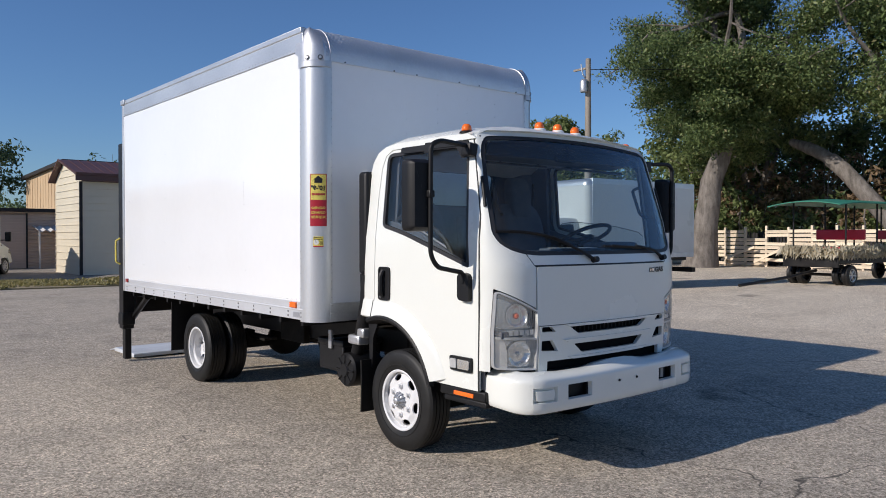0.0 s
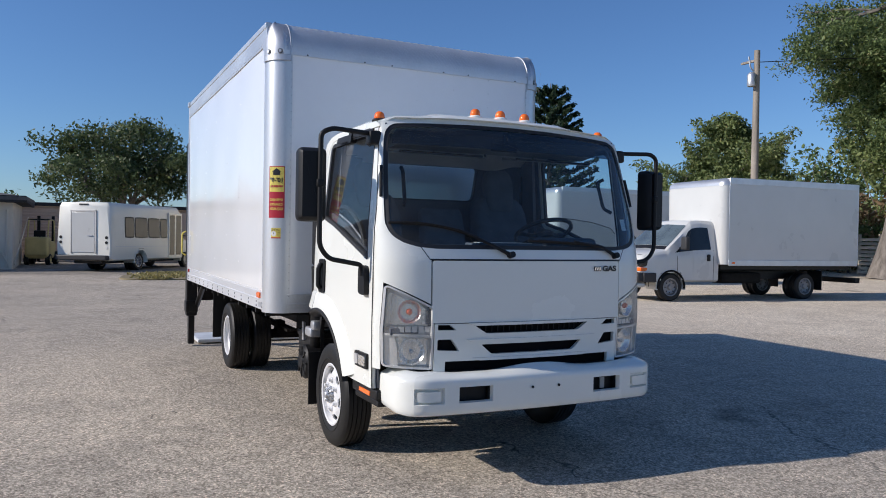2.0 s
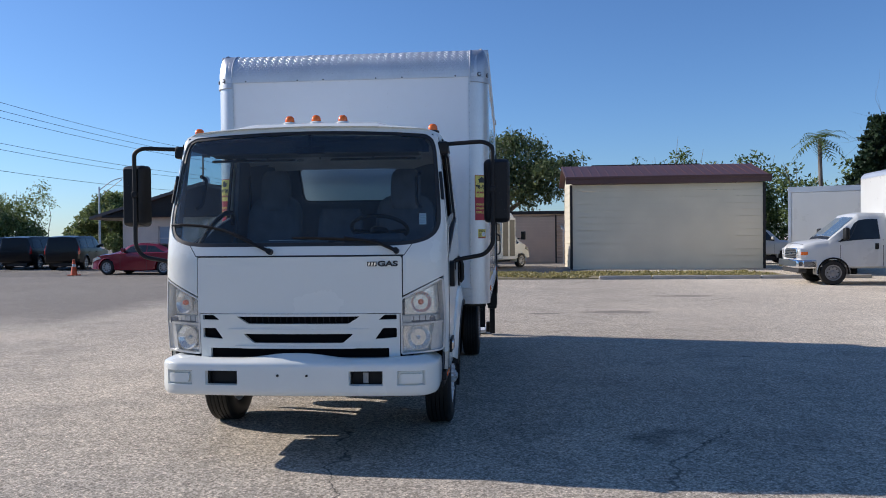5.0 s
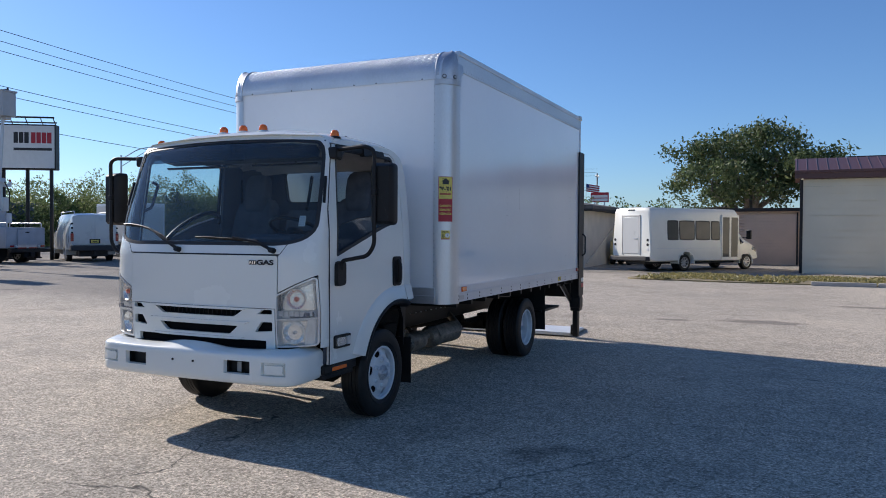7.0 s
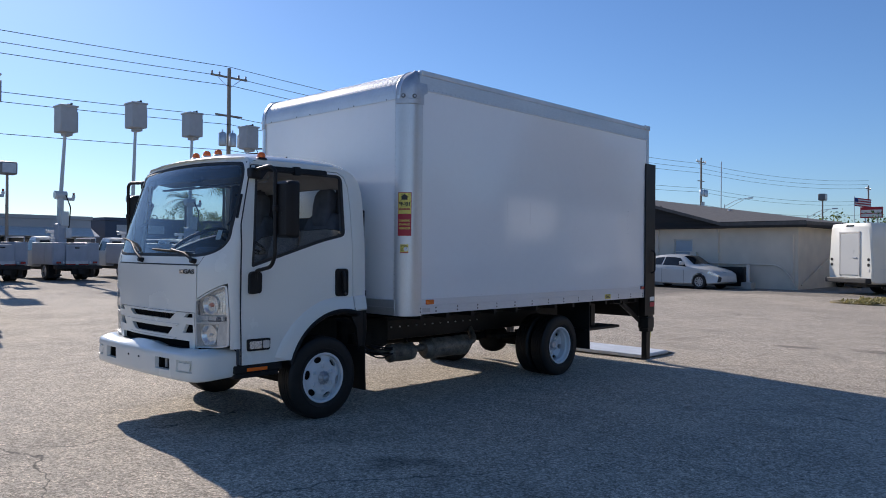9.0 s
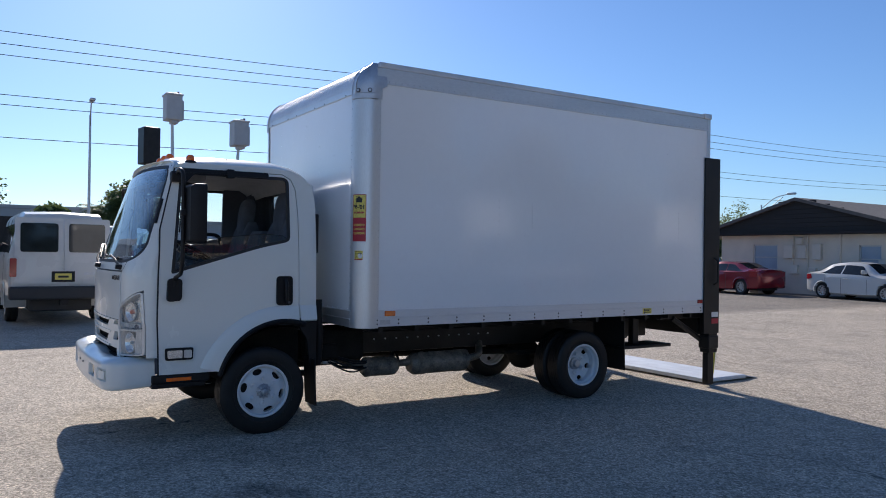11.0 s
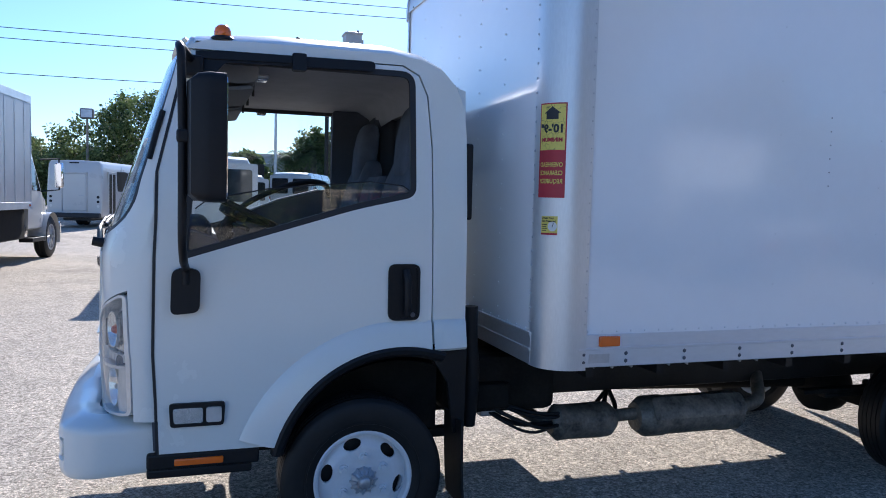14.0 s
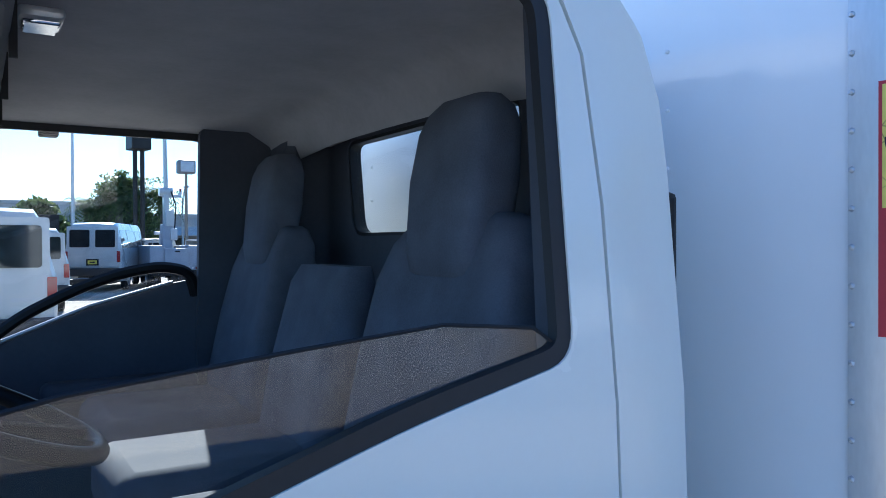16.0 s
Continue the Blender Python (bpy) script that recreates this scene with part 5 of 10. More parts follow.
        rim.append(((AX + AR * math.cos(a), AZ + AR * math.sin(a)), (AX + (AR + wd) * math.cos(a), max(0.577, AZ + (AR + wd) * math.sin(a)))))

    def lip_at(j, k, rows):
        (yi, zi), (yo, zo) = rows[int(j)]
        u, dep = prof[int(k)]
        return f(yi + (yo - yi) * u, max(0.577, zi + (zo - zi) * u), -dep)
    za, zb = rim[-1][0][1], AZ + AR + 0.105
    rim[-1] = (rim[-1][0], (rim[-1][0][0], zb))
    rim.insert(-1, ((rim[-2][0][0] * 0.5 + rim[-1][0][0] * 0.5, AZ + AR * math.sin(a1 + 0.02)), (rim[-2][1][0] * 0.5 + rim[-1][1][0] * 0.5, zb)))
    grid(range(len(rim)), range(len(prof)), lambda j, k: lip_at(j, k, rim), lipb)
    part("arch_lip", lipb, WHITE, d)
    tail = [((y, za), (y, zb)) for y in (0.3, 0.38, 0.464)]
    qb = grid(range(3), range(len(prof)), lambda j, k: lip_at(j, k, tail), bmesh.new())
    part("quarter_lip", qb, WHITE, truck)
    ab = bmesh.new()
    th = steps(PI * 0.93, PI * 0.385, 20)
    prof2 = [(AR - 0.002, 0.0), (AR - 0.008, 0.04), (AR - 0.02, 0.046), (AR - 0.04, 0.04), (AR - 0.058, 0.01), (AR - 0.062, -0.05), (AR - 0.06, -0.48)]
    grid(th, range(len(prof2)), lambda a, k: f(AX + prof2[k][0] * math.cos(a), max(0.5, AZ + prof2[k][0] * math.sin(a)), -prof2[k][1]), ab)
    part("arch_liner", ab, BLACK, truck, "black wheel arch liner")
    part("rear_arch_panel", sheet([(0.44, 0.55), (0.5, 0.55), (0.5, 0.99), (0.12, 0.99), (0.3, 0.95), (0.4, 0.8)], (), lambda y, z, dd: f(y, z, dd + 0.05), (), (), 0.03), BLACK, truck)
    part("wheel_well", sheet([(-0.44, 0.46), (0.47, 0.46), (0.47, 1.0), (-0.1, 1.0), (-0.35, 0.85)], (), lambda y, z, dd: Vector((XC + s * (0.58 - dd), y, z)), (), (), 0.02), GRIME, truck)
    part("well_top", block(XC + s * 0.56, XC + s * 0.99, -0.12, 0.46, 0.955, 0.985), GRIME, truck)
    # step and skirt under the door, with a marker
    part("side_step", bx(block(XC + s * 0.72, XC + s * 1.0, -0.93, -0.5, 0.46, 0.5, 0.01), XC + s * 0.96, XC + s * 1.012, -0.93, -0.47, 0.5, 0.57, 0.012), BLACK, truck, "black entry step")
    part("skirt_marker", block(XC + s * 1.006, XC + s * 1.018, -0.82, -0.62, 0.515, 0.545, 0.005), AMBER, truck, "amber skirt reflector")
    # side lamp on the door
    lo = rounded([(-0.835, 0.69), (-0.62, 0.69), (-0.615, 0.79), (-0.84, 0.79)], 0.015, 3)
    sl = part("side_lamp", sheet(lo, (), lambda y, z, dd: f(y, z, dd - 0.016), (), (), 0.02), BLACK, d, "clear side lamp in a black frame")
    part("side_lens", sheet(rounded([(-0.82, 0.708), (-0.705, 0.708), (-0.705, 0.772), (-0.825, 0.772)], 0.01, 2), (), lambda y, z, dd: f(y, z, dd - 0.026), (), (), 0.012), REFLECTOR, sl)
    part("side_lens", sheet(rounded([(-0.692, 0.708), (-0.63, 0.708), (-0.63, 0.772), (-0.692, 0.772)], 0.01, 2), (), lambda y, z, dd: f(y, z, dd - 0.026), (), (), 0.012), SHELL, sl)
    # door handle in its recess
    ho = rounded([(0.085, 1.115), (0.232, 1.115), (0.232, 1.37), (0.085, 1.37)], 0.035, 4)
    hd = part("door_handle", sheet(ho, (), lambda y, z, dd: f(y, z, dd - 0.006), (), (1.38,), 0.01), BLACK, d, "black door handle recess")
    part("handle_rim", sheet(ho, [inset(ho, 0.012)], lambda y, z, dd: f(y, z, dd - 0.012), (), (1.38,), 0.012), BLACK, hd)
    part("handle_grip", pipe(bmesh.new(), bend([f(0.17, 1.15, -0.01), f(0.17, 1.17, -0.03), f(0.168, 1.3, -0.032), f(0.165, 1.34, -0.01)], 0.03), 0.019, 8), BLACK, hd)
    part("lock", rod(bmesh.new(), f(0.2, 1.14, 0.0), f(0.2, 1.14, -0.014), 0.011, n=10), BOLT, hd)
    # black vent on the pillar
    part("pillar_vent", pipe(bmesh.new(), [front(s * (half(1.8) - 0.012), 1.8, -0.006), front(s * (half(1.9) - 0.012), 1.9, -0.008), front(s * (half(2.0) - 0.012), 2.0, -0.006)], 0.012, 8), BLACK, truck)
    # mirror: bracket, arm, head
    up0 = front(s * (half(2.2) - 0.01), 2.2) + Vector((s * 0.005, 0.03, 0))
    mb = bmesh.new()
    bx(mb, min(up0.x - 0.01 * s, up0.x + 0.07 * s), max(up0.x - 0.01 * s, up0.x + 0.07 * s), up0.y - 0.03, up0.y + 0.07, up0.z - 0.06, up0.z + 0.03, 0.015)
    mr = part("mirror_bracket", mb, BLACK, truck, "black mirror bracket")
    lb0 = f(-0.775, 1.26, 0)
    lbm = sheet(rounded([(-0.835, 1.165), (-0.72, 1.175), (-0.716, 1.345), (-0.765, 1.36), (-0.83, 1.35)], 0.03, 4), (), lambda y, z, dd: f(y, z, dd - 0.035), (), (), 0.04)
    part("lower_bracket", lbm, BLACK, truck, "black lower mirror bracket")
    xo = s * 1.355 + XC
    arm = bend([(up0.x + s * 0.04, up0.y + 0.02, up0.z + 0.012), (xo - s * 0.07, -0.8, 2.222), (xo, -0.79, 2.19), (xo, -0.785, 1.9), (xo, -0.785, 1.48), (xo - s * 0.06, -0.78, 1.4), (lb0.x + s * 0.03, -0.775, 1.36), (lb0.x + s * 0.03, -0.775, 1.29)], 0.07, 6)
    part("mirror_arm", pipe(bmesh.new(), arm, 0.016, 10), BLACK, mr)
    # head: a rounded shell with the glass on its rear face
    hm = Matrix.Translation((xo + s * 0.03, -0.69, 1.868)) @ Matrix.Rotation(radians(s * 9), 4, "Z")
    ho2 = rounded([(-0.093, -0.235), (0.093, -0.235), (0.093, 0.235), (-0.093, 0.235)], 0.04, 5)
    hb = bmesh.new()
    lay = []
    for ins, dy in ((0.0, 0.045), (0.0, -0.01), (0.008, -0.05), (0.03, -0.075)):
        loop = inset(ho2, ins)
        lay.append([hb.verts.new(hm @ Vector((x, dy, z))) for x, z in loop])
    for A, B in zip(lay, lay[1:]):
        for k in range(len(A)):
            hb.faces.new((A[k], A[(k + 1) % len(A)], B[(k + 1) % len(A)], B[k]))
    hb.faces.new(lay[-1])
    hb.faces.new(lay[0][::-1])
    bmesh.ops.recalc_face_normals(hb, faces=hb.faces)
    part("mirror_head", hb, BLACK, mr, "large black mirror head")
    part("mirror_glass", sheet(inset(ho2, 0.014), (), lambda u, v, dd: hm @ Vector((u, 0.051 - dd, v)), (), (), 0.006), CHROME, mr, "mirror glass")
    part("mirror_clamp", bx(bmesh.new(), xo - 0.022, xo + 0.022, -0.806, -0.74, 1.85, 1.9, 0.01), BLACK, mr)
    # flat stay that runs back from the bracket over the window
    stay = sheet([(-0.74, 2.222), (-0.3, 2.232), (-0.3, 2.262), (-0.74, 2.252)], (), lambda y, z, dd: f(y, z, dd - 0.03), (-0.6, -0.45), (), 0.012)
    sheet(rounded([(-0.345, 2.2), (-0.285, 2.2), (-0.285, 2.275), (-0.345, 2.275)], 0.008, 2), (), lambda y, z, dd: f(y, z, dd - 0.04), (), (), 0.045, stay)
    part("mirror_stay", stay, BLACK, mr)
    # black liner inside the wheel arch
    liner = grid(steps(radians(66), radians(172), 12), [0.6, 0.8, 0.985], lambda a, x: Vector((XC + s * x, AX + 0.535 * math.cos(a), AZ + 0.505 * math.sin(a))))
    part("wheel_arch_liner", liner, BLACK, truck)


side(1)
side(-1)


# ---- roof, rear wall ----
def roof_edge(y):
    return lerp(y, [(-0.80, 2.28), (-0.74, 2.3), (-0.5, 2.312), (0.1, 2.312), (0.25, 2.295), (0.345, 2.255), (0.415, 2.18), (0.455, 2.08), (0.465, 1.96)])


def roof_at(y, k):
    """Across the roof: k runs from one gutter (-1) to the other (1)."""
    a = abs(k)
    ze = roof_edge(y)
    hw = half(min(ze, 2.28)) - (0.025 * max(0, (y - 0.3) / 0.165) ** 2)
    rise = lerp(a, [(0, 0.105), (0.5, 0.095), (0.8, 0.07), (0.9, 0.048), (0.96, 0.022), (1.0, -0.002)])
    fall = lerp(y, [(-0.86, 0.4), (-0.8, 0.6), (-0.72, 0.74), (-0.6, 0.9), (-0.4, 1.0), (0.1, 1.0), (0.345, 0.75), (0.455, 0.2), (0.465, 0.0)])
    # step of the raised middle of the roof
    mid = 0.016 * (1 if a < 0.5 else max(0, 1 - (a - 0.5) / 0.1)) * (1 if y > -0.7 else max(0, 1 - (-0.7 - y) / 0.1))
    yy = y
    if y < -0.74:
        # the front edge follows the head of the windscreen
        x = k * hw
        t = (-0.74 - y) / 0.12
        yy = -0.74 * (1 - t) + t * front(x, 2.3).y
        z = (ze + rise * fall + mid) * (1 - t) + t * lerp(a, [(0, 2.353), (0.5, 2.347), (0.9, 2.328), (0.96, 2.3), (1.0, 2.26)])
        return Vector((XC + x, yy, z))
    return Vector((XC + k * hw, yy, ze + rise * fall + mid))


KS = [-1, -0.98, -0.96, -0.93, -0.9, -0.85, -0.8, -0.7, -0.67, -0.6, -0.55, -0.5, -0.25, 0]
KS = KS + [-k for k in KS[-2::-1]]
rb = grid([-0.86, -0.83, -0.8, -0.77, -0.74, -0.7, -0.65, -0.6, -0.4, -0.1, 0.1, 0.18, 0.25, 0.3, 0.345, 0.38, 0.415, 0.435, 0.455, 0.465], KS, roof_at, None, lambda y, k: y > 0.39 and abs(k) < 0.67)
bmesh.ops.recalc_face_normals(rb, faces=rb.faces)
roof = part("cab_roof", rb, WHITE, truck, "white rounded cab roof", 50)
rw = rounded([(-0.41, 1.862), (0.45, 1.862), (0.5, 2.18), (-0.46, 2.18)], [0.07, 0.07, 0.06, 0.06], 5)
def rear_at(u, v, d):
    edge = min(1.0, max(0.0, (0.66 - abs(u)) / 0.06))
    return Vector((XC + u, 0.448 + 0.115 * math.sqrt(edge * (2 - edge)) - d, v))


part("cab_rear", sheet([(-0.985, 1.0), (0.985, 1.0), (0.955, 2.1), (0.88, 2.2), (-0.88, 2.2), (-0.955, 2.1)], [inset(rw, -0.012)], rear_at, [s * u for s in (-1, 1) for u in (0.54, 0.6, 0.615, 0.63, 0.645, 0.659)], (), 0.005), WHITE, truck)
hump = grid([-0.64, -0.6, 0, 0.6, 0.64], [0.36, 0.44, 0.5, 0.57], lambda u, y: Vector((XC + u, y, 2.285 - 0.33 * max(0, y - 0.36))))
for s in (-1, 1):
    grid([0, 1], [0.46, 0.5, 0.57], lambda k, y: Vector((XC + s * (0.64 + 0.02 * k), y, 2.285 - 0.33 * (y - 0.36) if k == 0 else 1.9)), hump)
part("cab_rear_top", hump, WHITE, truck)
part("rear_window_seal", sheet(inset(rw, -0.014), [inset(rw, 0.014)], lambda u, v, d: Vector((XC + u, 0.568 - d, v)), (), (), 0.04), SEAL, truck)
part("rear_window", sheet(rw, (), lambda u, v, d: Vector((XC + u, 0.55 - d, v)), (), (), 0.0), SIDEGLASS, truck).visible_shadow = False
# marker lamps on the roof
for x, y in ((-0.905, -0.63), (-0.187, -0.65), (0.018, -0.65), (0.223, -0.65), (0.905, -0.63)):
    z = roof_at(y, x / 0.945).z - 0.004
    ml = part("roof_marker", lathe(bmesh.new(), [(0, 0.062), (0.018, 0.06), (0.031, 0.048), (0.036, 0.03), (0.036, 0.012), (0.032, 0.0)], Matrix.Translation((XC + x, y, z)), 18), AMBER, truck, "amber roof marker lamp")
    part("marker_base", lathe(bmesh.new(), [(0.05, -0.006), (0.05, 0.004), (0.042, 0.012), (0.03, 0.014)], Matrix.Translation((XC + x, y, z)), 18), WHITE if abs(x) < 0.5 else BLACK, ml)
for x in (-0.6, -0.3, 0.3, 0.6, 0.8):
    sc = bmesh.new()
    bmesh.ops.create_icosphere(sc, subdivisions=1, radius=0.012, matrix=Matrix.Translation((XC + x, -0.3, roof_at(-0.3, x / 0.945).z)))
    part("roof_plug", sc, BLACK, roof)

# ---- wipers ----
for px, tx, ty in ((-0.19, -0.97, 1.635), (0.69, -0.04, 1.535)):
    w = bmesh.new()
    p0 = front(px, 1.44, -0.015)
    p1 = front(px - 0.13, 1.5, -0.03)
    tip = front(px - 0.36, 1.6 if px < 0 else 1.535, -0.022)
    rod(w, p0 + Vector((0, 0.05, -0.01)), p0 + Vector((0, -0.03, 0.005)), 0.024, 0.02, 12)
    pipe(w, [p0, p1, tip], [0.014, 0.011, 0.008], 8)
    blade = [front(tx + (px - 0.14 - tx) * k / 8, ty + (1.51 - ty) * (k / 8) ** (2.5 if px < 0 else 1), -0.006) for k in range(9)]
    pipe(w, blade, 0.009, 6)
    pipe(w, [b + Vector((0, -0.012, 0.006)) for b in blade[1:-1]], 0.006, 6)
    part("wiper", w, BLACK, truck, "black windscreen wiper")

# ---- cab interior ----
VISOR = matter("grey_visor_vinyl", (0.18, 0.18, 0.185), 0.75, var=0.1, scale=8, bump=0.0005, bscale=200)
part("cab_floor", block(-0.96, 0.96, -1.05, 0.38, 0.93, 0.98, 0.01), CABIN, truck)
hl = grid([-0.72, -0.5, -0.2, 0.1, 0.32, 0.4, 0.435], [-1, -0.9, -0.8, -0.7, -0.35, 0, 0.35, 0.7, 0.8, 0.9, 1], lambda y, k: Vector((XC + k * min(0.965, roof_at(y, 1).x - XC - 0.02), y, min(2.238 + 0.05 * (1 - k * k) - 0.3 * max(0, y - 0.32), roof_at(y, k).z - 0.02))))
grid([0.4, 0.46, 0.53], [-0.665, -0.35, 0, 0.35, 0.665], lambda y, k: Vector((XC + k * 0.965, y, 2.214 + 0.05 * (1 - k * k) - 0.55 * (y - 0.4))), hl)
part("headliner", hl, HEADLINER, truck, "grey cloth headliner")


def rear_in(u, v, d):
    edge = min(1.0, max(0.0, (0.64 - abs(u)) / 0.05))
    return Vector((XC + u, 0.405 + 0.12 * math.sqrt(edge * (2 - edge)) + d, v))


part("rear_trim", sheet([(-0.96, 1.0), (0.96, 1.0), (0.955, 2.0), (0.93, 2.11), (0.86, 2.185), (0.64, 2.235), (0.6, 2.25), (-0.6, 2.25), (-0.64, 2.235), (-0.86, 2.185), (-0.93, 2.11), (-0.955, 2.0)], [inset(rw, 0.004)], rear_in, [s * u for s in (-1, 1) for u in (0.55, 0.592, 0.605, 0.62, 0.632, 0.639)], (), 0.006), CABIN, truck, "dark rear wall trim")
# overhead shelf above the windscreen, and the folded visors under it
shelf = part("overhead_shelf", sheet(rounded([(-0.74, 2.18), (-0.56, 2.155), (-0.475, 2.17), (-0.465, 2.262), (-0.74, 2.262)], 0.025, 3), (), lambda u, v, d: Vector((XC - 0.8 + d, u, v)), (), (), 1.6), VISOR, truck, "grey overhead storage shelf")
for x in (-0.42, 0.0, 0.42):
    part("shelf_seam", block(XC + x - 0.004, XC + x + 0.004, -0.475, -0.462, 2.15, 2.25), SEAL, shelf)
for x0_, x1_ in ((-0.8, -0.12), (0.12, 0.8)):
    vz = part("sun_visor", sheet(rounded([(x0_, 0), (x1_, 0), (x1_, 0.2), (x0_, 0.2)], 0.04, 4), (), lambda u, v, d: Vector((XC + u, -0.68 + v * 0.95, 2.128 + 0.13 * v - d)), (), (), 0.016), VISOR, truck, "folded grey sun visor")
    part("visor_rod", rod(bmesh.new(), (XC + x0_ + 0.02, -0.685, 2.125), (XC + x1_ - 0.02, -0.685, 2.125), 0.008, n=8), BLACK, vz)
    part("visor_edge", rod(bmesh.new(), (XC + x1_ - 0.005, -0.67, 2.12), (XC + x1_ - 0.005, -0.5, 2.143), 0.01, n=8), VISOR, vz)
dl = part("dome_lamp", block(XC + 0.15, XC + 0.27, -0.455, -0.375, 2.262, 2.29, 0.012), SHELL, truck, "small silver dome lamp")
part("lamp_lens", block(XC + 0.165, XC + 0.255, -0.448, -0.382, 2.255, 2.266, 0.006), CHROME, dl)
dash = bmesh.new()
dp = [(-1.08, 1.2), (-1.06, 1.46), (-0.98, 1.5), (-0.84, 1.5), (-0.74, 1.46), (-0.7, 1.38), (-0.72, 1.2), (-0.8, 1.0), (-1.0, 0.98)]
sheet(dp, (), lambda u, v, d: Vector((XC - 0.9 + d, u + 0.10 * ((abs(-0.9 + d) / 0.9) ** 4), v)), (), (), 1.8, dash)
part("dashboard", dash, CABIN, truck, "dark grey dashboard")
part("instrument_hood", bx(block(0.28, 0.72, -0.92, -0.68, 1.48, 1.56, 0.04, 3), 0.32, 0.68, -0.7, -0.665, 1.4, 1.53, 0.02), CABIN, truck)
part("dash_tray", block(-0.3, 0.2, -0.98, -0.76, 1.495, 1.515, 0.008), SEATCLOTH, truck)
part("paper_sheet", block(-0.25, 0.12, -0.96, -0.8, 1.516, 1.519), DECALW, truck)
# steering wheel
scn = Vector((XC + 0.478, -0.545, 1.6))
sm = Matrix.Translation(scn) @ Matrix.Rotation(radians(-26), 4, "X")
sw = bmesh.new()
lathe(sw, [(0.215 + 0.016 * math.cos(a), 0.016 * math.sin(a)) for a in steps(0, 2 * PI, 10)[:-1]], sm, 40, True)
for a in (0.15, PI - 0.15, PI / 2 - 0.3, PI / 2 + 0.3):
    rod(sw, sm @ Vector((0.05 * math.cos(a), 0.05 * math.sin(a), -0.03)), sm @ Vector((0.205 * math.cos(a), 0.205 * math.sin(a), 0.0)), 0.016, n=8)
lathe(sw, [(0, 0.0), (0.06, -0.005), (0.075, -0.02), (0.07, -0.05), (0.03, -0.06), (0.03, -0.3)], sm, 20)
part("steering_wheel", sw, BLACK, truck, "black steering wheel")
stalk = bmesh.new()
rod(stalk, sm @ Vector((0.03, 0.02, -0.08)), sm @ Vector((0.2, 0.08, -0.07)), 0.009, n=8)
rod(stalk, sm @ Vector((-0.03, 0.02, -0.08)), sm @ Vector((-0.2, 0.08, -0.07)), 0.009, n=8)
part("column_stalks", stalk, BLACK, truck)


def seat(x, w, high, back=0.0):
    c = bmesh.new()
    bx(c, XC + x - w / 2, XC + x + w / 2, -0.38 + back, 0.12 + back, 1.2, 1.36, 0.05, 3)
    st = part("seat_cushion", c, SEATCLOTH, truck, "blue-grey cloth seat")
    b = bmesh.new()
    rows = [(1.28, 0.92, 0.07), (1.4, 1.0, 0.085), (1.6, 1.0, 0.085), (1.76, 0.97, 0.078), (1.84, 0.88, 0.065), (1.885, 0.72, 0.05), (1.9, 0.55, 0.035)] if high else [(1.28, 0.95, 0.06), (1.5, 1.0, 0.065), (1.74, 0.95, 0.055), (1.785, 0.86, 0.035)]
    rings = []
    for z, f, t in rows:
        y = 0.08 + back + 0.22 * (z - 1.28)
        lp = rounded([(-w / 2 * f, -t), (-w / 5 * f, -t * 0.8), (w / 5 * f, -t * 0.8), (w / 2 * f, -t), (w / 2 * f, t), (-w / 2 * f, t)], 0.05, 3)
        rings.append([b.verts.new((XC + x + u, y + v, z)) for u, v in lp])
    for A, B in zip(rings, rings[1:]):
        for k in range(len(A)):
            b.faces.new((A[k], A[(k + 1) % len(A)], B[(k + 1) % len(A)], B[k]))
    b.faces.new(rings[-1])
    b.faces.new(rings[0][::-1])
    bmesh.ops.recalc_face_normals(b, faces=b.faces)
    part("seat_backrest", b, SEATCLOTH, st)
    if high:
        h = bmesh.new()
        rings = []
        for z, hw, t in ((1.765, 0.09, 0.03), (1.785, 0.115, 0.045), (1.83, 0.127, 0.055), (1.97, 0.13, 0.062), (2.07, 0.125, 0.056), (2.11, 0.11, 0.046), (2.135, 0.082, 0.03)):
            lp = rounded([(-hw, -t), (hw, -t), (hw, t), (-hw, t)], 0.035, 3)
            rings.append([h.verts.new((XC + x + u, 0.175 + back + 0.14 * (z - 1.83) + v, z)) for u, v in lp])
        for A, B in zip(rings, rings[1:]):
            for k in range(len(A)):
                h.faces.new((A[k], A[(k + 1) % len(A)], B[(k + 1) % len(A)], B[k]))
        h.faces.new(rings[-1])
        h.faces.new(rings[0][::-1])
        bmesh.ops.recalc_face_normals(h, faces=h.faces)
        part("head_restraint", h, SEATCLOTH, st)


seat(0.57, 0.52, True, 0.12)
seat(-0.6, 0.48, True, 0.13)
seat(0.0, 0.4, False, 0.09)
# inner trim of the doors: pillars, upper grip, panels
for s in (-1, 1):
    part("pillar_trim", sheet(rounded([(0.15 if s < 0 else 0.24, 1.0), (0.415, 1.0), (0.415, 2.2), (0.38, 2.25), (0.15 if s < 0 else 0.24, 2.25)], 0.03, 3), (), lambda y, z, d, s=s: flank(s)(y, z, d + 0.07), (0.3, 0.36), (), 0.03), CABIN, truck)
part("door_grip", pipe(bmesh.new(), bend([flank(-1)(-0.6, 1.42, 0.06), flank(-1)(-0.5, 1.53, 0.08), flank(-1)(-0.4, 1.612, 0.09), flank(-1)(-0.25, 1.69, 0.09), flank(-1)(-0.1, 1.745, 0.09), flank(-1)(0.03, 1.765, 0.09), flank(-1)(0.125, 1.745, 0.09), flank(-1)(0.15, 1.66, 0.08)], 0.08, 5), 0.02, 8), BLACK, truck, "dark curved door grip")
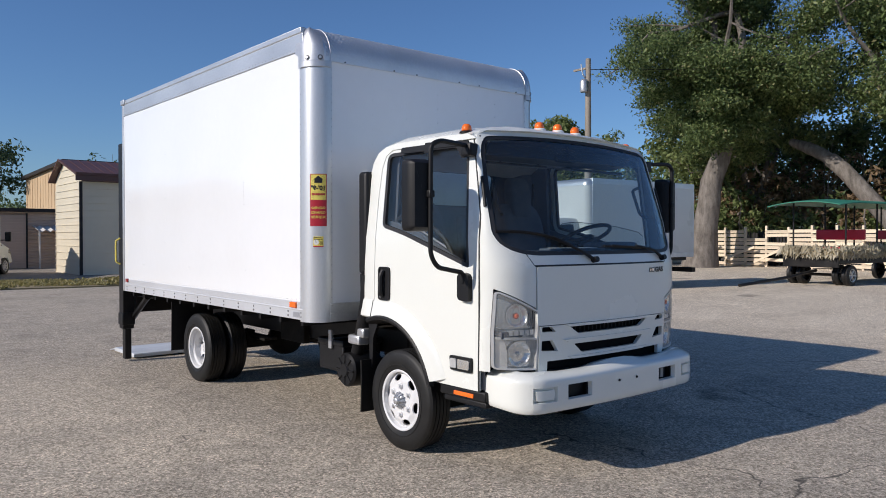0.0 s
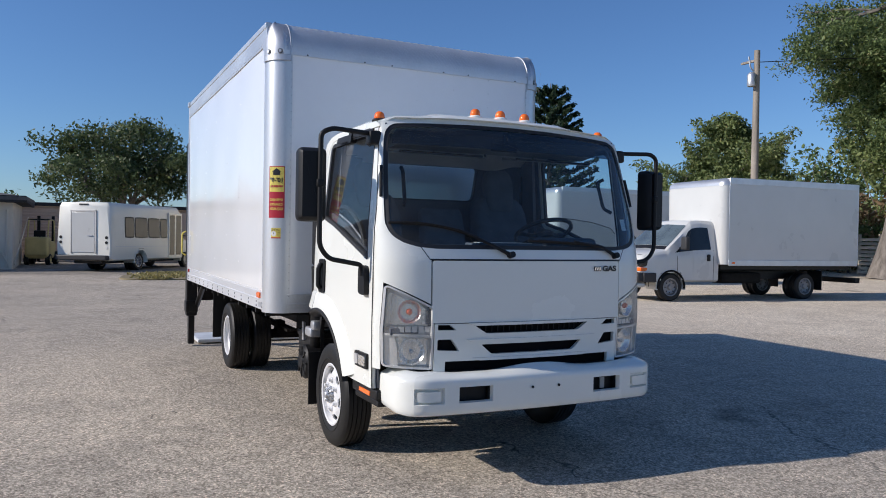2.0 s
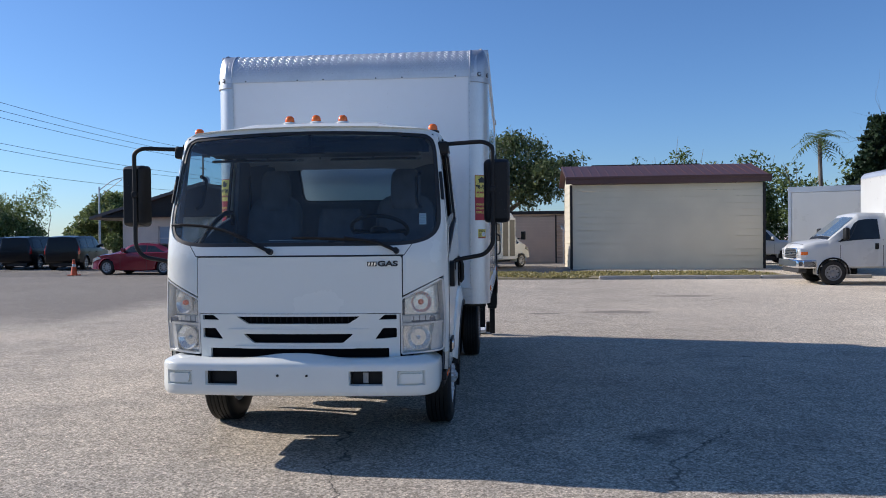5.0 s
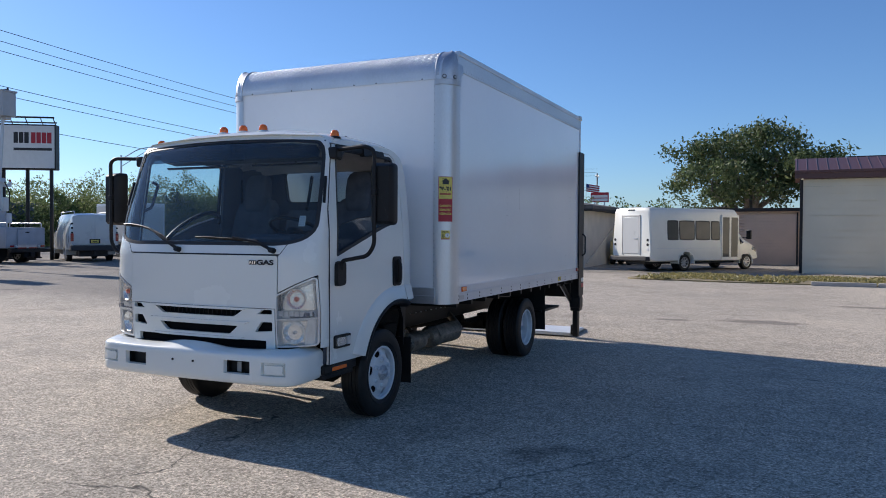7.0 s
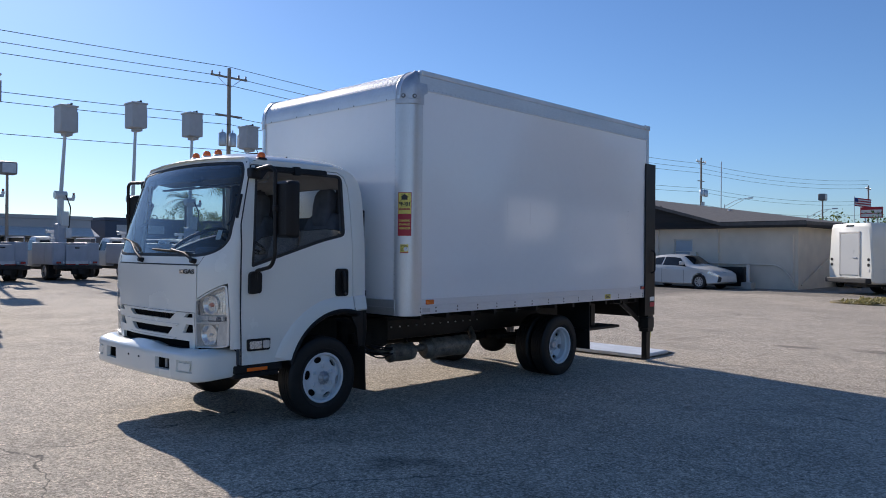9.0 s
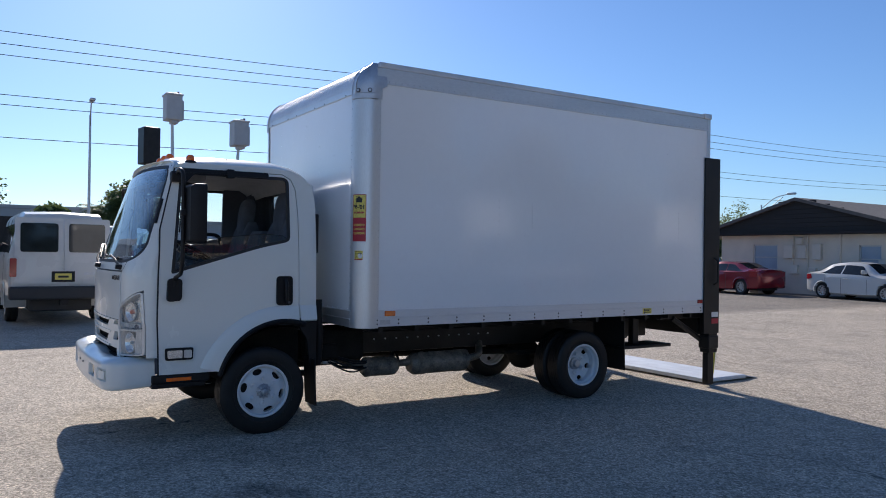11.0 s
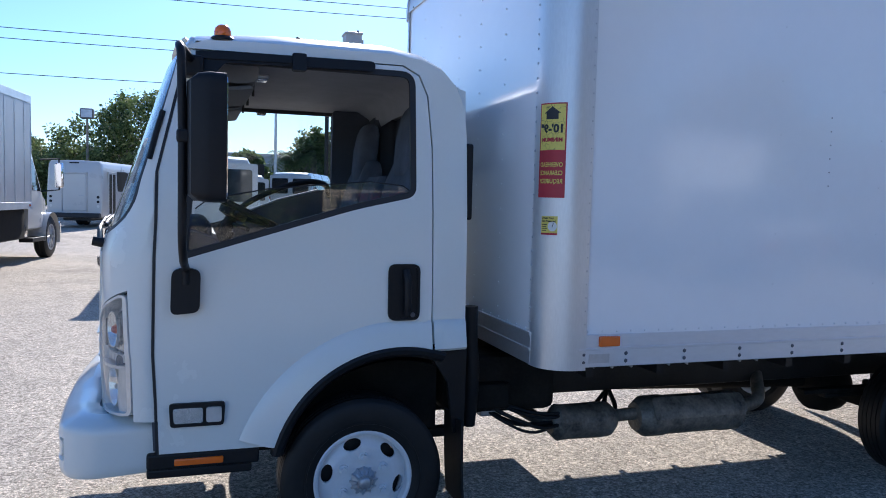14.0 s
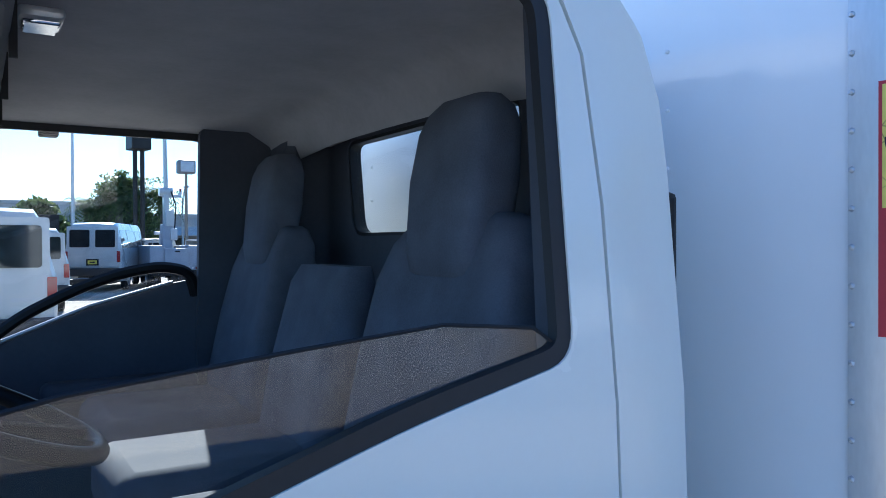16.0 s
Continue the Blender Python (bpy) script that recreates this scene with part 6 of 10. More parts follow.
# steel line in place of the highlight on the far door's sill
part("sill_highlight", pipe(bmesh.new(), [flank(-1)(-0.5, 1.515, 0.075), flank(-1)(-0.2, 1.635, 0.078), flank(-1)(0.07, 1.708, 0.078)], 0.007, 6), STEEL, truck, "bright strip for the highlight along the window sill")
for s in (-1, 1):
    lid = [(0.27, 1.66), (-0.05, 1.585), (-0.72, 1.375)] if s > 0 else [(0.27, 1.74), (0.08, 1.705), (-0.2, 1.63), (-0.5, 1.51), (-0.74, 1.4)]
    part("door_trim", sheet([(-0.82, 1.02), (0.27, 1.02)] + lid + [(-0.82, 1.36)], (), lambda y, z, d, s=s: flank(s)(y, z, d + 0.05), (), (), 0.02), CABIN, truck, "dark door trim")
    part("arm_rest", block(XC + s * 0.88, XC + s * 0.98, -0.35, 0.15, 1.32, 1.39, 0.03, 3), CABIN, truck)
    part("grab_handle", pipe(bmesh.new(), bend([front(s * 0.86, 1.75, 0.09), front(s * 0.84, 1.78, 0.14), front(s * 0.83, 1.98, 0.14), front(s * 0.85, 2.0, 0.09)], 0.03), 0.013, 8), BLACK, truck)
    part("seat_belt", pipe(bmesh.new(), [(XC + s * 0.87, 0.4, 2.1), (XC + s * 0.85, 0.4, 1.6), (XC + s * 0.84, 0.32, 1.2)], 0.012, 5), BLACK, truck)
part("inside_mirror", bx(block(XC - 0.11, XC + 0.11, -0.76, -0.73, 2.16, 2.22, 0.015), XC - 0.012, XC + 0.012, -0.78, -0.75, 2.2, 2.3, 0.004), BLACK, truck)
part("gear_lever", pipe(bmesh.new(), [(XC + 0.18, -0.7, 1.25), (XC + 0.2, -0.58, 1.42), (XC + 0.2, -0.56, 1.47)], [0.012, 0.012, 0.022], 8), BLACK, truck)

# ---- trees ----


def leaf_matter(name, a, b, dry=None):
    m = bpy.data.materials.new(name)
    m.use_nodes = True
    nt = m.node_tree
    N, L = nt.nodes, nt.links
    p = N["Principled BSDF"]
    g = N.new("ShaderNodeNewGeometry")
    r = N.new("ShaderNodeValToRGB")
    r.color_ramp.elements[0].color = (*a, 1)
    r.color_ramp.elements[1].color = (*b, 1)
    if dry:
        e = r.color_ramp.elements.new(0.93)
        e.color = (*b, 1)
        r.color_ramp.elements[-1].color = (*dry, 1)
    L.new(g.outputs["Random Per Island"], r.inputs[0])
    L.new(r.outputs[0], p.inputs["Base Color"])
    p.inputs["Roughness"].default_value = 0.5
    p.inputs["Specular IOR Level"].default_value = 0.3
    tl = N.new("ShaderNodeBsdfTranslucent")
    L.new(r.outputs[0], tl.inputs["Color"])
    mx = N.new("ShaderNodeMixShader")
    mx.inputs[0].default_value = 0.35
    L.new(p.outputs[0], mx.inputs[1])
    L.new(tl.outputs[0], mx.inputs[2])
    L.new(mx.outputs[0], N["Material Output"].inputs["Surface"])
    return m


LEAF = leaf_matter("oak_leaves", (0.035, 0.065, 0.022), (0.22, 0.285, 0.1), (0.4, 0.36, 0.18))
OAKLEAF = leaf_matter("grey_green_oak_leaves", (0.05, 0.08, 0.035), (0.17, 0.215, 0.09), (0.3, 0.28, 0.16))
LEAFB = leaf_matter("bright_leaves", (0.08, 0.12, 0.04), (0.27, 0.32, 0.12), (0.4, 0.36, 0.17))
LEAFD = leaf_matter("dark_pine_needles", (0.02, 0.042, 0.022), (0.06, 0.095, 0.045))
LEAFDRY = leaf_matter("dry_brown_leaves", (0.13, 0.085, 0.045), (0.34, 0.24, 0.14), (0.16, 0.18, 0.06))
DEADLEAF = leaf_matter("mixed_brown_leaves", (0.05, 0.06, 0.025), (0.14, 0.13, 0.06), (0.2, 0.14, 0.08))
GRASS = leaf_matter("dry_grass_blades", (0.22, 0.2, 0.07), (0.42, 0.36, 0.16), (0.5, 0.43, 0.25))
BARK = matter("grey_bark", (0.13, 0.11, 0.09), 0.9, var=0.35, scale=5, fine=30, col2=(0.26, 0.23, 0.2), bump=0.03, bscale=9, stretch=(1, 1, 0.3))
POLEWOOD = matter("weathered_pole_wood", (0.26, 0.22, 0.175), 0.85, var=0.25, scale=4, col2=(0.4, 0.35, 0.29), bump=0.004, bscale=20, stretch=(1, 1, 0.1))


def leaves(rng, centres, size, per, spread, flat=1.0, long=1.6):
    """Bunches of bent leaf blades round the given points, as vertices and faces."""
    c = np.repeat(np.array(centres, float), per, axis=0)
    n = len(c)
    d = rng.normal(size=(n, 3))
    d /= np.linalg.norm(d, axis=1)[:, None]
    c = c + d * spread * rng.random((n, 1)) ** 0.6 * np.array([1, 1, 0.75])
    a = rng.normal(size=(n, 3)) * np.array([1, 1, flat])
    a /= np.linalg.norm(a, axis=1)[:, None]
    b = np.cross(a, rng.normal(size=(n, 3)))
    b /= np.linalg.norm(b, axis=1)[:, None]
    s = size * (0.6 + 0.8 * rng.random((n, 1)))
    nrm = np.cross(a, b)
    v = np.stack([c - a * s * long / 2, c + b * s * 0.36 + nrm * s * 0.12, c + a * s * long / 2, c - b * s * 0.36 + nrm * s * 0.12], 1).reshape(-1, 3)
    k = np.arange(n)[:, None] * 4
    f = np.concatenate([k + [0, 1, 2], k + [0, 2, 3]], 1).reshape(-1, 3)
    return v, f


def leaf_mesh(name, v, f, material, parent, label=""):
    me = bpy.data.meshes.new(name)
    me.vertices.add(len(v))
    me.vertices.foreach_set("co", np.ascontiguousarray(v, dtype=np.float32).ravel())
    me.loops.add(len(f) * 3)
    me.loops.foreach_set("vertex_index", np.ascontiguousarray(f, dtype=np.int32).ravel())
    me.polygons.add(len(f))
    me.polygons.foreach_set("loop_start", np.arange(0, len(f) * 3, 3, dtype=np.int32))
    me.update(calc_edges=True)
    return linked(name, me, material, parent, label, smooth=0)


def limb(bm, rng, p, d, length, r, depth, tips, up=0.15, bendy=0.35, split=3):
    """A branching limb; gathers the points where twigs end."""
    pts, rs = [Vector(p)], [r]
    d = Vector(d).normalized()
    for k in range(5):
        d = (d + Vector(rng.normal(size=3)) * bendy * 0.4 + Vector((0, 0, up * 0.3))).normalized()
        pts.append(pts[-1] + d * length / 5)
        rs.append(r * (1 - 0.12 * (k + 1)))
    pipe(bm, pts, rs, 8 if depth > 1 else 5)
    if depth <= 0:
        tips += [tuple(q) for q in pts[2:]]
        return
    for k in range(split):
        q = pts[2 + (k % 4) if k < split - 1 else 5]
        nd = (d + Vector(rng.normal(size=3)) * 0.75 + Vector((0, 0, up * 0.5))).normalized()
        limb(bm, rng, q, nd, length * (0.62 + 0.2 * rng.random()), rs[3] * 0.62, depth - 1, tips, up, bendy, split)
    tips.append(tuple(pts[-1]))


def tree(label, x, y, height, spread, seed, leaf=None, trunk_r=0.35, lean=(0, 0), fork=0.3, size=0.34, per=26, depth=3, puff=1.0, low=0.35, kind="tree", lobes=26, core=0.0):
    """A broad-leaved tree: forked trunk, limbs, and a crown of leaf bunches in uneven lobes."""
    rng = np.random.default_rng(seed)
    t = thing(kind, label, "tree", pose(x, y, 0))
    b = bmesh.new()
    h0 = height * fork
    top = Vector((lean[0], lean[1], h0))
    n = 7
    pts = [Vector((lean[0] * (k / n) ** 1.3, lean[1] * (k / n) ** 1.3, h0 * k / n)) + Vector((rng.normal() * 0.05, rng.normal() * 0.05, 0)) * (k > 0) for k in range(n + 1)]
    pts[0].z = -0.05
    pipe(b, pts, [trunk_r * (1.45 if k == 0 else 1.12 if k == 1 else 1 - 0.05 * k) for k in range(n + 1)], 14)
    tips = []
    for k in range(5):
        a = k * 2 * PI / 5 + rng.random()
        d = Vector((math.cos(a) * spread / height * 1.1, math.sin(a) * spread / height * 1.1, 0.75 + 0.4 * rng.random()))
        limb(b, rng, pts[-1] - Vector((0, 0, 0.3 * k * h0 / 8)), d, height * 0.36, trunk_r * 0.55, depth - 1, tips)
    part("trunk", b, BARK, t, "rough grey-brown bark")
    # lobes of foliage on the limbs' ends
    cz = height * (low + 1) / 2
    cents = []
    tips = np.array(tips)
    for k in range(lobes):
        a, e = rng.random() * 2 * PI, rng.random()
        z = height * low + (height * (1 - low) * 0.92) * e
        w = math.sin(PI * min(1, 0.22 + 0.7 * e)) * (0.75 + 0.35 * rng.random()) * rng.random() ** 0.35 * (0.35 if rng.random() < core else 1.0)
        cents.append((top.x * 0.7 + spread * w * math.cos(a), top.y * 0.7 + spread * w * math.sin(a), z))
    pts2 = []
    for c in cents:
        rr = spread * (0.2 + 0.16 * rng.random()) * puff
        m = int(34 * puff)
        dd = rng.normal(size=(m, 3))
        dd /= np.linalg.norm(dd, axis=1)[:, None]
        pts2.append(np.array(c) + dd * rr * (0.45 + 0.6 * rng.random((m, 1))) * np.array([1, 1, 0.62]))
    pts2 = np.concatenate(pts2)
    inside = tips[(np.abs(tips[:, 0] - top.x) < spread * 1.25) & (np.abs(tips[:, 1] - top.y) < spread * 1.25) & (tips[:, 2] > height * low * 0.8) & (tips[:, 2] < height)]
    if len(inside):
        pts2 = np.concatenate([pts2, inside])
    pts2 = pts2[pts2[:, 2] > height * low * 0.7]
    v, f = leaves(rng, pts2, size, per, spread * 0.1 + 0.25)
    leaf_mesh("crown", v, f, leaf or LEAF, t, "uneven green crown with gaps")
    return t


def conifer(label, x, y, height, spread, seed):
    """A tiered araucaria: straight trunk, whorls of level branches with upturned ends."""
    rng = np.random.default_rng(seed)
    t = thing("pine_tree", label, "tree", pose(x, y, 0))
    b = bmesh.new()
    pipe(b, [(0, 0, -0.05), (0.05, 0, height * 0.3), (0, 0.05, height * 0.7), (0, 0, height)], [0.32, 0.24, 0.13, 0.03], 10)
    cs = []
    for w in range(17):
        z = height * (0.16 + 0.83 * w / 17)
        r = spread * (1 - (w / 17.6)) ** 0.62 * (0.85 + 0.25 * rng.random()) * (0.8 if w < 2 else 1)
        for k in range(7):
            a = k * 2 * PI / 7 + w * 0.4 + rng.normal() * 0.12
            d = Vector((math.cos(a), math.sin(a), 0))
            pts = [Vector((0, 0, z)), d * r * 0.5 + Vector((0, 0, z - 0.04 * r)), d * r + Vector((0, 0, z + 0.22 * r))]
            pipe(b, pts, [0.05, 0.035, 0.015], 5)
            for q in steps(0.2, 1, 10):
                p = pts[0].lerp(pts[1], q * 2) if q < 0.5 else pts[1].lerp(pts[2], q * 2 - 1)
                cs.append(tuple(p + Vector((0, 0, 0.08))))
    part("trunk", b, BARK, t)
    v, f = leaves(rng, cs, 0.22, 15, 0.24, 1.0, 1.8)
    leaf_mesh("needles", v, f, LEAFD, t, "dark green needles in level tiers")
    return t


def palm(label, x, y, height, seed, r=0.16, frond=1.7, count=26):
    rng = np.random.default_rng(seed)
    t = thing("palm_tree", label, "tree", pose(x, y, 0))
    part("trunk", pipe(bmesh.new(), [(0, 0, -0.05), (0.1, 0, height * 0.4), (0.05, 0.1, height * 0.8), (0, 0, height)], [r * 1.3, r, r * 0.9, r * 0.9], 10), BARK, t)
    vs, fs = [], []
    for k in range(count):
        a = rng.random() * 2 * PI
        e = -0.5 + 1.7 * rng.random()
        d = Vector((math.cos(a), math.sin(a), 0))
        pts = [Vector((0, 0, height)) + d * frond * q * math.cos(e * 0.6) + Vector((0, 0, frond * (q * math.sin(e) - 0.55 * q * q))) for q in steps(0, 1, 9)]
        side = Vector((-math.sin(a), math.cos(a), 0))
        for j, p in enumerate(pts[1:], 1):
            for s in (-1, 1):
                tip = p + side * s * frond * 0.34 * math.sin(PI * (0.15 + 0.8 * j / 9)) + (p - pts[j - 1]) * 1.1 + Vector((0, 0, -0.12))
                m = len(vs)
                vs += [tuple(p), tuple(p + (p - pts[j - 1]) * 0.5), tuple(tip)]
                fs.append((m, m + 1, m + 2))
    leaf_mesh("fronds", np.array(vs), np.array(fs), LEAF, t, "feathery palm fronds")
    return t


def brush(label, boxes, seed, leaf, size=0.3, n=500, per=12, name="shrubbery", bare=0, spread=0.5):
    """A thicket that nobody could count: leaf bunches within some lumps, with bare stems."""
    rng = np.random.default_rng(seed)
    t = thing(name, label, "bushes", kind="stuff")
    cs = []
    for (x0, x1, y0, y1, z0, z1) in boxes:
        q = rng.random((n, 3))
        zz = z0 + (z1 - z0) * q[:, 2] ** 0.8
        hump = 0.72 + 0.28 * np.sin(q[:, 0] * 9 + seed) * np.cos(q[:, 1] * 7)
        cs.append(np.stack([x0 + (x1 - x0) * q[:, 0], y0 + (y1 - y0) * q[:, 1], z0 + (zz - z0) * hump], 1))
    cs = np.concatenate(cs)
    v, f = leaves(rng, cs, size, per, spread)
    tagged(leaf_mesh("foliage", v, f, leaf, t), kind="stuff")
    b = bmesh.new()
    for k in range(bare):
        x0, x1, y0, y1, z0, z1 = boxes[k % len(boxes)]
        p = Vector((x0 + (x1 - x0) * rng.random(), y0 + (y1 - y0) * rng.random(), 0))
        pts = [p]
        for j in range(5):
            pts.append(pts[-1] + Vector((rng.normal() * 0.35, rng.normal() * 0.35, (z1 - z0) / 5 * (0.7 + 0.5 * rng.random()))))
        pipe(b, pts, [0.06, 0.05, 0.04, 0.03, 0.02, 0.01], 5)
    if bare:
        tagged(part("stems", b, BARK, t), kind="stuff")
    else:
        b.free()
    return t


# the great oak by the fence, with its leaning trunk
tree("tall live oak with a stout leaning trunk beside the pallet fence", 31.8, 17.3, 17.5, 5.6, 3, LEAF, 0.68, (1.2, -1.0), 0.45, 0.105, 95, 3, 0.72, 0.36, lobes=86, core=0.3)
tree("leafy oak behind the pallet fence with a crooked limb", 38.5, 7.5, 16.5, 7.0, 5, LEAF, 0.5, (-1.0, 2.0), 0.35, 0.13, 70, 3, 0.8, 0.46, lobes=38, core=0.3)
tree("tall tree behind the fence with thin foliage", 41.0, 19.0, 13.0, 6.0, 6, LEAFB, 0.35, (0, 0), 0.3, 0.2, 30, 3, 0.8, 0.4, lobes=24)
lb = bmesh.new()
pipe(lb, bend([(36.6, 8.0, -0.1), (36.2, 9.6, 2.3), (36.0, 11.9, 5.15), (36.0, 13.0, 6.0), (36.3, 14.6, 6.7)], 0.8), [0.5] + [0.44] * 6 + [0.4] * 6 + [0.32] * 6 + [0.2], 10)
lt = thing("leaning_trunk", "bare leaning grey tree trunk behind the pallet fence", "tree")
part("trunk", lb, BARK, lt)
brush("dense dry undergrowth of brown and green brush behind the fence", [(36.5, 44, -4, 6, 0, 5.5), (36.5, 44, 5, 14, 0, 6.5), (37, 45, 13, 22, 0, 6.5), (36, 44, 20, 30, 0, 5.5)], 11, LEAFDRY, 0.2, 560, 14, bare=90)
brush("green creepers and bushes behind the fence", [(36, 39, -4, 8, 0, 4.0), (36.5, 39, 6, 20, 0, 4.6), (36, 40, 18, 32, 0.5, 5.0)], 12, LEAFB, 0.2, 420, 16, bare=14)
brush("tall dark trees and vines far behind the fence", [(41, 49, -8, 4, 2, 11), (42, 50, 3, 14, 2, 10.5), (43, 51, 13, 24, 2, 11), (42, 50, 23, 36, 1, 9)], 15, LEAF, 0.24, 420, 26, bare=20, spread=0.9)
brush("row of bushes and small trees beyond the parked trucks", [(27, 33, 24, 29, 0, 6.2), (30, 36, 27, 33, 0, 6.6), (24, 28, 21, 25, 0, 4.8)], 13, LEAFB, 0.13, 480, 56, bare=14, spread=0.75)
tree("small sparse tree beside the utility pole", 28.5, 24.0, 8.2, 2.8, 14, LEAFB, 0.14, (0, 0), 0.3, 0.12, 60, 3, 1.0, 0.2, lobes=26)
conifer("dark green conifer rising out of the hedge", 26.6, 47.0, 9.6, 2.6, 27)
conifer("dark green conifer beside the dead tree", 28.6, 47.5, 11.2, 2.7, 28)
conifer("tall dark araucaria pine with level tiers of branches", 30.3, 43.5, 13.6, 4.7, 21)
tree("half-bare dead tree with thin grey branches", 30.2, 46.0, 11.6, 2.2, 22, DEADLEAF, 0.2, (-1.0, 0), 0.4, 0.16, 3, 4, 0.8, 0.25, lobes=16)
brush("hedge of mixed trees behind the storage building", [(8, 15, 52, 58, 0, 7.2), (14.5, 22, 51, 57, 0, 8.3), (21, 30, 48, 56, 0, 7.0), (28, 38, 46, 56, 0, 6.0)], 23, LEAF, 0.2, 330, 40, bare=10, spread=0.9)
palm("feathery palm among the bushes", 27.6, 24.6, 5.2, 25, 0.13, 2.0, 34)
palm("feathery palm rising out of the bushes", 30.2, 27.0, 5.6, 26, 0.13, 2.0, 34)
palm("small palm above the hedge", 22.0, 45.5, 7.8, 24, 0.14, 1.6)
tree("wide spreading oak behind the corrugated wall", 0.4, 58.0, 9.9, 7.4, 31, OAKLEAF, 0.5, (0.5, 0), 0.3, 0.2, 15, 4, 0.48, 0.46, lobes=50)
brush("low trees on the skyline behind the buildings", [(-14, -6, 62, 70, 0, 4.8), (8, 18, 66, 72, 0, 5.5)], 32, LEAF, 0.2, 260, 50, spread=1.0)
tree("round tree beyond the office building", -33.8, 60.0, 5.6, 3.7, 33, LEAFB, 0.3, (0, 0), 0.3, 0.2, 50, 3, 1.0, 0.25, lobes=26)
tree("tree at the far end of the lot", -40.5, 72.0, 5.6, 4.2, 34, LEAFB, 0.3, (0, 0), 0.3, 0.22, 40, 3, 1.0, 0.25, lobes=22)
tree("broad tree beyond the parked buses", -50.0, -4.3, 8.2, 4.9, 41, LEAF, 0.35, (0, 0), 0.25, 0.17, 12, 4, 0.45, 0.3, lobes=40)
tree("smaller tree beyond the parked buses", -50.0, -10.5, 5.4, 4.0, 42, LEAFB, 0.3, (0, 0), 0.25, 0.16, 50, 3, 1.0, 0.2, lobes=24)
tree("low round tree on the far side of the street", -56.0, 3.0, 4.6, 2.6, 43, LEAF, 0.2, (0, 0), 0.25, 0.34, 18, 2, 1.0, 0.2, lobes=14)
brush("tree line across the street", [(-75, -66, 44, 60, 0, 7.5), (-66, -58, 52, 70, 0, 8.0), (-72, -60, 30, 44, 0, 5.5), (-60, -52, 60, 80, 0, 8.5)], 44, LEAFB, 0.17, 620, 50, bare=8, spread=1.1)
# inner mass in a darker leaf colour, for the shade deep in the foliage
brush("darker leaves for the shade within the tree line across the street", [(-74, -68, 44, 60, 0, 6.0), (-65, -60, 53, 70, 0, 6.4), (-70, -62, 31, 44, 0, 4.4), (-59, -53, 61, 80, 0, 6.8)], 48, LEAF, 0.34, 320, 26, spread=0.9)
brush("distant shrubs across the street", [(-90, -80, -40, -10, 0, 3.6), (-90, -80, -10, 25, 0, 3.2), (-90, -80, 25, 60, 0, 4.4)], 45, LEAF, 0.3, 260, 30, spread=1.2)
palm("tall thin palm across the street", -60.0, 34.5, 8.2, 46, 0.16, 1.7)
palm("leafy palm across the street", -58.0, 29.5, 6.0, 47, 0.16, 1.7)
for k, (x, y, h) in enumerate(((-52.0, 6.9, 4.6), (-52.6, 8.0, 5.7), (-53.0, 9.2, 5.0), (-51.6, 7.4, 4.9), (-54.0, 8.5, 6.0), (-53.0, 5.7, 4.4), (-53.5, 10.4, 5.2))):
    tagged(palm("x", x, y, h, 60 + k, 0.26, 1.5, 64), "thick-trunked cabbage palm beyond the vans", "tree", "cabbage palms")

brush("dense dark clump of palms and bushes beyond the vans", [(-54, -51.5, 5.8, 10.2, 0.3, 6.4), (-55, -52, 6.6, 9.0, 2, 7.2)], 72, LEAF, 0.2, 240, 26, spread=0.6)

# grass strip along the northern edge of the lot
_r = np.random.default_rng(51)
_n = 5200
_gx = -1.2 + 12.4 * _r.random(_n)
_gy = 21.3 + 3.9 * _r.random(_n) + 0.25 * np.sin(_gx * 1.3)
_keep = (_r.random(_n) < 0.55 + 0.4 * np.sin(_gx * 1.7 + _gy)) & (_gx > -0.9 + 0.8 * _r.random(_n))
_c = np.stack([_gx, _gy, np.full(_n, 0.1)], 1)[_keep]
grass_v, grass_f = leaves(_r, _c, 0.1, 3, 0.1, 3.0, 2.2)
grass_v[:, 2] = np.maximum(grass_v[:, 2] * 0.6, 0.03)
gs = leaf_mesh("grass", grass_v, grass_f, GRASS, None)
tagged(gs, "dry yellow-green grass growing on a strip of soil", "grass", kind="stuff")
SOIL = matter("sandy_soil", (0.26, 0.21, 0.13), 0.95, var=0.3, scale=1.5, fine=20, col2=(0.34, 0.28, 0.15), bump=0.01, bscale=12)
verge = part("verge", sheet(rounded([(-1.3, 21.6), (2.0, 21.0), (11.6, 20.9), (12.0, 25.2), (4.0, 25.6), (-1.0, 24.2)], 0.6, 5), (), lambda u, v, d: Vector((u, v, 0.045 - d)), steps(-1, 11, 12), (22, 23, 24), 0.06), SOIL)
tagged(verge, "strip of sandy soil with dry grass", "ground", kind="structure")
CONC = matter("stained_concrete", (0.42, 0.4, 0.37), 0.85, var=0.15, scale=3, bump=0.004, bscale=20)
for k in range(5):
    x = 4.7 + k * 1.85
    kb = part("kerb", block(x, x + 1.8, 20.72, 20.9, -0.02, 0.13, 0.02), CONC)
    tagged(kb, "weathered concrete parking kerb beside the grass", "kerb", "kerbs along the grass", "structure")

# ---- buildings ----
STUCCO = matter("beige_stucco", (0.72, 0.64, 0.53), 0.9, var=0.1, scale=1.2, fine=60, bump=0.003, bscale=60)
SHINGLE = matter("grey_roof_shingles", (0.12, 0.115, 0.11), 0.95, var=0.25, scale=6, fine=40, bump=0.01, bscale=30)
DARKTRIM = matter("dark_brown_fascia", (0.02, 0.018, 0.018), 0.7, var=0.2)
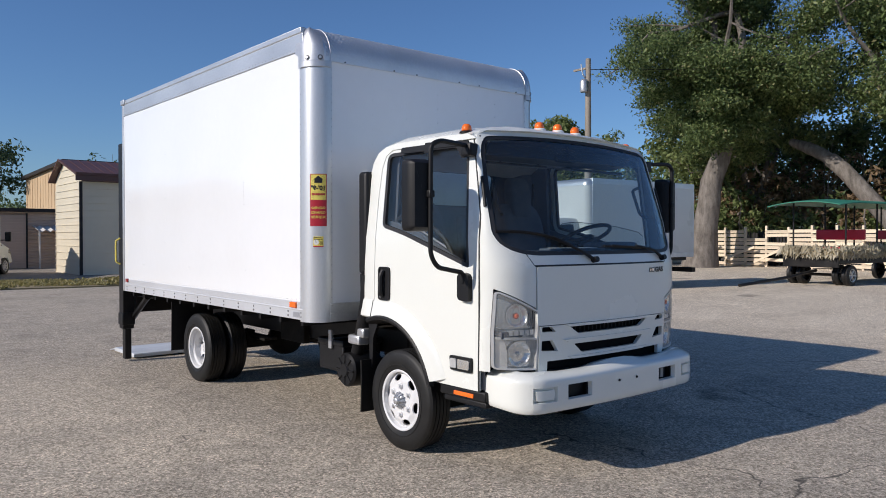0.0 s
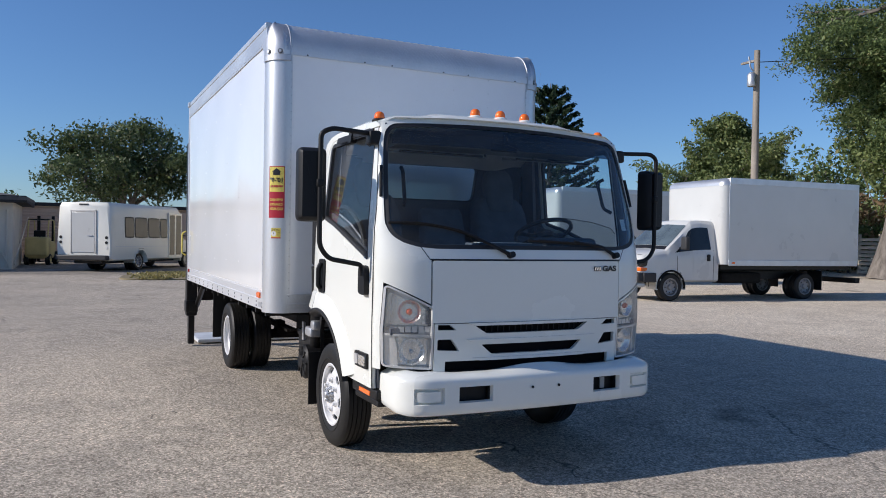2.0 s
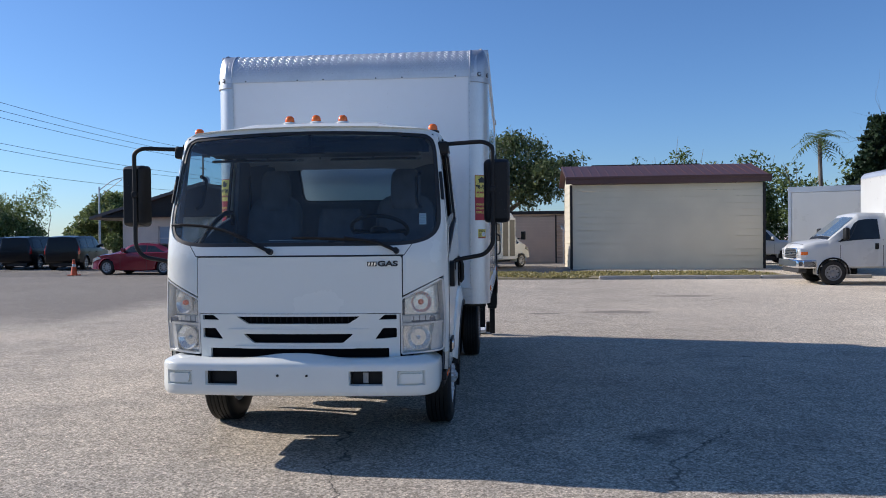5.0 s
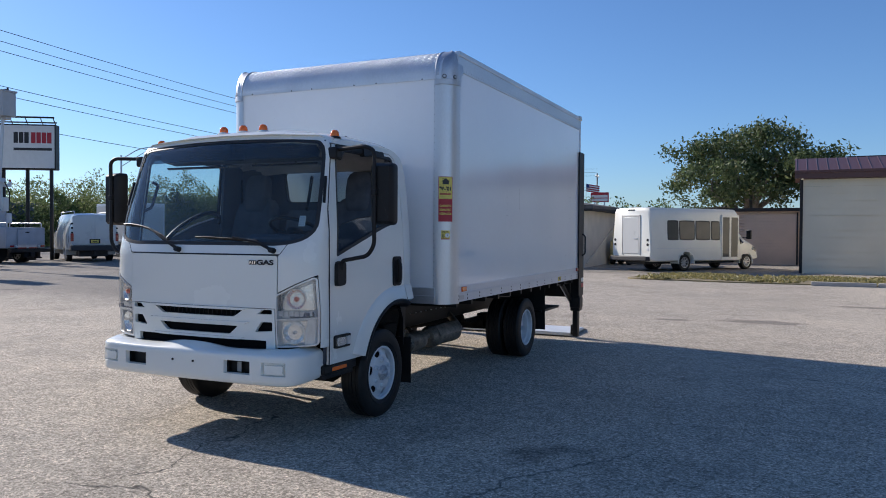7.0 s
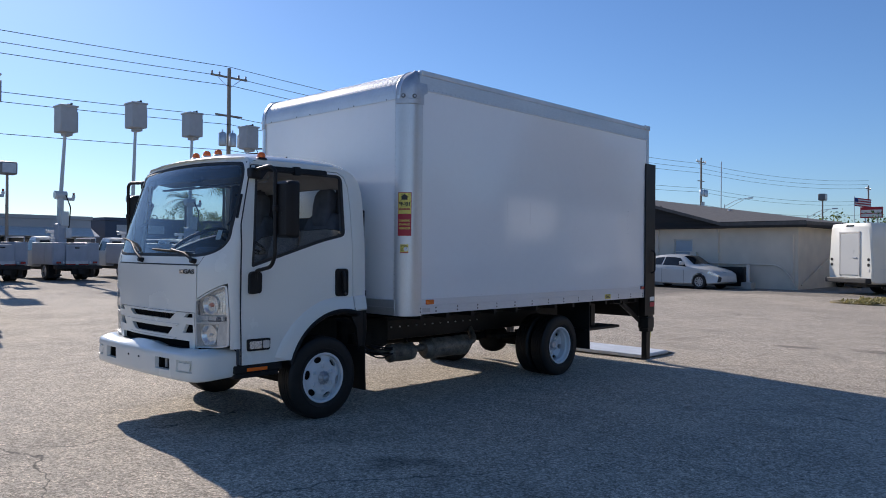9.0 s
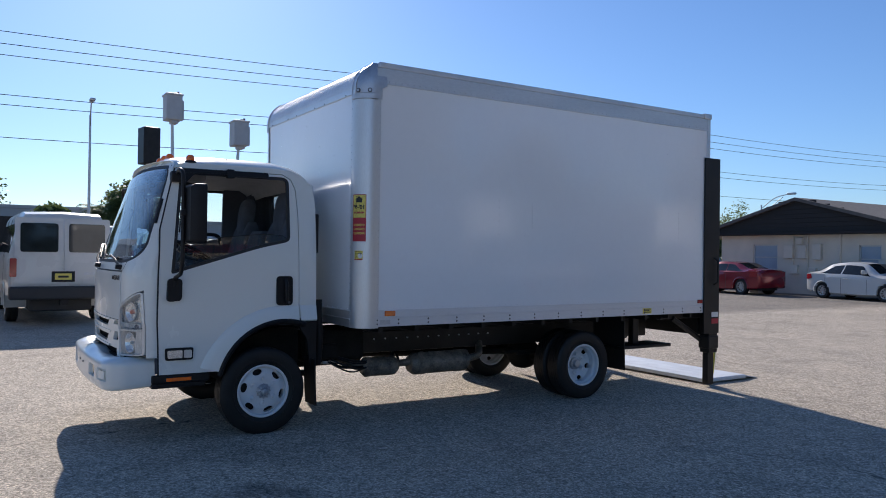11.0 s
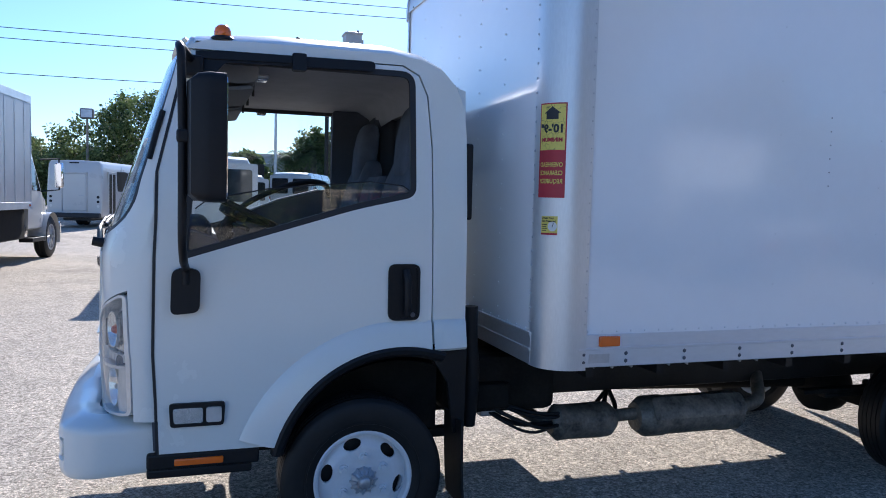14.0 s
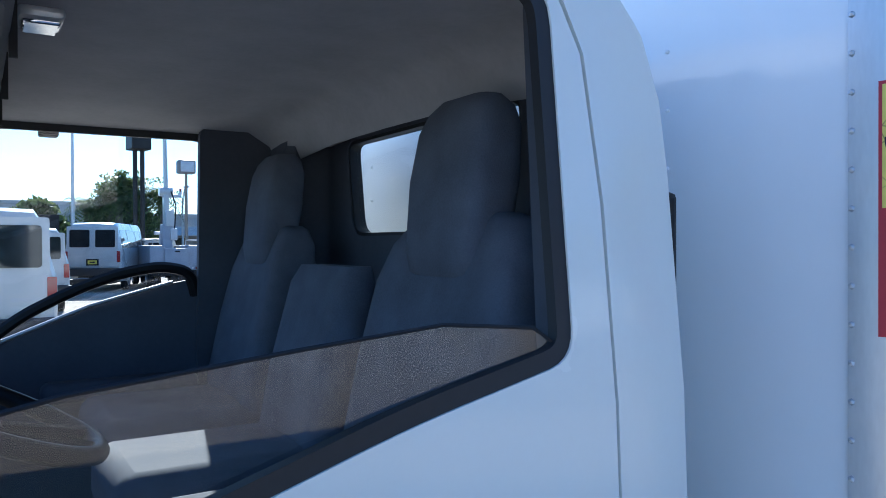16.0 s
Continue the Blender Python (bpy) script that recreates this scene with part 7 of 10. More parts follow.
CREAM = matter("pale_metal_siding", (0.7, 0.63, 0.48), 0.5, var=0.06, scale=0.8)
MAROON = matter("maroon_metal_roof", (0.1, 0.045, 0.04), 0.45, var=0.1, scale=0.8)
BROWNM = matter("brown_corrugated_steel", (0.58, 0.44, 0.34), 0.55, var=0.12, scale=0.7)
TANW = matter("tan_painted_wall", (0.55, 0.4, 0.24), 0.8, var=0.08, scale=0.8)
PALEW = matter("pale_painted_wood", (0.62, 0.6, 0.56), 0.7, var=0.1)
WINBLUE = matter("window_with_blind", (0.35, 0.42, 0.5), 0.15, var=0.1, scale=2)
PALLET = matter("weathered_pallet_wood", (0.7, 0.59, 0.44), 0.85, var=0.2, scale=3, fine=30, bump=0.004, bscale=25, stretch=(0.3, 1, 4), piece=0.22)


def storage_building():
    t = thing("storage_building", "tall cream metal storage building with maroon roof", "shed", kind="structure")
    x0, x1, y0, y1, hw, rid = 4.45, 13.1, 29.2, 33.3, 3.9, 5.0
    # horizontal lap siding: front and the two gable ends
    n = 13
    first = None
    for k in range(n):
        z0, z1 = k * hw / n, (k + 1) * hw / n
        b = sheet([(x0, z0 + 0.004), (x1, z0 + 0.004), (x1, z1), (x0, z1)], (), lambda u, v, d, z0=z0, z1=z1: Vector((u, y0 - 0.03 * (z1 - v) / (z1 - z0) + d, v)), (), (), 0.02)
        part("siding_board", b, CREAM, t)
    for xs in (x0, x1):
        g = [(y0, 0), (y1, 0), (y1, hw + 0.2), ((y0 + y1) / 2 + 0.6, rid - 0.12), (y0, hw)]
        part("gable_wall", sheet(g, (), lambda u, v, d, xs=xs: Vector((xs + (0.02 if xs == x0 else -0.02) + (d if xs == x0 else -d), u, v)), (), (), 0.05), CREAM, t)
        for k in range(16):
            z = k * 0.3
            ya, yb = y0, y1
            if z > hw - 0.2:
                q = (z - hw + 0.2) / (rid - hw + 0.1)
                ya, yb = y0 + q * ((y1 - y0) / 2 + 0.4), y1 - q * ((y1 - y0) / 2 - 0.7)
            if yb - ya < 0.3:
                continue
            part("siding_rib", block(xs - 0.012 if xs == x0 else xs - 0.008, xs + 0.008 if xs == x0 else xs + 0.012, ya, yb, z, z + 0.03, 0.004), CREAM, t)
        part("corner_trim", block(xs - 0.06, xs + 0.06, y0 - 0.05, y0 + 0.04, 0, hw, 0.01), DARKTRIM, t)
    part("back_wall", block(x0, x1, y1 - 0.05, y1, 0, hw - 0.25), CREAM, t)
    ym = (y0 + y1) / 2 + 0.6
    rf = bmesh.new()
    sheet([(x0 - 0.25, 0), (x1 + 0.25, 0), (x1 + 0.25, 1), (x0 - 0.25, 1)], (), lambda u, v, d: Vector((u, y0 - 0.25 + v * (ym - y0 + 0.25), hw + 0.3 + v * (rid - hw - 0.3) - d)), (), (), 0.06, rf)
    sheet([(x0 - 0.25, 0), (x1 + 0.25, 0), (x1 + 0.25, 1), (x0 - 0.25, 1)], (), lambda u, v, d: Vector((u, ym + v * (y1 - ym + 0.25), rid + v * (hw + 0.2 - rid) - d)), (), (), 0.06, rf)
    roof_ = part("roof", rf, MAROON, t, "maroon metal roof")
    for k in range(24):
        x = x0 - 0.2 + k * (x1 - x0 + 0.4) / 23
        a, b = Vector((x, y0 - 0.25, hw + 0.31)), Vector((x, ym, rid + 0.01))
        part("roof_rib", rod(bmesh.new(), a, b, 0.018, n=5), MAROON, roof_)
    part("fascia", bx(block(x0 - 0.26, x1 + 0.26, y0 - 0.3, y0 - 0.22, hw + 0.02, hw + 0.32, 0.01), x0 - 0.26, x1 + 0.26, y0 - 0.34, y0 - 0.2, hw + 0.24, hw + 0.36, 0.02), MAROON, t, "maroon gutter board")
    return t


storage_building()


def corrugated_wall():
    t = thing("corrugated_building", "long low brown corrugated steel building", "building", kind="structure")
    x0, x1, y, h = -7.0, 6.5, 38.6, 2.86
    zs = []
    n = 18
    for k in range(n):
        z = k * h / n
        zs += [z, z + h / n * 0.35, z + h / n * 0.5, z + h / n * 0.85]
    part("wall", grid([x0, x1], zs + [h], lambda x, z: Vector((x, y - (0.035 if (z % (h / n)) / (h / n) < 0.4 else 0.0), z))), BROWNM, t, "horizontal corrugated steel", 20)
    part("side_wall", block(x1 - 0.05, x1, y, y + 6, 0, h), BROWNM, t)
    part("roof_edge", block(x0 - 0.1, x1 + 0.1, y - 0.25, y + 6, h, h + 0.18, 0.02), DARKTRIM, t)
    for x in (-1.0, 3.0):
        d = part("roll_door", block(x - 1.3, x + 1.3, y - 0.06, y - 0.04, 0, 2.7), BROWNM, t)
        for k in range(16):
            part("door_slat", block(x - 1.28, x + 1.28, y - 0.075, y - 0.058, 0.02 + k * 0.167, 0.15 + k * 0.167, 0.006), BROWNM, d)
        part("door_post", block(x + 1.3, x + 1.38, y - 0.09, y, 0, 2.8), DARKTRIM, t)
    part("wall_sign", block(-1.6, -1.35, y - 0.1, y - 0.08, 1.2, 1.75, 0.01), STEEL, t)
    part("awning", sheet([(4.6, 0), (6.3, 0), (6.3, 1), (4.6, 1)], (), lambda u, v, d: Vector((u, y - 1.2 + v * 1.2, 1.9 + 0.25 * v + 0.05 * math.sin(u * 18) - d)), steps(4.6, 6.3, 24), (), 0.02), PALEW, t)
    for x in (4.7, 6.2):
        part("awning_post", block(x - 0.04, x + 0.04, y - 1.18, y - 1.1, 0, 1.95, 0.01), PALEW, t)
    return t


corrugated_wall()


def tan_building():
    t = thing("tan_building", "tall tan building behind the corrugated wall", "building", kind="structure")
    part("wall", sheet([(0, 0), (10, 0), (10, 5.4), (0, 5.75)], (), lambda u, v, d: Vector((7.05 + d, 42.0 + u, v)), (), (), 0.2), TANW, t)
    part("front_wall", sheet([(0, 0), (6, 0), (6, 5.75), (0, 5.75)], (), lambda u, v, d: Vector((7.25 + u, 42.0 + d, v)), (), (), 0.2), TANW, t)
    part("roof", sheet([(-0.25, -0.3), (6.3, -0.3), (6.3, 10.3), (-0.25, 10.3)], (), lambda u, v, d: Vector((7.05 + u, 42.0 + v, 5.95 - 0.035 * v - d)), (), (), 0.2), DARKTRIM, t)
    for k in range(14):
        part("siding_seam", block(7.03, 7.052, 42.4 + k * 0.7, 42.43 + k * 0.7, 0, 5.38), TANW, t)


tan_building()


def office():
    """Stucco office with a dark front gable and a low hip roof."""
    t = thing("office_building", "beige stucco office with dark gable and grey shingle roof", "building", kind="structure")
    x0, x1, y0, y1, h = -17.4, -4.8, 29.7, 36.5, 2.72
    win = [(-15.6, 1.05), (-14.3, 1.05), (-14.3, 2.25), (-15.6, 2.25)]
    win2 = [(-10.5, 1.02), (-9.55, 1.02), (-9.55, 2.2), (-10.5, 2.2)]
    part("front_wall", sheet([(x0, 0), (x1, 0), (x1, h), (x0, h)], [win, win2], lambda u, v, d: Vector((u, y0 + d, v)), (), (), 0.2), STUCCO, t)
    part("side_wall", block(x1 - 0.2, x1, y0 + 0.2, y1, 0, h), STUCCO, t)
    part("side_wall", block(x0, x0 + 0.2, y0 + 0.2, y1, 0, h), STUCCO, t)
    for w in (win, win2):
        wn_ = part("window", block(w[0][0], w[1][0], y0 + 0.08, y0 + 0.12, w[0][1], w[2][1]), WINBLUE, t, "window with closed pale blind")
        fr = bmesh.new()
        for (a, b, c, d) in ((w[0][0], w[1][0], w[0][1], w[0][1] + 0.06), (w[0][0], w[1][0], w[2][1] - 0.06, w[2][1]), (w[0][0], w[0][0] + 0.06, w[0][1], w[2][1]), (w[1][0] - 0.06, w[1][0], w[0][1], w[2][1]), (w[0][0], w[1][0], (w[0][1] + w[2][1]) / 2 - 0.02, (w[0][1] + w[2][1]) / 2 + 0.02)):
            bx(fr, a, b, y0 + 0.04, y0 + 0.09, c, d)
        part("window_frame", fr, PALEW, wn_)
        for k in range(9):
            part("blind_slat", block(w[0][0] + 0.07, w[1][0] - 0.07, y0 + 0.07, y0 + 0.078, w[0][1] + 0.1 + k * 0.12, w[0][1] + 0.19 + k * 0.12), WINBLUE, wn_)
        part("window_sill", block(w[0][0] - 0.08, w[1][0] + 0.08, y0 - 0.06, y0 + 0.1, w[0][1] - 0.07, w[0][1], 0.01), STUCCO, wn_)
    # dark gable front
    px, pz = -13.2, 4.35
    part("gable", sheet([(-18.4, h - 0.05), (-7.9, h - 0.05), (-7.9, h + 0.13), (px, pz - 0.06)], (), lambda u, v, d: Vector((u, y0 - 0.25 + d, v)), (), (), 0.15), DARKTRIM, t, "dark boarded gable")
    for k in range(7):
        z = h + 0.1 + k * 0.2
        q = (z - h) / (pz - h)
        part("gable_board", block(-18.2 + q * 5.0 + 0.1, -8.1 - q * 5.1 - 0.1, y0 - 0.27, y0 - 0.248, z, z + 0.185, 0.004), DARKTRIM, t)
    part("eave_board", block(-8.0, x1 + 0.5, y0 - 0.6, y0 - 0.5, h - 0.02, h + 0.24, 0.01), DARKTRIM, t)
    part("eave_board", block(x1 + 0.4, x1 + 0.52, y0 - 0.6, y1, h - 0.02, h + 0.22, 0.01), DARKTRIM, t)
    part("soffit", block(x0 - 0.8, x1 + 0.45, y0 - 0.5, y0 + 0.1, h - 0.03, h), DARKTRIM, t)
    part("ceiling_slab", block(x0 - 0.8, x1 + 0.42, y0 - 0.48, y1, h + 0.002, h + 0.07), DARKTRIM, t)
    rf = bmesh.new()
    A, B, C, D, F_, G_ = (Vector(p) for p in ((px, y0 - 0.45, pz), (px, y1, pz), (-7.9, y0 - 0.62, h + 0.2), (x1 + 0.55, y0 - 0.62, h + 0.2), (x1 + 0.55, y1, h + 0.3), (-18.9, y0 - 0.45, h + 0.0)))
    v = [rf.verts.new(p) for p in (A, B, C, D, F_, G_, Vector((-18.9, y1, h)))]
    for f in ((0, 2, 1), (2, 3, 1), (3, 4, 1), (0, 1, 6, 5)):
        rf.faces.new([v[k] for k in f])
    bmesh.ops.recalc_face_normals(rf, faces=rf.faces)
    bmesh.ops.solidify(rf, geom=rf.faces[:], thickness=0.14)
    part("roof", rf, SHINGLE, t, "grey shingle roof", 20)
    part("roof_vent", rod(bmesh.new(), (-9.2, 33, 3.2), (-9.2, 33, 3.75), 0.08), STEEL, t)
    part("aerial", rod(bmesh.new(), (-10.5, 35, 3.3), (-10.5, 35, 6.4), 0.025), STEEL, t)
    # conduits, meters and pipes on the front
    for x, z0, z1 in ((-11.3, 0.3, 2.7), (-8.3, 0.2, 2.7), (-12.8, 0.3, 2.6), (-13.5, 0.9, 2.6), (-5.0, 0.1, 2.4)):
        part("conduit", rod(bmesh.new(), (x, y0 - 0.05, z0), (x, y0 - 0.05, z1), 0.045), STUCCO, t)
    for x, z, w, hh in ((-13.9, 1.6, 0.45, 0.6), (-13.2, 1.6, 0.4, 0.6), (-12.5, 1.55, 0.4, 0.7), (-13.6, 0.9, 0.4, 0.4), (-12.7, 0.85, 0.35, 0.35), (-9.6, 0.7, 0.3, 0.9), (-13.3, 2.25, 0.3, 0.3)):
        part("meter_box", block(x, x + w, y0 - 0.18, y0, z, z + hh, 0.02), STUCCO, t)
    part("pipe_run", pipe(bmesh.new(), bend([(-9.2, y0 - 0.1, 1.1), (-5.6, y0 - 0.1, 1.05), (-5.1, y0 - 0.1, 0.6), (-4.9, y0 - 0.1, 0.1)], 0.3), 0.035), STUCCO, t)
    part("diagonal_strut", rod(bmesh.new(), (x1 + 0.05, y0 + 0.3, 0.2), (x1 + 0.3, y1 - 1, 2.2), 0.03), STUCCO, t)
    return t


office()
for x, y in ((-6.5, 28.6), (-14.6, 28.6)):
    bo = thing("bollard", "short pale concrete-footed pipe bollard by the office wall", "bollard", pose(x, y, 0), "bollards by the office")
    part("post", rod(bmesh.new(), (0, 0, 0), (0, 0, 1.05), 0.07, n=14), PALEW if x > -10 else BLACKP, bo)
    part("footing", block(-0.22, 0.22, -0.22, 0.22, 0, 0.3, 0.03), CONC, bo)
acu = thing("utility_cabinet", "dark metal utility cabinet against the office wall", "cabinet", pose(-7.4, 29.2, 0))
part("body", block(-0.6, 0.6, -0.3, 0.3, 0.1, 0.95, 0.02), BLACKP, acu)
for k in range(6):
    part("louvre", block(-0.55, 0.55, -0.32, -0.3, 0.2 + k * 0.12, 0.28 + k * 0.12), BLACKP, acu)
part("plinth", block(-0.65, 0.65, -0.35, 0.35, 0, 0.1), CONC, acu)


# the pallet fence
def pallet_fence():
    t = thing("pallet_fence", "weathered fence of horizontal pallet boards", "fence")
    rng = np.random.default_rng(7)
    a, b = Vector((35.6, 21.5, 0)), Vector((33.4, 5.0, 0))
    d = (b - a).normalized()
    nrm = Vector((d.y, -d.x, 0))
    L_ = (b - a).length
    ang = math.atan2(d.y, d.x)
    bays = 13
    bd_ = None
    for k in range(bays + 1):
        p = a + d * (L_ * k / bays)
        post = part("post", block(-0.06, 0.06, -0.06, 0.06, 0, 2.1 + 0.1 * rng.random(), 0.01), PALLET, t)
        post.location, post.rotation_euler = p, (0, 0, ang)
    for k in range(bays):
        p = a + d * (L_ * (k + 0.5) / bays)
        for j in range(9):
            if rng.random() < 0.07:
                continue
            if bd_ is None:
                bd_ = part("board", block(-0.66, 0.66, -0.012, 0.012, -0.08, 0.08, 0.004, 1), PALLET, t)
                ob = bd_
            else:
                ob = alike("board", bd_, t, 0, 0, 0)
            ob.location = p + nrm * (0.075 + 0.01 * rng.random()) + Vector((0, 0, 0.16 + j * 0.215 + rng.normal() * 0.012))
            ob.rotation_euler = (0, rng.normal() * 0.012, ang)
    for (q, lean_) in ((0.16, 0.9), (0.3, 0.55), (0.42, 0.7)):
        p = a + d * (L_ * q) + nrm * 0.5
        ob = part("loose_plank", block(-1.1, 1.1, -0.03, 0.03, -0.06, 0.06, 0.004), PALLET, t)
        ob.location, ob.rotation_euler = p + Vector((0, 0, 0.7)), (0, -lean_ * 0.6, ang)
    # taller picket fence behind
    for k in range(90):
        p = a + d * (L_ * k / 89) - nrm * 1.6
        if k == 0:
            first = part("picket", block(-0.07, 0.07, -0.01, 0.01, 0, 1.9, 0.004, 1), DARKTRIM, t)
            first.location, first.rotation_euler = p, (0, 0, ang)
        else:
            alike("picket", first, t, p.x, p.y, 0.04 * rng.normal(), (0, 0, ang))
    return t


pallet_fence()
shd = thing("garden_shed", "dark grey garden shed behind the fence", "shed", pose(40.5, 16.8, 0, rz=10))
part("walls", block(-1.5, 1.5, -2.2, 2.2, 0, 2.1), DARKTRIM, shd)
part("roof", sheet([(-2.4, 2.05), (0, 3.15), (2.4, 2.05), (2.4, 1.95), (0, 3.05), (-2.4, 1.95)][::1], (), lambda u, v, d: Vector((-1.8 + d, u, v)), (0,), (), 3.6), SHINGLE, shd)

# far stores across the street
STOREW = matter("pale_store_wall", (0.5, 0.47, 0.44), 0.8, var=0.1, scale=0.5)
STOREB = matter("slate_store_wall", (0.1, 0.12, 0.16), 0.7, var=0.1, scale=0.5)


def store(label, x, y0, y1, h, mat, awn):
    t = thing("store", label, "building", kind="structure")
    part("wall", block(x - 8, x, y0, y1, 0, h, 0.05), mat, t)
    part("parapet", block(x - 8.1, x + 0.1, y0 - 0.1, y1 + 0.1, h, h + 0.3, 0.03), mat, t)
    n = int((y1 - y0) / 3.2)
    for k in range(n):
        ya = y0 + 0.5 + k * (y1 - y0 - 0.6) / n
        w = part("window", block(x + 0.01, x + 0.05, ya, ya + 2.2, 0.4, 2.3, 0.01), DARKGLASS, t)
        part("window_frame", block(x, x + 0.03, ya - 0.08, ya + 2.28, 0.32, 2.38, 0.01), PALEW, w)
    if awn:
        part("awning", sheet([(y0, 0), (y1, 0), (y1, 1), (y0, 1)], (), lambda u, v, d: Vector((x + 1.8 * v, u, 3.2 - 0.7 * v - d)), (), (), 0.06), PALEW, t)
    part("sign_board", block(x + 0.06, x + 0.12, y0 + 1, y0 + 5.5, h - 1.1, h - 0.35, 0.01), PALEW, t)
    return t


store("slate-blue single-storey store with pale sign board", -62, 24, 44, 4.0, STOREB, False)
store("pale single-storey store with a sloping awning", -60, 4, 22, 3.9, STOREW, True)
store("pale flat-roofed store behind the vans", -66, -10, 7.2, 5.0, STOREW, False)


# ---- poles, wires and signs ----
GREYPOLE = matter("grey_lamp_housing", (0.2, 0.2, 0.2), 0.5, 0.3, var=0.1)
def utility_pole(x, y, h, label, gear=True, turn=0.0):
    t = thing("utility_pole", label, "utility pole", pose(x, y, 0, rz=turn), "utility poles")
    part("mast", rod(bmesh.new(), (0, 0, -0.1), (0, 0, h), 0.2, 0.13, 12), POLEWOOD, t)
    if gear:
        part("cross_arm", block(-0.06, 0.06, -1.5, 1.5, h - 0.75, h - 0.62, 0.01), POLEWOOD, t)
        for q in (-1.4, -0.8, 0.8, 1.4):
            part("insulator", lathe(bmesh.new(), [(0.0, 0.26), (0.05, 0.24), (0.09, 0.14), (0.05, 0.12), (0.09, 0.04), (0.04, 0)], Matrix.Translation((0, q, h - 0.62)), 10), STEEL, t)
        part("lower_arm", block(-0.06, 0.06, -1.1, 1.1, h - 3.6, h - 3.48, 0.01), POLEWOOD, t)
        for a, q in enumerate((-0.55, 0.0, 0.55)):
            part("transformer", lathe(bmesh.new(), [(0, 0), (0.26, 0.02), (0.28, 0.1), (0.28, 0.9), (0.2, 1.0), (0.06, 1.02), (0.06, 1.2), (0, 1.2)], Matrix.Translation((0.45 if a != 1 else 0.55, q * 1.4, h - 5.9)), 16), STEEL, t)
        part("service_box", block(0.15, 0.5, -0.25, 0.25, h - 7.4, h - 6.7, 0.03), STEEL, t)
        for s in (-1, 1):
            part("brace", rod(bmesh.new(), (0, 0, h - 1.5), (0, s * 1.0, h - 0.72), 0.02, n=6), STEEL, t)
    return t


PX = -44.0
utility_pole(PX, 25.6, 15.0, "tall weathered utility pole with transformers beside the street")
utility_pole(PX - 0.5, 106.0, 16.0, "far utility pole with transformers along the street")
utility_pole(-32.9, 150.0, 14.2, "far utility pole with cross arms along the street")
utility_pole(PX + 0.5, -50.0, 15.0, "utility pole with cross arms along the street")
up_ = utility_pole(25.4, 19.6, 10.4, "plain weathered utility pole among the trees", False)
part("short_arm", block(-0.05, 0.05, -0.1, 0.9, 9.9, 10.0, 0.01), POLEWOOD, up_)
part("bracket", pipe(bmesh.new(), bend([(0, 0, 9.3), (-0.3, 0.1, 9.6), (-0.35, 0.15, 10.1)], 0.1), 0.04, 6), STEEL, up_)
part("small_transformer", lathe(bmesh.new(), [(0, 0), (0.18, 0.02), (0.2, 0.1), (0.2, 0.55), (0.12, 0.65), (0, 0.68)], Matrix.Translation((-0.32, 0, 8.7)), 14), STEEL, up_)
part("service_wire", pipe(bmesh.new(), [(0, 0.8, 10.0), (6, -8, 9.4), (14, -20, 9.6)], 0.02, 5), BLACK, up_)
part_w = thing("power_lines", "thin dark overhead power lines strung between poles", "power lines")
for dx, z in ((0.0, 15.1), (-0.1, 14.4), (0.1, 13.7), (0.0, 11.4), (0.1, 10.8), (0.0, 8.9)):
    for (ya, xa), (yb, xb) in (((-50.0, PX + 0.5), (25.6, PX)), ((25.6, PX), (106.0, PX - 0.5)), ((106.0, PX - 0.5), (150.0, -32.9))):
        pts = []
        for q in steps(0, 1, 24):
            pts.append((xa + (xb - xa) * q + dx, ya + (yb - ya) * q, z - 4 * 0.9 * q * (1 - q)))
        part("line", pipe(bmesh.new(), pts, 0.022, 5), BLACK, part_w)


def street_lamp(x, y, h, label, arm=2.2, turn=0.0, flood=False):
    t = thing("street_lamp", label, "street lamp", pose(x, y, 0, rz=turn), "lamp posts")
    part("mast", rod(bmesh.new(), (0, 0, -0.05), (0, 0, h), 0.1, 0.06, 10), STEEL if not flood else POLEWOOD, t)
    if flood:
        hd = part("flood_head", block(-0.3, 0.3, -0.38, 0.38, h, h + 0.62, 0.08), GREYPOLE, t)
        part("lens", block(0.3, 0.315, -0.3, 0.3, h + 0.08, h + 0.54, 0.01), STEEL, hd)
    else:
        part("arm", pipe(bmesh.new(), bend([(0, 0, h - 0.3), (arm * 0.5, 0, h + 0.55), (arm, 0, h + 0.75)], 0.5), 0.035, 8), STEEL, t)
        part("lower_arm", pipe(bmesh.new(), [(0, 0, h - 0.8), (arm * 0.8, 0, h + 0.55)], 0.025, 6), GREYPOLE, t)
        part("lamp_head", bx(bmesh.new(), arm - 0.1, arm + 0.6, -0.15, 0.15, h + 0.68, h + 0.84, 0.06, 3), STEEL, t)
    return t


street_lamp(-39.0, 33.5, 7.0, "grey street lamp with a bracket arm behind the sign", 2.4, 60)
street_lamp(-31.0, 52.0, 5.9, "grey street lamp with a long arm beyond the office", 2.4, 0)
street_lamp(-42.0, 3.8, 9.6, "tall thin lamp post beside the street", 0.5, 0)
street_lamp(-46.0, -6.9, 5.9, "pole with a floodlight head by the buses", flood=True)
street_lamp(-16.2, 70.0, 6.45, "pole with a floodlight head behind the office", flood=True)
street_lamp(-33.5, 7.6, 5.0, "dark pole with a floodlight beside the boom trucks", flood=True)
street_lamp(-38.3, 100.0, 8.4, "grey street lamp far along the street", 3.4, 0)
street_lamp(-27.2, 100.0, 6.6, "grey street lamp far along the street", 3.0, 0)
street_lamp(-56.0, 12.5, 5.2, "slim street lamp across the street", 1.0, 0)


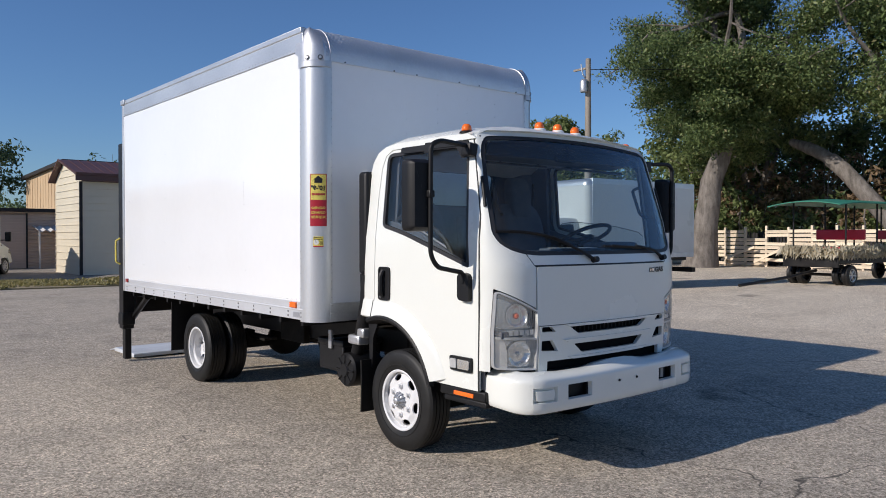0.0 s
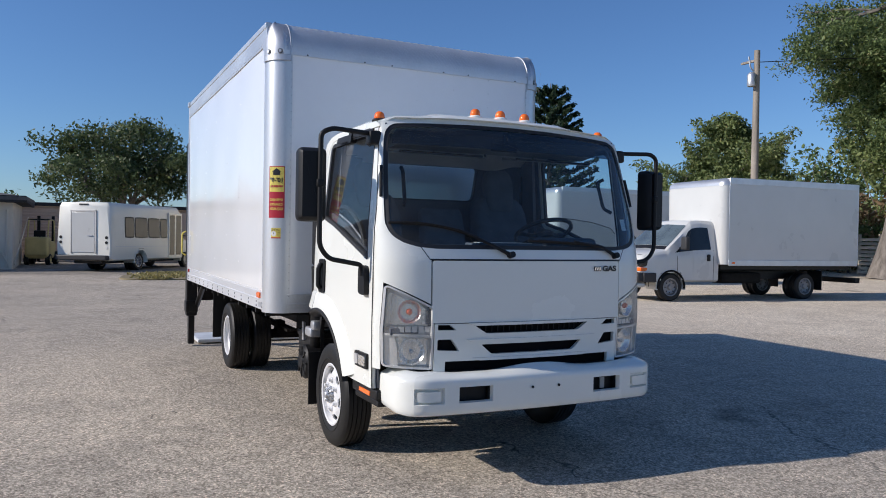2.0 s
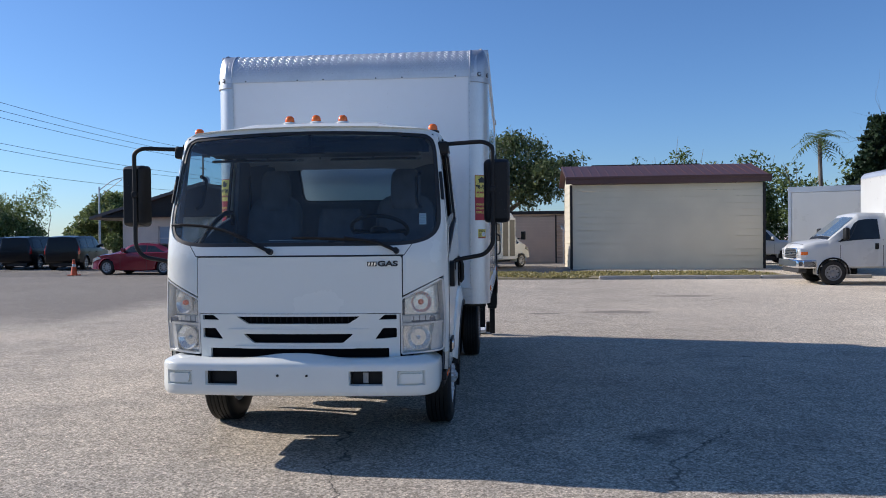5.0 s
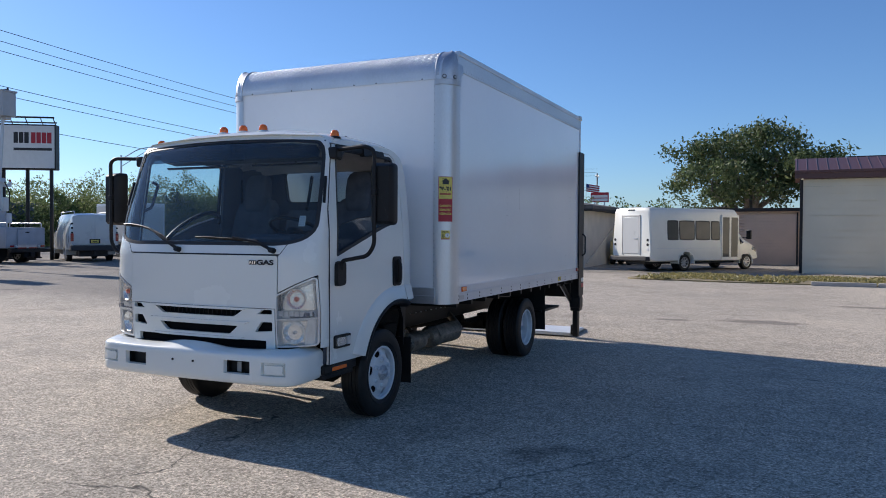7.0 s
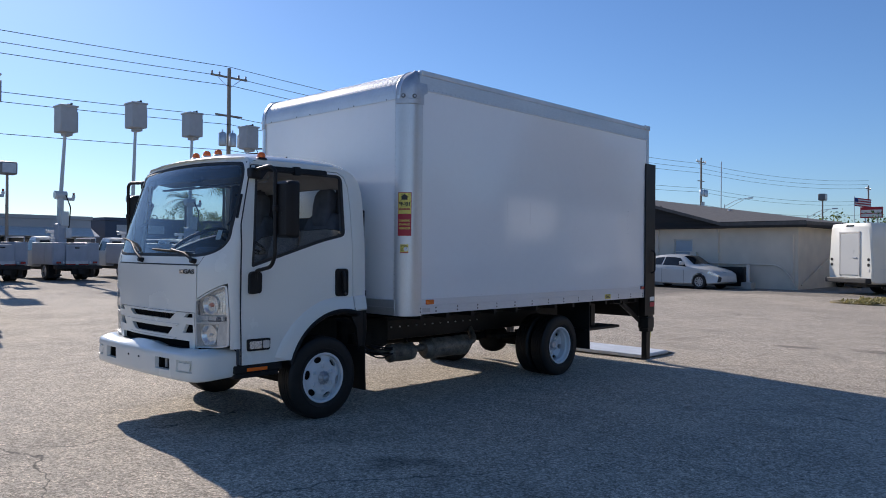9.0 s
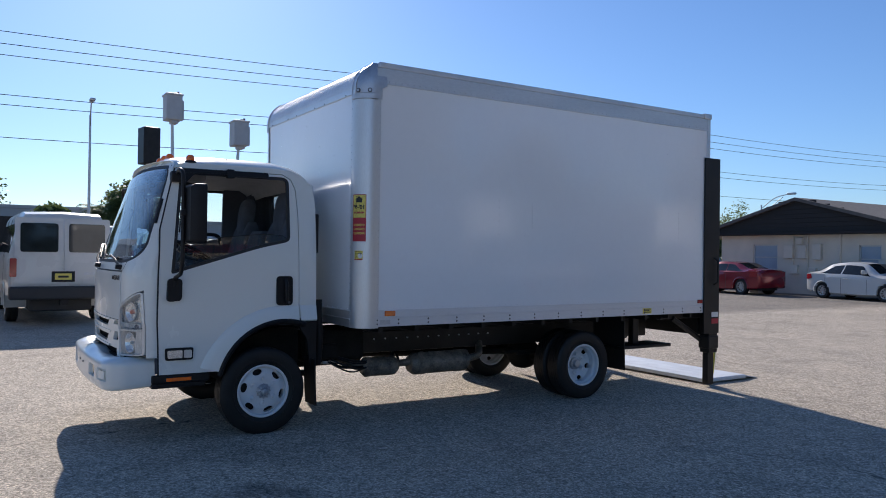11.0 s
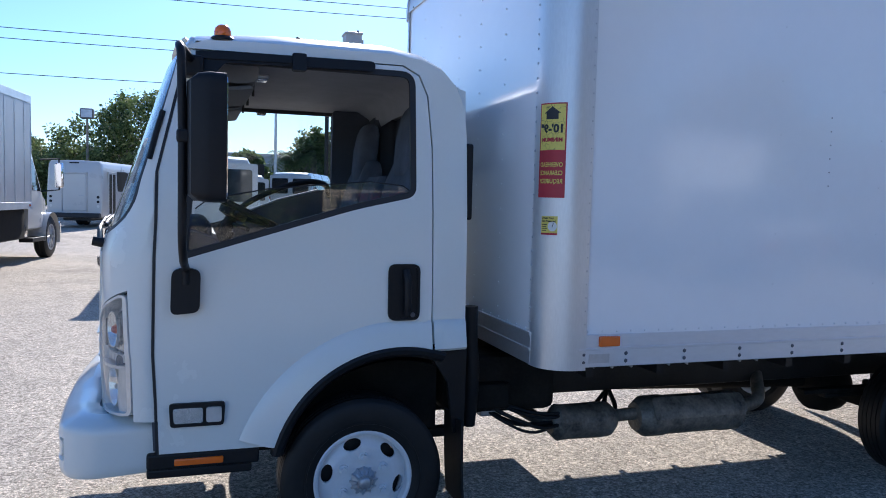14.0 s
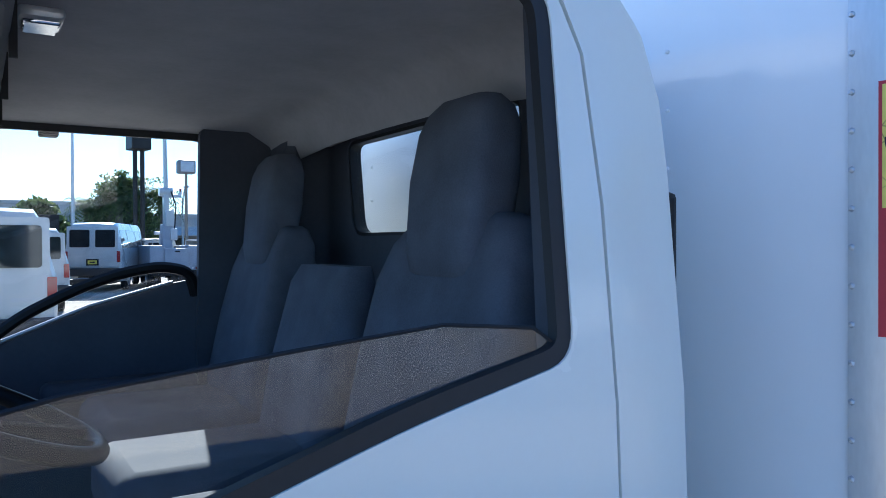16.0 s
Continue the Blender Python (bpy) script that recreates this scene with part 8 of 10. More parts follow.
def sign_board():
    t = thing("pylon_sign", "large white pylon sign on dark posts with red and grey bars", "sign", pose(-34.5, 22.95, 0, rz=32) @ Matrix.Diagonal((0.66, 1, 1, 1)))
    # local x runs along the face, the face looks along -y
    part("cabinet", block(-2.4, 2.4, -0.3, 0.3, 5.0, 7.5, 0.03), BLACKP, t)
    part("face", block(-2.32, 2.32, -0.325, -0.3, 5.08, 7.42, 0.005), DECALW, t, "white sign face")
    x = -0.9
    for k in range(8):
        w = 0.42 if k != 3 else 0.12
        if k == 3:
            x += w
            continue
        part("sign_bar", block(x, x + w - 0.07, -0.335, -0.32, 6.45, 7.05, 0.01), INK if k < 3 else REDDEC, t)
        x += w
    part("small_bar", block(-0.9, 2.12, -0.335, -0.32, 6.05, 6.19), INK, t)
    for q in (-1.9, 0.0, 1.9):
        part("post", rod(bmesh.new(), (q, 0, 0), (q, 0, 5.1), 0.14, n=12), BLACKP, t)
    fr_ = bmesh.new()
    for q in (-2.3, -1.1, 0.1, 1.3, 2.3):
        rod(fr_, (q, -0.1, 7.5), (q, -0.5, 7.85), 0.035, n=6)
    rod(fr_, (-2.4, -0.5, 7.85), (2.4, -0.5, 7.85), 0.05, n=6)
    rod(fr_, (-2.4, -0.1, 7.62), (2.4, -0.1, 7.62), 0.04, n=6)
    part("lamp_rail", fr_, BLACKP, t)


sign_board()
ps = thing("narrow_sign", "dark sign panel on a pole seen edge-on", "sign", pose(-36.5, 6.1, 0, rz=8))
part("panel", block(-0.5, 0.5, -0.45, 0.45, 6.3, 8.3, 0.04), BLACKP, ps)
for q in (-0.17, 0.17):
    part("post", rod(bmesh.new(), (0, q, 0), (0, q, 6.4), 0.11, n=10), BLACKP, ps)
rs = thing("roadside_sign", "red and white roadside sign panel on a post", "sign", pose(-32.1, 149.0, 0))
part("panel", block(-1.85, 1.85, -0.15, 0.15, 8.2, 10.2, 0.04), REDDEC, rs)
for k in range(2):
    part("sign_bar", block(-1.65, 1.65, -0.2, -0.14, 8.4 + 0.72 * k, 8.95 + 0.72 * k), DECALW, rs)
for q in (-1.0, 1.0):
    part("post", rod(bmesh.new(), (q, 0, 0), (q, 0, 8.3), 0.16), STEEL, rs)
fl = thing("flag_pole", "small striped flag hanging from a pole", "flag", pose(-34.7, 148.0, 0))
part("mast", rod(bmesh.new(), (0, 0, 0), (0, 0, 12.2), 0.06), STEEL, fl)
for k in range(7):
    part("stripe", sheet([(0, 11.95 - 0.22 * k), (2.7, 11.75 - 0.22 * k), (2.7, 11.53 - 0.22 * k), (0, 11.73 - 0.22 * k)], (), lambda u, v, d: Vector((0.06 + u, 0.2 * math.sin(u * 2.4), v - 0.12 * u + 0.06 * math.sin(u * 3)))), REDDEC if k % 2 == 0 else DECALW, fl)
part("canton", sheet([(0, 11.96), (1.15, 11.88), (1.15, 11.1), (0, 11.2)], (), lambda u, v, d: Vector((0.06 + u, 0.2 * math.sin(u * 2.4) - 0.03, v - 0.12 * u + 0.06 * math.sin(u * 3)))), matter("flag_blue", (0.03, 0.05, 0.2), 0.8), fl)

# ---- parked vehicles ----
VWHITE = matter("white_vehicle_paint", (0.6, 0.6, 0.575), 0.28, var=0.04, scale=1.2, coat=0.4)
CREAM_PAINT = matter("cream_bus_paint", (0.82, 0.8, 0.71), 0.35, var=0.05, scale=1.0, coat=0.3)
REDCAR = matter("dark_red_metallic_paint", (0.25, 0.012, 0.025), 0.22, 0.3, var=0.1, coat=0.8)
BLACKCAR = matter("black_vehicle_paint", (0.008, 0.008, 0.01), 0.3, spec=0.3, var=0.1, coat=0.2)
GREYTRIM = matter("grey_bumper_plastic", (0.028, 0.028, 0.03), 0.6, var=0.15)
STEELW = matter("dark_steel_wheel", (0.26, 0.26, 0.265), 0.45, 0.5, var=0.15)
# pale, uneven base colour in place of sky reflected in the windscreen
PALEGLASS = matter("sky_bright_windscreen", (0.1, 0.125, 0.125), 0.05, var=0.5, scale=1.5, spec=0.6, coat=1.0)
SILVERW = matter("silver_wheel", (0.55, 0.55, 0.56), 0.3, 0.8, var=0.1)
GREENROOF = matter("green_canvas_canopy", (0.03, 0.2, 0.13), 0.6, var=0.12, scale=2)
REDSEAT = matter("red_vinyl_bench", (0.6, 0.025, 0.05), 0.4, var=0.08)
STRAW = leaf_matter("straw_fringe", (0.4, 0.34, 0.22), (0.66, 0.6, 0.46))
BLUEPANEL = matter("blue_painted_panel", (0.07, 0.16, 0.32), 0.4, var=0.3, scale=2, col2=(0.2, 0.36, 0.46))
CONE = matter("orange_cone_plastic", (0.7, 0.1, 0.02), 0.5, var=0.1)
YELLOWP = matter("faded_yellow_paint", (0.6, 0.5, 0.22), 0.5, var=0.1)


def simple_wheel(t, x, y, r=0.36, w=0.24, side=1, rim=None, spokes=5, name="wheel"):
    """A tyre with a spoked rim; side: +1 looks to the vehicle's left."""
    m = Matrix.Translation((x, y, r)) @ Matrix.Rotation(-side * PI / 2, 4, "X")
    h, ri = w / 2, r * 0.62
    ty = part(name, lathe(bmesh.new(), [(ri, -h), (r * 0.9, -h), (r, -h * 0.75), (r, -h * 0.1), (r * 0.975, 0), (r, h * 0.1), (r, h * 0.75), (r * 0.9, h), (ri, h * 0.95), (ri * 0.97, h * 0.6), (ri * 0.97, -h * 0.9)], m, 28), RUBBER, t)
    b = bmesh.new()
    lathe(b, [(ri * 1.0, h * 0.9), (ri * 1.03, h * 0.98), (ri * 0.93, h * 0.95), (ri * 0.9, h * 0.5)], m, 28)
    if not spokes:
        # pressed steel disc with a raised hub and round vent holes
        lathe(b, [(0, h * 0.95), (ri * 0.24, h * 0.92), (ri * 0.3, h * 0.6), (ri * 0.45, h * 0.55), (ri * 0.72, h * 0.74), (ri * 0.95, h * 0.5)], m, 24)
        for k in range(8):
            a = k * PI / 4
            c = Vector((ri * 0.66 * math.cos(a), ri * 0.66 * math.sin(a), h * 0.6))
            part("vent_hole", rod(bmesh.new(), m @ c, m @ (c + Vector((0, 0, h * 0.13))), ri * 0.09, n=10), BLACK, ty)
    lathe(b, [(0, h * 0.75), (ri * 0.28, h * 0.7), (ri * 0.3, h * 0.4)], m, 14)
    for k in range(spokes):
        a = k * 2 * PI / spokes
        p, q = m @ Vector((ri * 0.2 * math.cos(a), ri * 0.2 * math.sin(a), h * 0.58)), m @ Vector((ri * 0.95 * math.cos(a), ri * 0.95 * math.sin(a), h * 0.68))
        rod(b, p, q, ri * 0.16, ri * 0.12, 6)
    part("rim", b, rim or SILVERW, ty)
    part("brake", lathe(bmesh.new(), [(0, h * 0.1), (ri * 0.95, h * 0.1)], m, 20), GREYTRIM, ty)


def glide(x, table):
    """Reads a table of (x, y) pairs along a smooth line that never overshoots."""
    if x <= table[0][0]:
        return table[0][1]
    if x >= table[-1][0]:
        return table[-1][1]
    d = [(b[1] - a[1]) / (b[0] - a[0]) for a, b in zip(table, table[1:])]
    m = [d[0]] + [0.0 if u * v <= 0 else 2 * u * v / (u + v) for u, v in zip(d, d[1:])] + [d[-1]]
    for i, (a, b) in enumerate(zip(table, table[1:])):
        if x <= b[0]:
            h = b[0] - a[0]
            t = (x - a[0]) / h
            return a[1] * (2 * t ** 3 - 3 * t * t + 1) + m[i] * h * (t ** 3 - 2 * t * t + t) + b[1] * (3 * t * t - 2 * t ** 3) + m[i + 1] * h * (t ** 3 - t * t)


def shell(stn):
    """A body's skin: stations of (x, floor, belt, roof, half width at sill, belt and roof); surf(x, k) with k from 0 (underside) to 7 (roof's middle)."""
    def surf(x, k, s=1, off=0.0):
        v = [glide(x, [(q[0], q[j]) for q in stn]) for j in range(1, 7)]
        zb, zl, zr, wb, wl, wr = v
        ring = [(0, zb), (wb * 0.92, zb), (wb, zb + 0.07 * (zl - zb)), (wl * 1.01, zb + 0.6 * (zl - zb)), (wl, zl), (wr, zr - 0.09 * (zr - zl) - 0.02), (wr * 0.91, zr), (0, zr + 0.03)]
        i = min(6, int(k))
        f = k - i
        (ya, za), (yb, zb2) = ring[i], ring[i + 1]
        y, z = ya + (yb - ya) * f, za + (zb2 - za) * f
        n = Vector((0, -(za - zb2), -(yb - ya)))
        n = Vector((0, zb2 - za, -(yb - ya)))
        if n.length > 1e-6:
            n.normalize()
        return Vector((x, s * (y + n.y * off), z + n.z * off))
    return surf


KK = [0, 1, 1.5, 2, 2.5, 3, 3.5, 4, 4.33, 4.67, 5, 5.5, 6, 6.5, 7]


def skin(t, stn, mat, arches=(), name="body", label=""):
    """The body's mesh, with wheel openings cut away; arches: (x, radius)."""
    surf = shell(stn)
    xs = sorted(set([q[0] for q in stn] + steps(stn[0][0], stn[-1][0], 84)))
    b = bmesh.new()
    for s in (-1, 1):
        grid(xs, KK, lambda x, k, s=s: surf(x, k, s), b)
    for xe in (xs[0], xs[-1]):
        lp = [surf(xe, k, 1) for k in KK[1:]] + [surf(xe, k, -1) for k in KK[-2:0:-1]]
        b.faces.new([b.verts.new(p) for p in lp])
    bmesh.ops.remove_doubles(b, verts=b.verts, dist=0.001)
    if arches:
        kill = []
        for f in b.faces:
            c = f.calc_center_median()
            if any(math.hypot(c.x - ax, c.z - ar * 0.86) < ar for ax, ar in arches) and abs(c.y) > 0.3:
                kill.append(f)
        bmesh.ops.delete(b, geom=kill, context="FACES")
    bmesh.ops.recalc_face_normals(b, faces=b.faces)
    body = part(name, b, mat, t, label, 38)
    for ax, ar in arches:
        for s in (-1, 1):
            w = max(q[4] for q in stn)
            lip = bmesh.new()
            grid(steps(-0.15, PI + 0.15, 18), [0, 1, 2, 3], lambda a, k: Vector((ax + (ar * (1.1, 1.0, 0.98, 0.98)[int(k)]) * math.cos(a), s * (surf(ax, 3).y + (0.0, 0.018, 0.006, -0.5)[int(k)]), ar * 0.86 + (ar * (1.1, 1.0, 0.98, 0.98)[int(k)]) * math.sin(a))), lip)
            part("arch", lip, [mat, GREYTRIM][0], body)
    return body, surf


def patch(t, surf, corners, mat, name, s=1, off=0.008, n=6, label="", r=0.0):
    """A piece that follows the skin: four (x, k) corners, bilinear between them; r rounds it."""
    (a, b, c, d) = corners

    def at(u, v):
        # r draws the corners in
        p, q = 2 * u - 1, 2 * v - 1
        u = 0.5 + 0.5 * p * (1 - r + r * math.sqrt(1 - q * q / 2))
        v = 0.5 + 0.5 * q * (1 - r + r * math.sqrt(1 - p * p / 2))
        x = (a[0] * (1 - u) + b[0] * u) * (1 - v) + (d[0] * (1 - u) + c[0] * u) * v
        k = (a[1] * (1 - u) + b[1] * u) * (1 - v) + (d[1] * (1 - u) + c[1] * u) * v
        return x, k
    m = bmesh.new()
    us = steps(0, 1, n)
    grid(us, us, lambda u, v: surf(*at(u, v), s, off), m)
    edge = [(u, 0) for u in us] + [(1, v) for v in us[1:]] + [(u, 1) for u in us[-2::-1]] + [(0, v) for v in us[-2:0:-1]]
    for (p, q) in zip(edge, edge[1:] + edge[:1]):
        m.faces.new([m.verts.new(surf(*at(*p), s, off)), m.verts.new(surf(*at(*q), s, off)), m.verts.new(surf(*at(*q), s, -0.01)), m.verts.new(surf(*at(*p), s, -0.01))])
    bmesh.ops.remove_doubles(m, verts=m.verts, dist=1e-4)
    bmesh.ops.recalc_face_normals(m, faces=m.faces)
    return part(name, m, mat, t, label, 40)


def car(name, label, category, stn, m, mat, wheels, r, w, glass, lamps, doors, rim=None, spokes=8, mirrors=None):
    t = thing(name, label, category, m)
    body, surf = skin(t, stn, mat, [(x, r * 1.16) for x in wheels])
    part("underbody", block(stn[0][0] + 0.25, stn[-1][0] - 0.25, -0.55, 0.55, 0.2, 0.42, 0.03), GREYTRIM, t)
    tr = stn[len(stn) // 2][4] - w / 2 - 0.02
    for x in wheels:
        for s in (-1, 1):
            simple_wheel(t, x, s * tr, r, w, s, rim, spokes)
    for k, (cs, both) in enumerate(glass):
        for s in ((-1, 1) if both else (1,)):
            if both:
                patch(t, surf, cs, DARKGLASS, "window", s)
            else:
                g = patch(t, surf, cs, DARKGLASS, "windscreen", 1)
                patch(t, surf, cs, DARKGLASS, "windscreen", -1)
    for cs, mm, nm in lamps:
        for s in (-1, 1):
            patch(t, surf, cs, mm, nm, s, 0.012)
    for x, k0, k1 in doors:
        for s in (-1, 1):
            patch(t, surf, [(x - 0.006, k0), (x + 0.006, k0), (x + 0.006, k1), (x - 0.006, k1)], GREYTRIM, "door_gap", s, 0.003, 4)
    for x in [d[0] + 0.2 for d in doors[:-1]]:
        for s in (-1, 1):
            p = surf(x, 3.6, s, 0.02)
            part("door_handle", bx(bmesh.new(), p.x - 0.09, p.x + 0.09, p.y - 0.02, p.y + 0.02, p.z - 0.015, p.z + 0.015, 0.01), mat, t)
    if mirrors:
        x, k = mirrors
        for s in (-1, 1):
            p = surf(x, k, s, 0.1)
            part("wing_mirror", bx(bmesh.new(), p.x - 0.08, p.x + 0.06, p.y - 0.11, p.y + 0.11, p.z - 0.03, p.z + 0.13, 0.04, 3), mat, t)
    return t, surf


# white saloon by the office
SEDAN = [(-2.28, 0.45, 0.82, 0.84, 0.62, 0.64, 0.58), (-2.2, 0.3, 0.98, 1.02, 0.78, 0.78, 0.66), (-1.75, 0.24, 1.0, 1.1, 0.86, 0.86, 0.64), (-1.05, 0.2, 0.97, 1.4, 0.88, 0.88, 0.6), (-0.3, 0.18, 0.95, 1.47, 0.89, 0.89, 0.62), (0.35, 0.18, 0.93, 1.42, 0.89, 0.88, 0.62), (1.05, 0.2, 0.9, 1.02, 0.88, 0.86, 0.7), (1.75, 0.22, 0.82, 0.86, 0.86, 0.8, 0.7), (2.15, 0.26, 0.66, 0.7, 0.78, 0.7, 0.6), (2.28, 0.32, 0.52, 0.56, 0.6, 0.55, 0.48)]
GL_SEDAN = [([(-1.5, 4.12), (-0.55, 4.12), (-0.5, 4.9), (-0.95, 4.9)], True), ([(-0.47, 4.12), (0.75, 4.12), (0.32, 4.9), (-0.44, 4.9)], True), ([(0.97, 6.05), (0.97, 7), (0.42, 7), (0.42, 6.05)], False), ([(-1.7, 6.05), (-1.7, 7), (-1.12, 7), (-1.12, 6.05)], False)]
LM_SEDAN = [([(1.7, 3.45), (2.2, 3.3), (2.24, 3.95), (1.85, 3.95)], REFLECTOR, "headlamp"), ([(-2.26, 3.2), (-1.9, 3.3), (-1.95, 3.95), (-2.24, 3.95)], REDLENS, "tail_lamp"), ([(2.19, 2.1), (2.275, 2.1), (2.275, 3.9), (2.2, 3.7)], GREYTRIM, "grille")]
car("white_car", "white compact saloon car parked by the office", "car", SEDAN, pose(-9.15, 27.95, 0, rz=-9), VWHITE, (-1.4, 1.38), 0.32, 0.2, GL_SEDAN, LM_SEDAN, [(-1.25, 2, 4.1), (-0.5, 2, 4.1), (0.62, 2, 4.1)], SILVERW, 9, (0.55, 4.2))
COUPE = [(-2.38, 0.45, 0.9, 0.92, 0.66, 0.7, 0.6), (-2.3, 0.3, 1.02, 1.07, 0.82, 0.82, 0.66), (-1.7, 0.24, 1.0, 1.12, 0.9, 0.9, 0.64), (-0.9, 0.2, 0.98, 1.38, 0.92, 0.92, 0.58), (-0.2, 0.18, 0.96, 1.43, 0.92, 0.92, 0.6), (0.35, 0.18, 0.95, 1.36, 0.92, 0.91, 0.62), (1.0, 0.2, 0.94, 1.03, 0.92, 0.9, 0.72), (1.8, 0.22, 0.86, 0.9, 0.9, 0.84, 0.72), (2.25, 0.26, 0.7, 0.74, 0.8, 0.72, 0.6), (2.38, 0.32, 0.55, 0.58, 0.62, 0.56, 0.48)]
GL_COUPE = [([(-1.55, 4.15), (-0.6, 4.15), (-0.5, 4.9), (-0.85, 4.9)], True), ([(-0.55, 4.15), (0.72, 4.15), (0.3, 4.9), (-0.46, 4.9)], True), ([(0.95, 6.05), (0.95, 7), (0.42, 7), (0.42, 6.05)], False), ([(-1.62, 6.05), (-1.62, 7), (-1.0, 7), (-1.0, 6.05)], False)]
car("red_car", "dark red coupe parked by the office", "car", COUPE, pose(-15.1, 27.4, 0, rz=173), REDCAR, (-1.42, 1.42), 0.345, 0.23, GL_COUPE, LM_SEDAN, [(-0.6, 2, 4.1), (0.72, 2, 4.1)], SILVERW, 9, (0.55, 4.2))
SUV = [(-2.4, 0.5, 1.0, 1.1, 0.8, 0.82, 0.7), (-2.3, 0.4, 1.1, 1.75, 0.9, 0.9, 0.72), (-1.6, 0.36, 1.1, 1.82, 0.94, 0.94, 0.74), (0.2, 0.34, 1.08, 1.82, 0.94, 0.94, 0.74), (0.6, 0.34, 1.08, 1.7, 0.94, 0.93, 0.74), (1.2, 0.36, 1.06, 1.16, 0.93, 0.9, 0.78), (2.1, 0.38, 1.0, 1.06, 0.9, 0.86, 0.74), (2.4, 0.45, 0.85, 0.9, 0.78, 0.74, 0.66)]
GL_SUV = [([(-2.1, 4.15), (-1.2, 4.15), (-1.2, 4.9), (-2.0, 4.9)], True), ([(-1.12, 4.15), (-0.2, 4.15), (-0.2, 4.9), (-1.12, 4.9)], True), ([(-0.12, 4.15), (0.85, 4.15), (0.5, 4.9), (-0.12, 4.9)], True), ([(1.1, 6.05), (1.1, 7), (0.66, 7), (0.66, 6.05)], False)]
for k, (x, y, rz) in enumerate(((-22.5, 34.5, 100), (-25.6, 35.5, 95), (-28.6, 36.5, 95))):
    car("dark_suv", "black sport utility car parked beyond the office", "car", SUV, pose(x, y, 0, rz=rz), BLACKCAR, (-1.45, 1.45), 0.37, 0.25, GL_SUV, [([(2.15, 3.4), (2.38, 3.4), (2.38, 3.95), (2.15, 3.95)], REFLECTOR, "headlamp"), ([(-2.39, 3.2), (-2.28, 3.2), (-2.28, 4.4), (-2.38, 4.2)], REDLENS, "tail_lamp")], [(-1.16, 2, 4.1), (-0.16, 2, 4.1), (0.8, 2, 4.1)], SILVERW, 6, (0.75, 4.3))
PICKUP = [(-2.8, 0.55, 1.1, 1.12, 0.9, 0.92, 0.86), (-0.9, 0.5, 1.12, 1.14, 0.95, 0.95, 0.88), (-0.85, 0.5, 1.15, 1.85, 0.95, 0.95, 0.74), (0.5, 0.5, 1.14, 1.88, 0.95, 0.95, 0.76), (0.9, 0.5, 1.14, 1.72, 0.95, 0.94, 0.76), (1.5, 0.5, 1.14, 1.22, 0.95, 0.92, 0.82), (2.5, 0.5, 1.1, 1.15, 0.93, 0.9, 0.8), (2.75, 0.5, 0.95, 1.0, 0.86, 0.84, 0.74)]
car("pickup_truck", "pale grey pickup truck parked behind the storage building", "truck", PICKUP, pose(14.2, 35.2, 0, rz=-4), VWHITE, (-1.7, 1.75), 0.4, 0.27, [([(-0.7, 4.15), (0.25, 4.15), (0.25, 4.9), (-0.7, 4.9)], True), ([(0.32, 4.15), (1.15, 4.15), (0.8, 4.9), (0.32, 4.9)], True), ([(1.42, 6.05), (1.42, 7), (0.96, 7), (0.96, 6.05)], False)], [([(2.45, 3.3), (2.73, 3.3), (2.73, 3.95), (2.45, 3.95)], REFLECTOR, "headlamp"), ([(2.74, 1.2), (2.749, 1.2), (2.749, 3.9), (2.74, 3.9)], GREYTRIM, "grille")], [(0.28, 2, 4.1), (1.1, 2, 4.1)], SILVERW, 6, (1.05, 4.3))


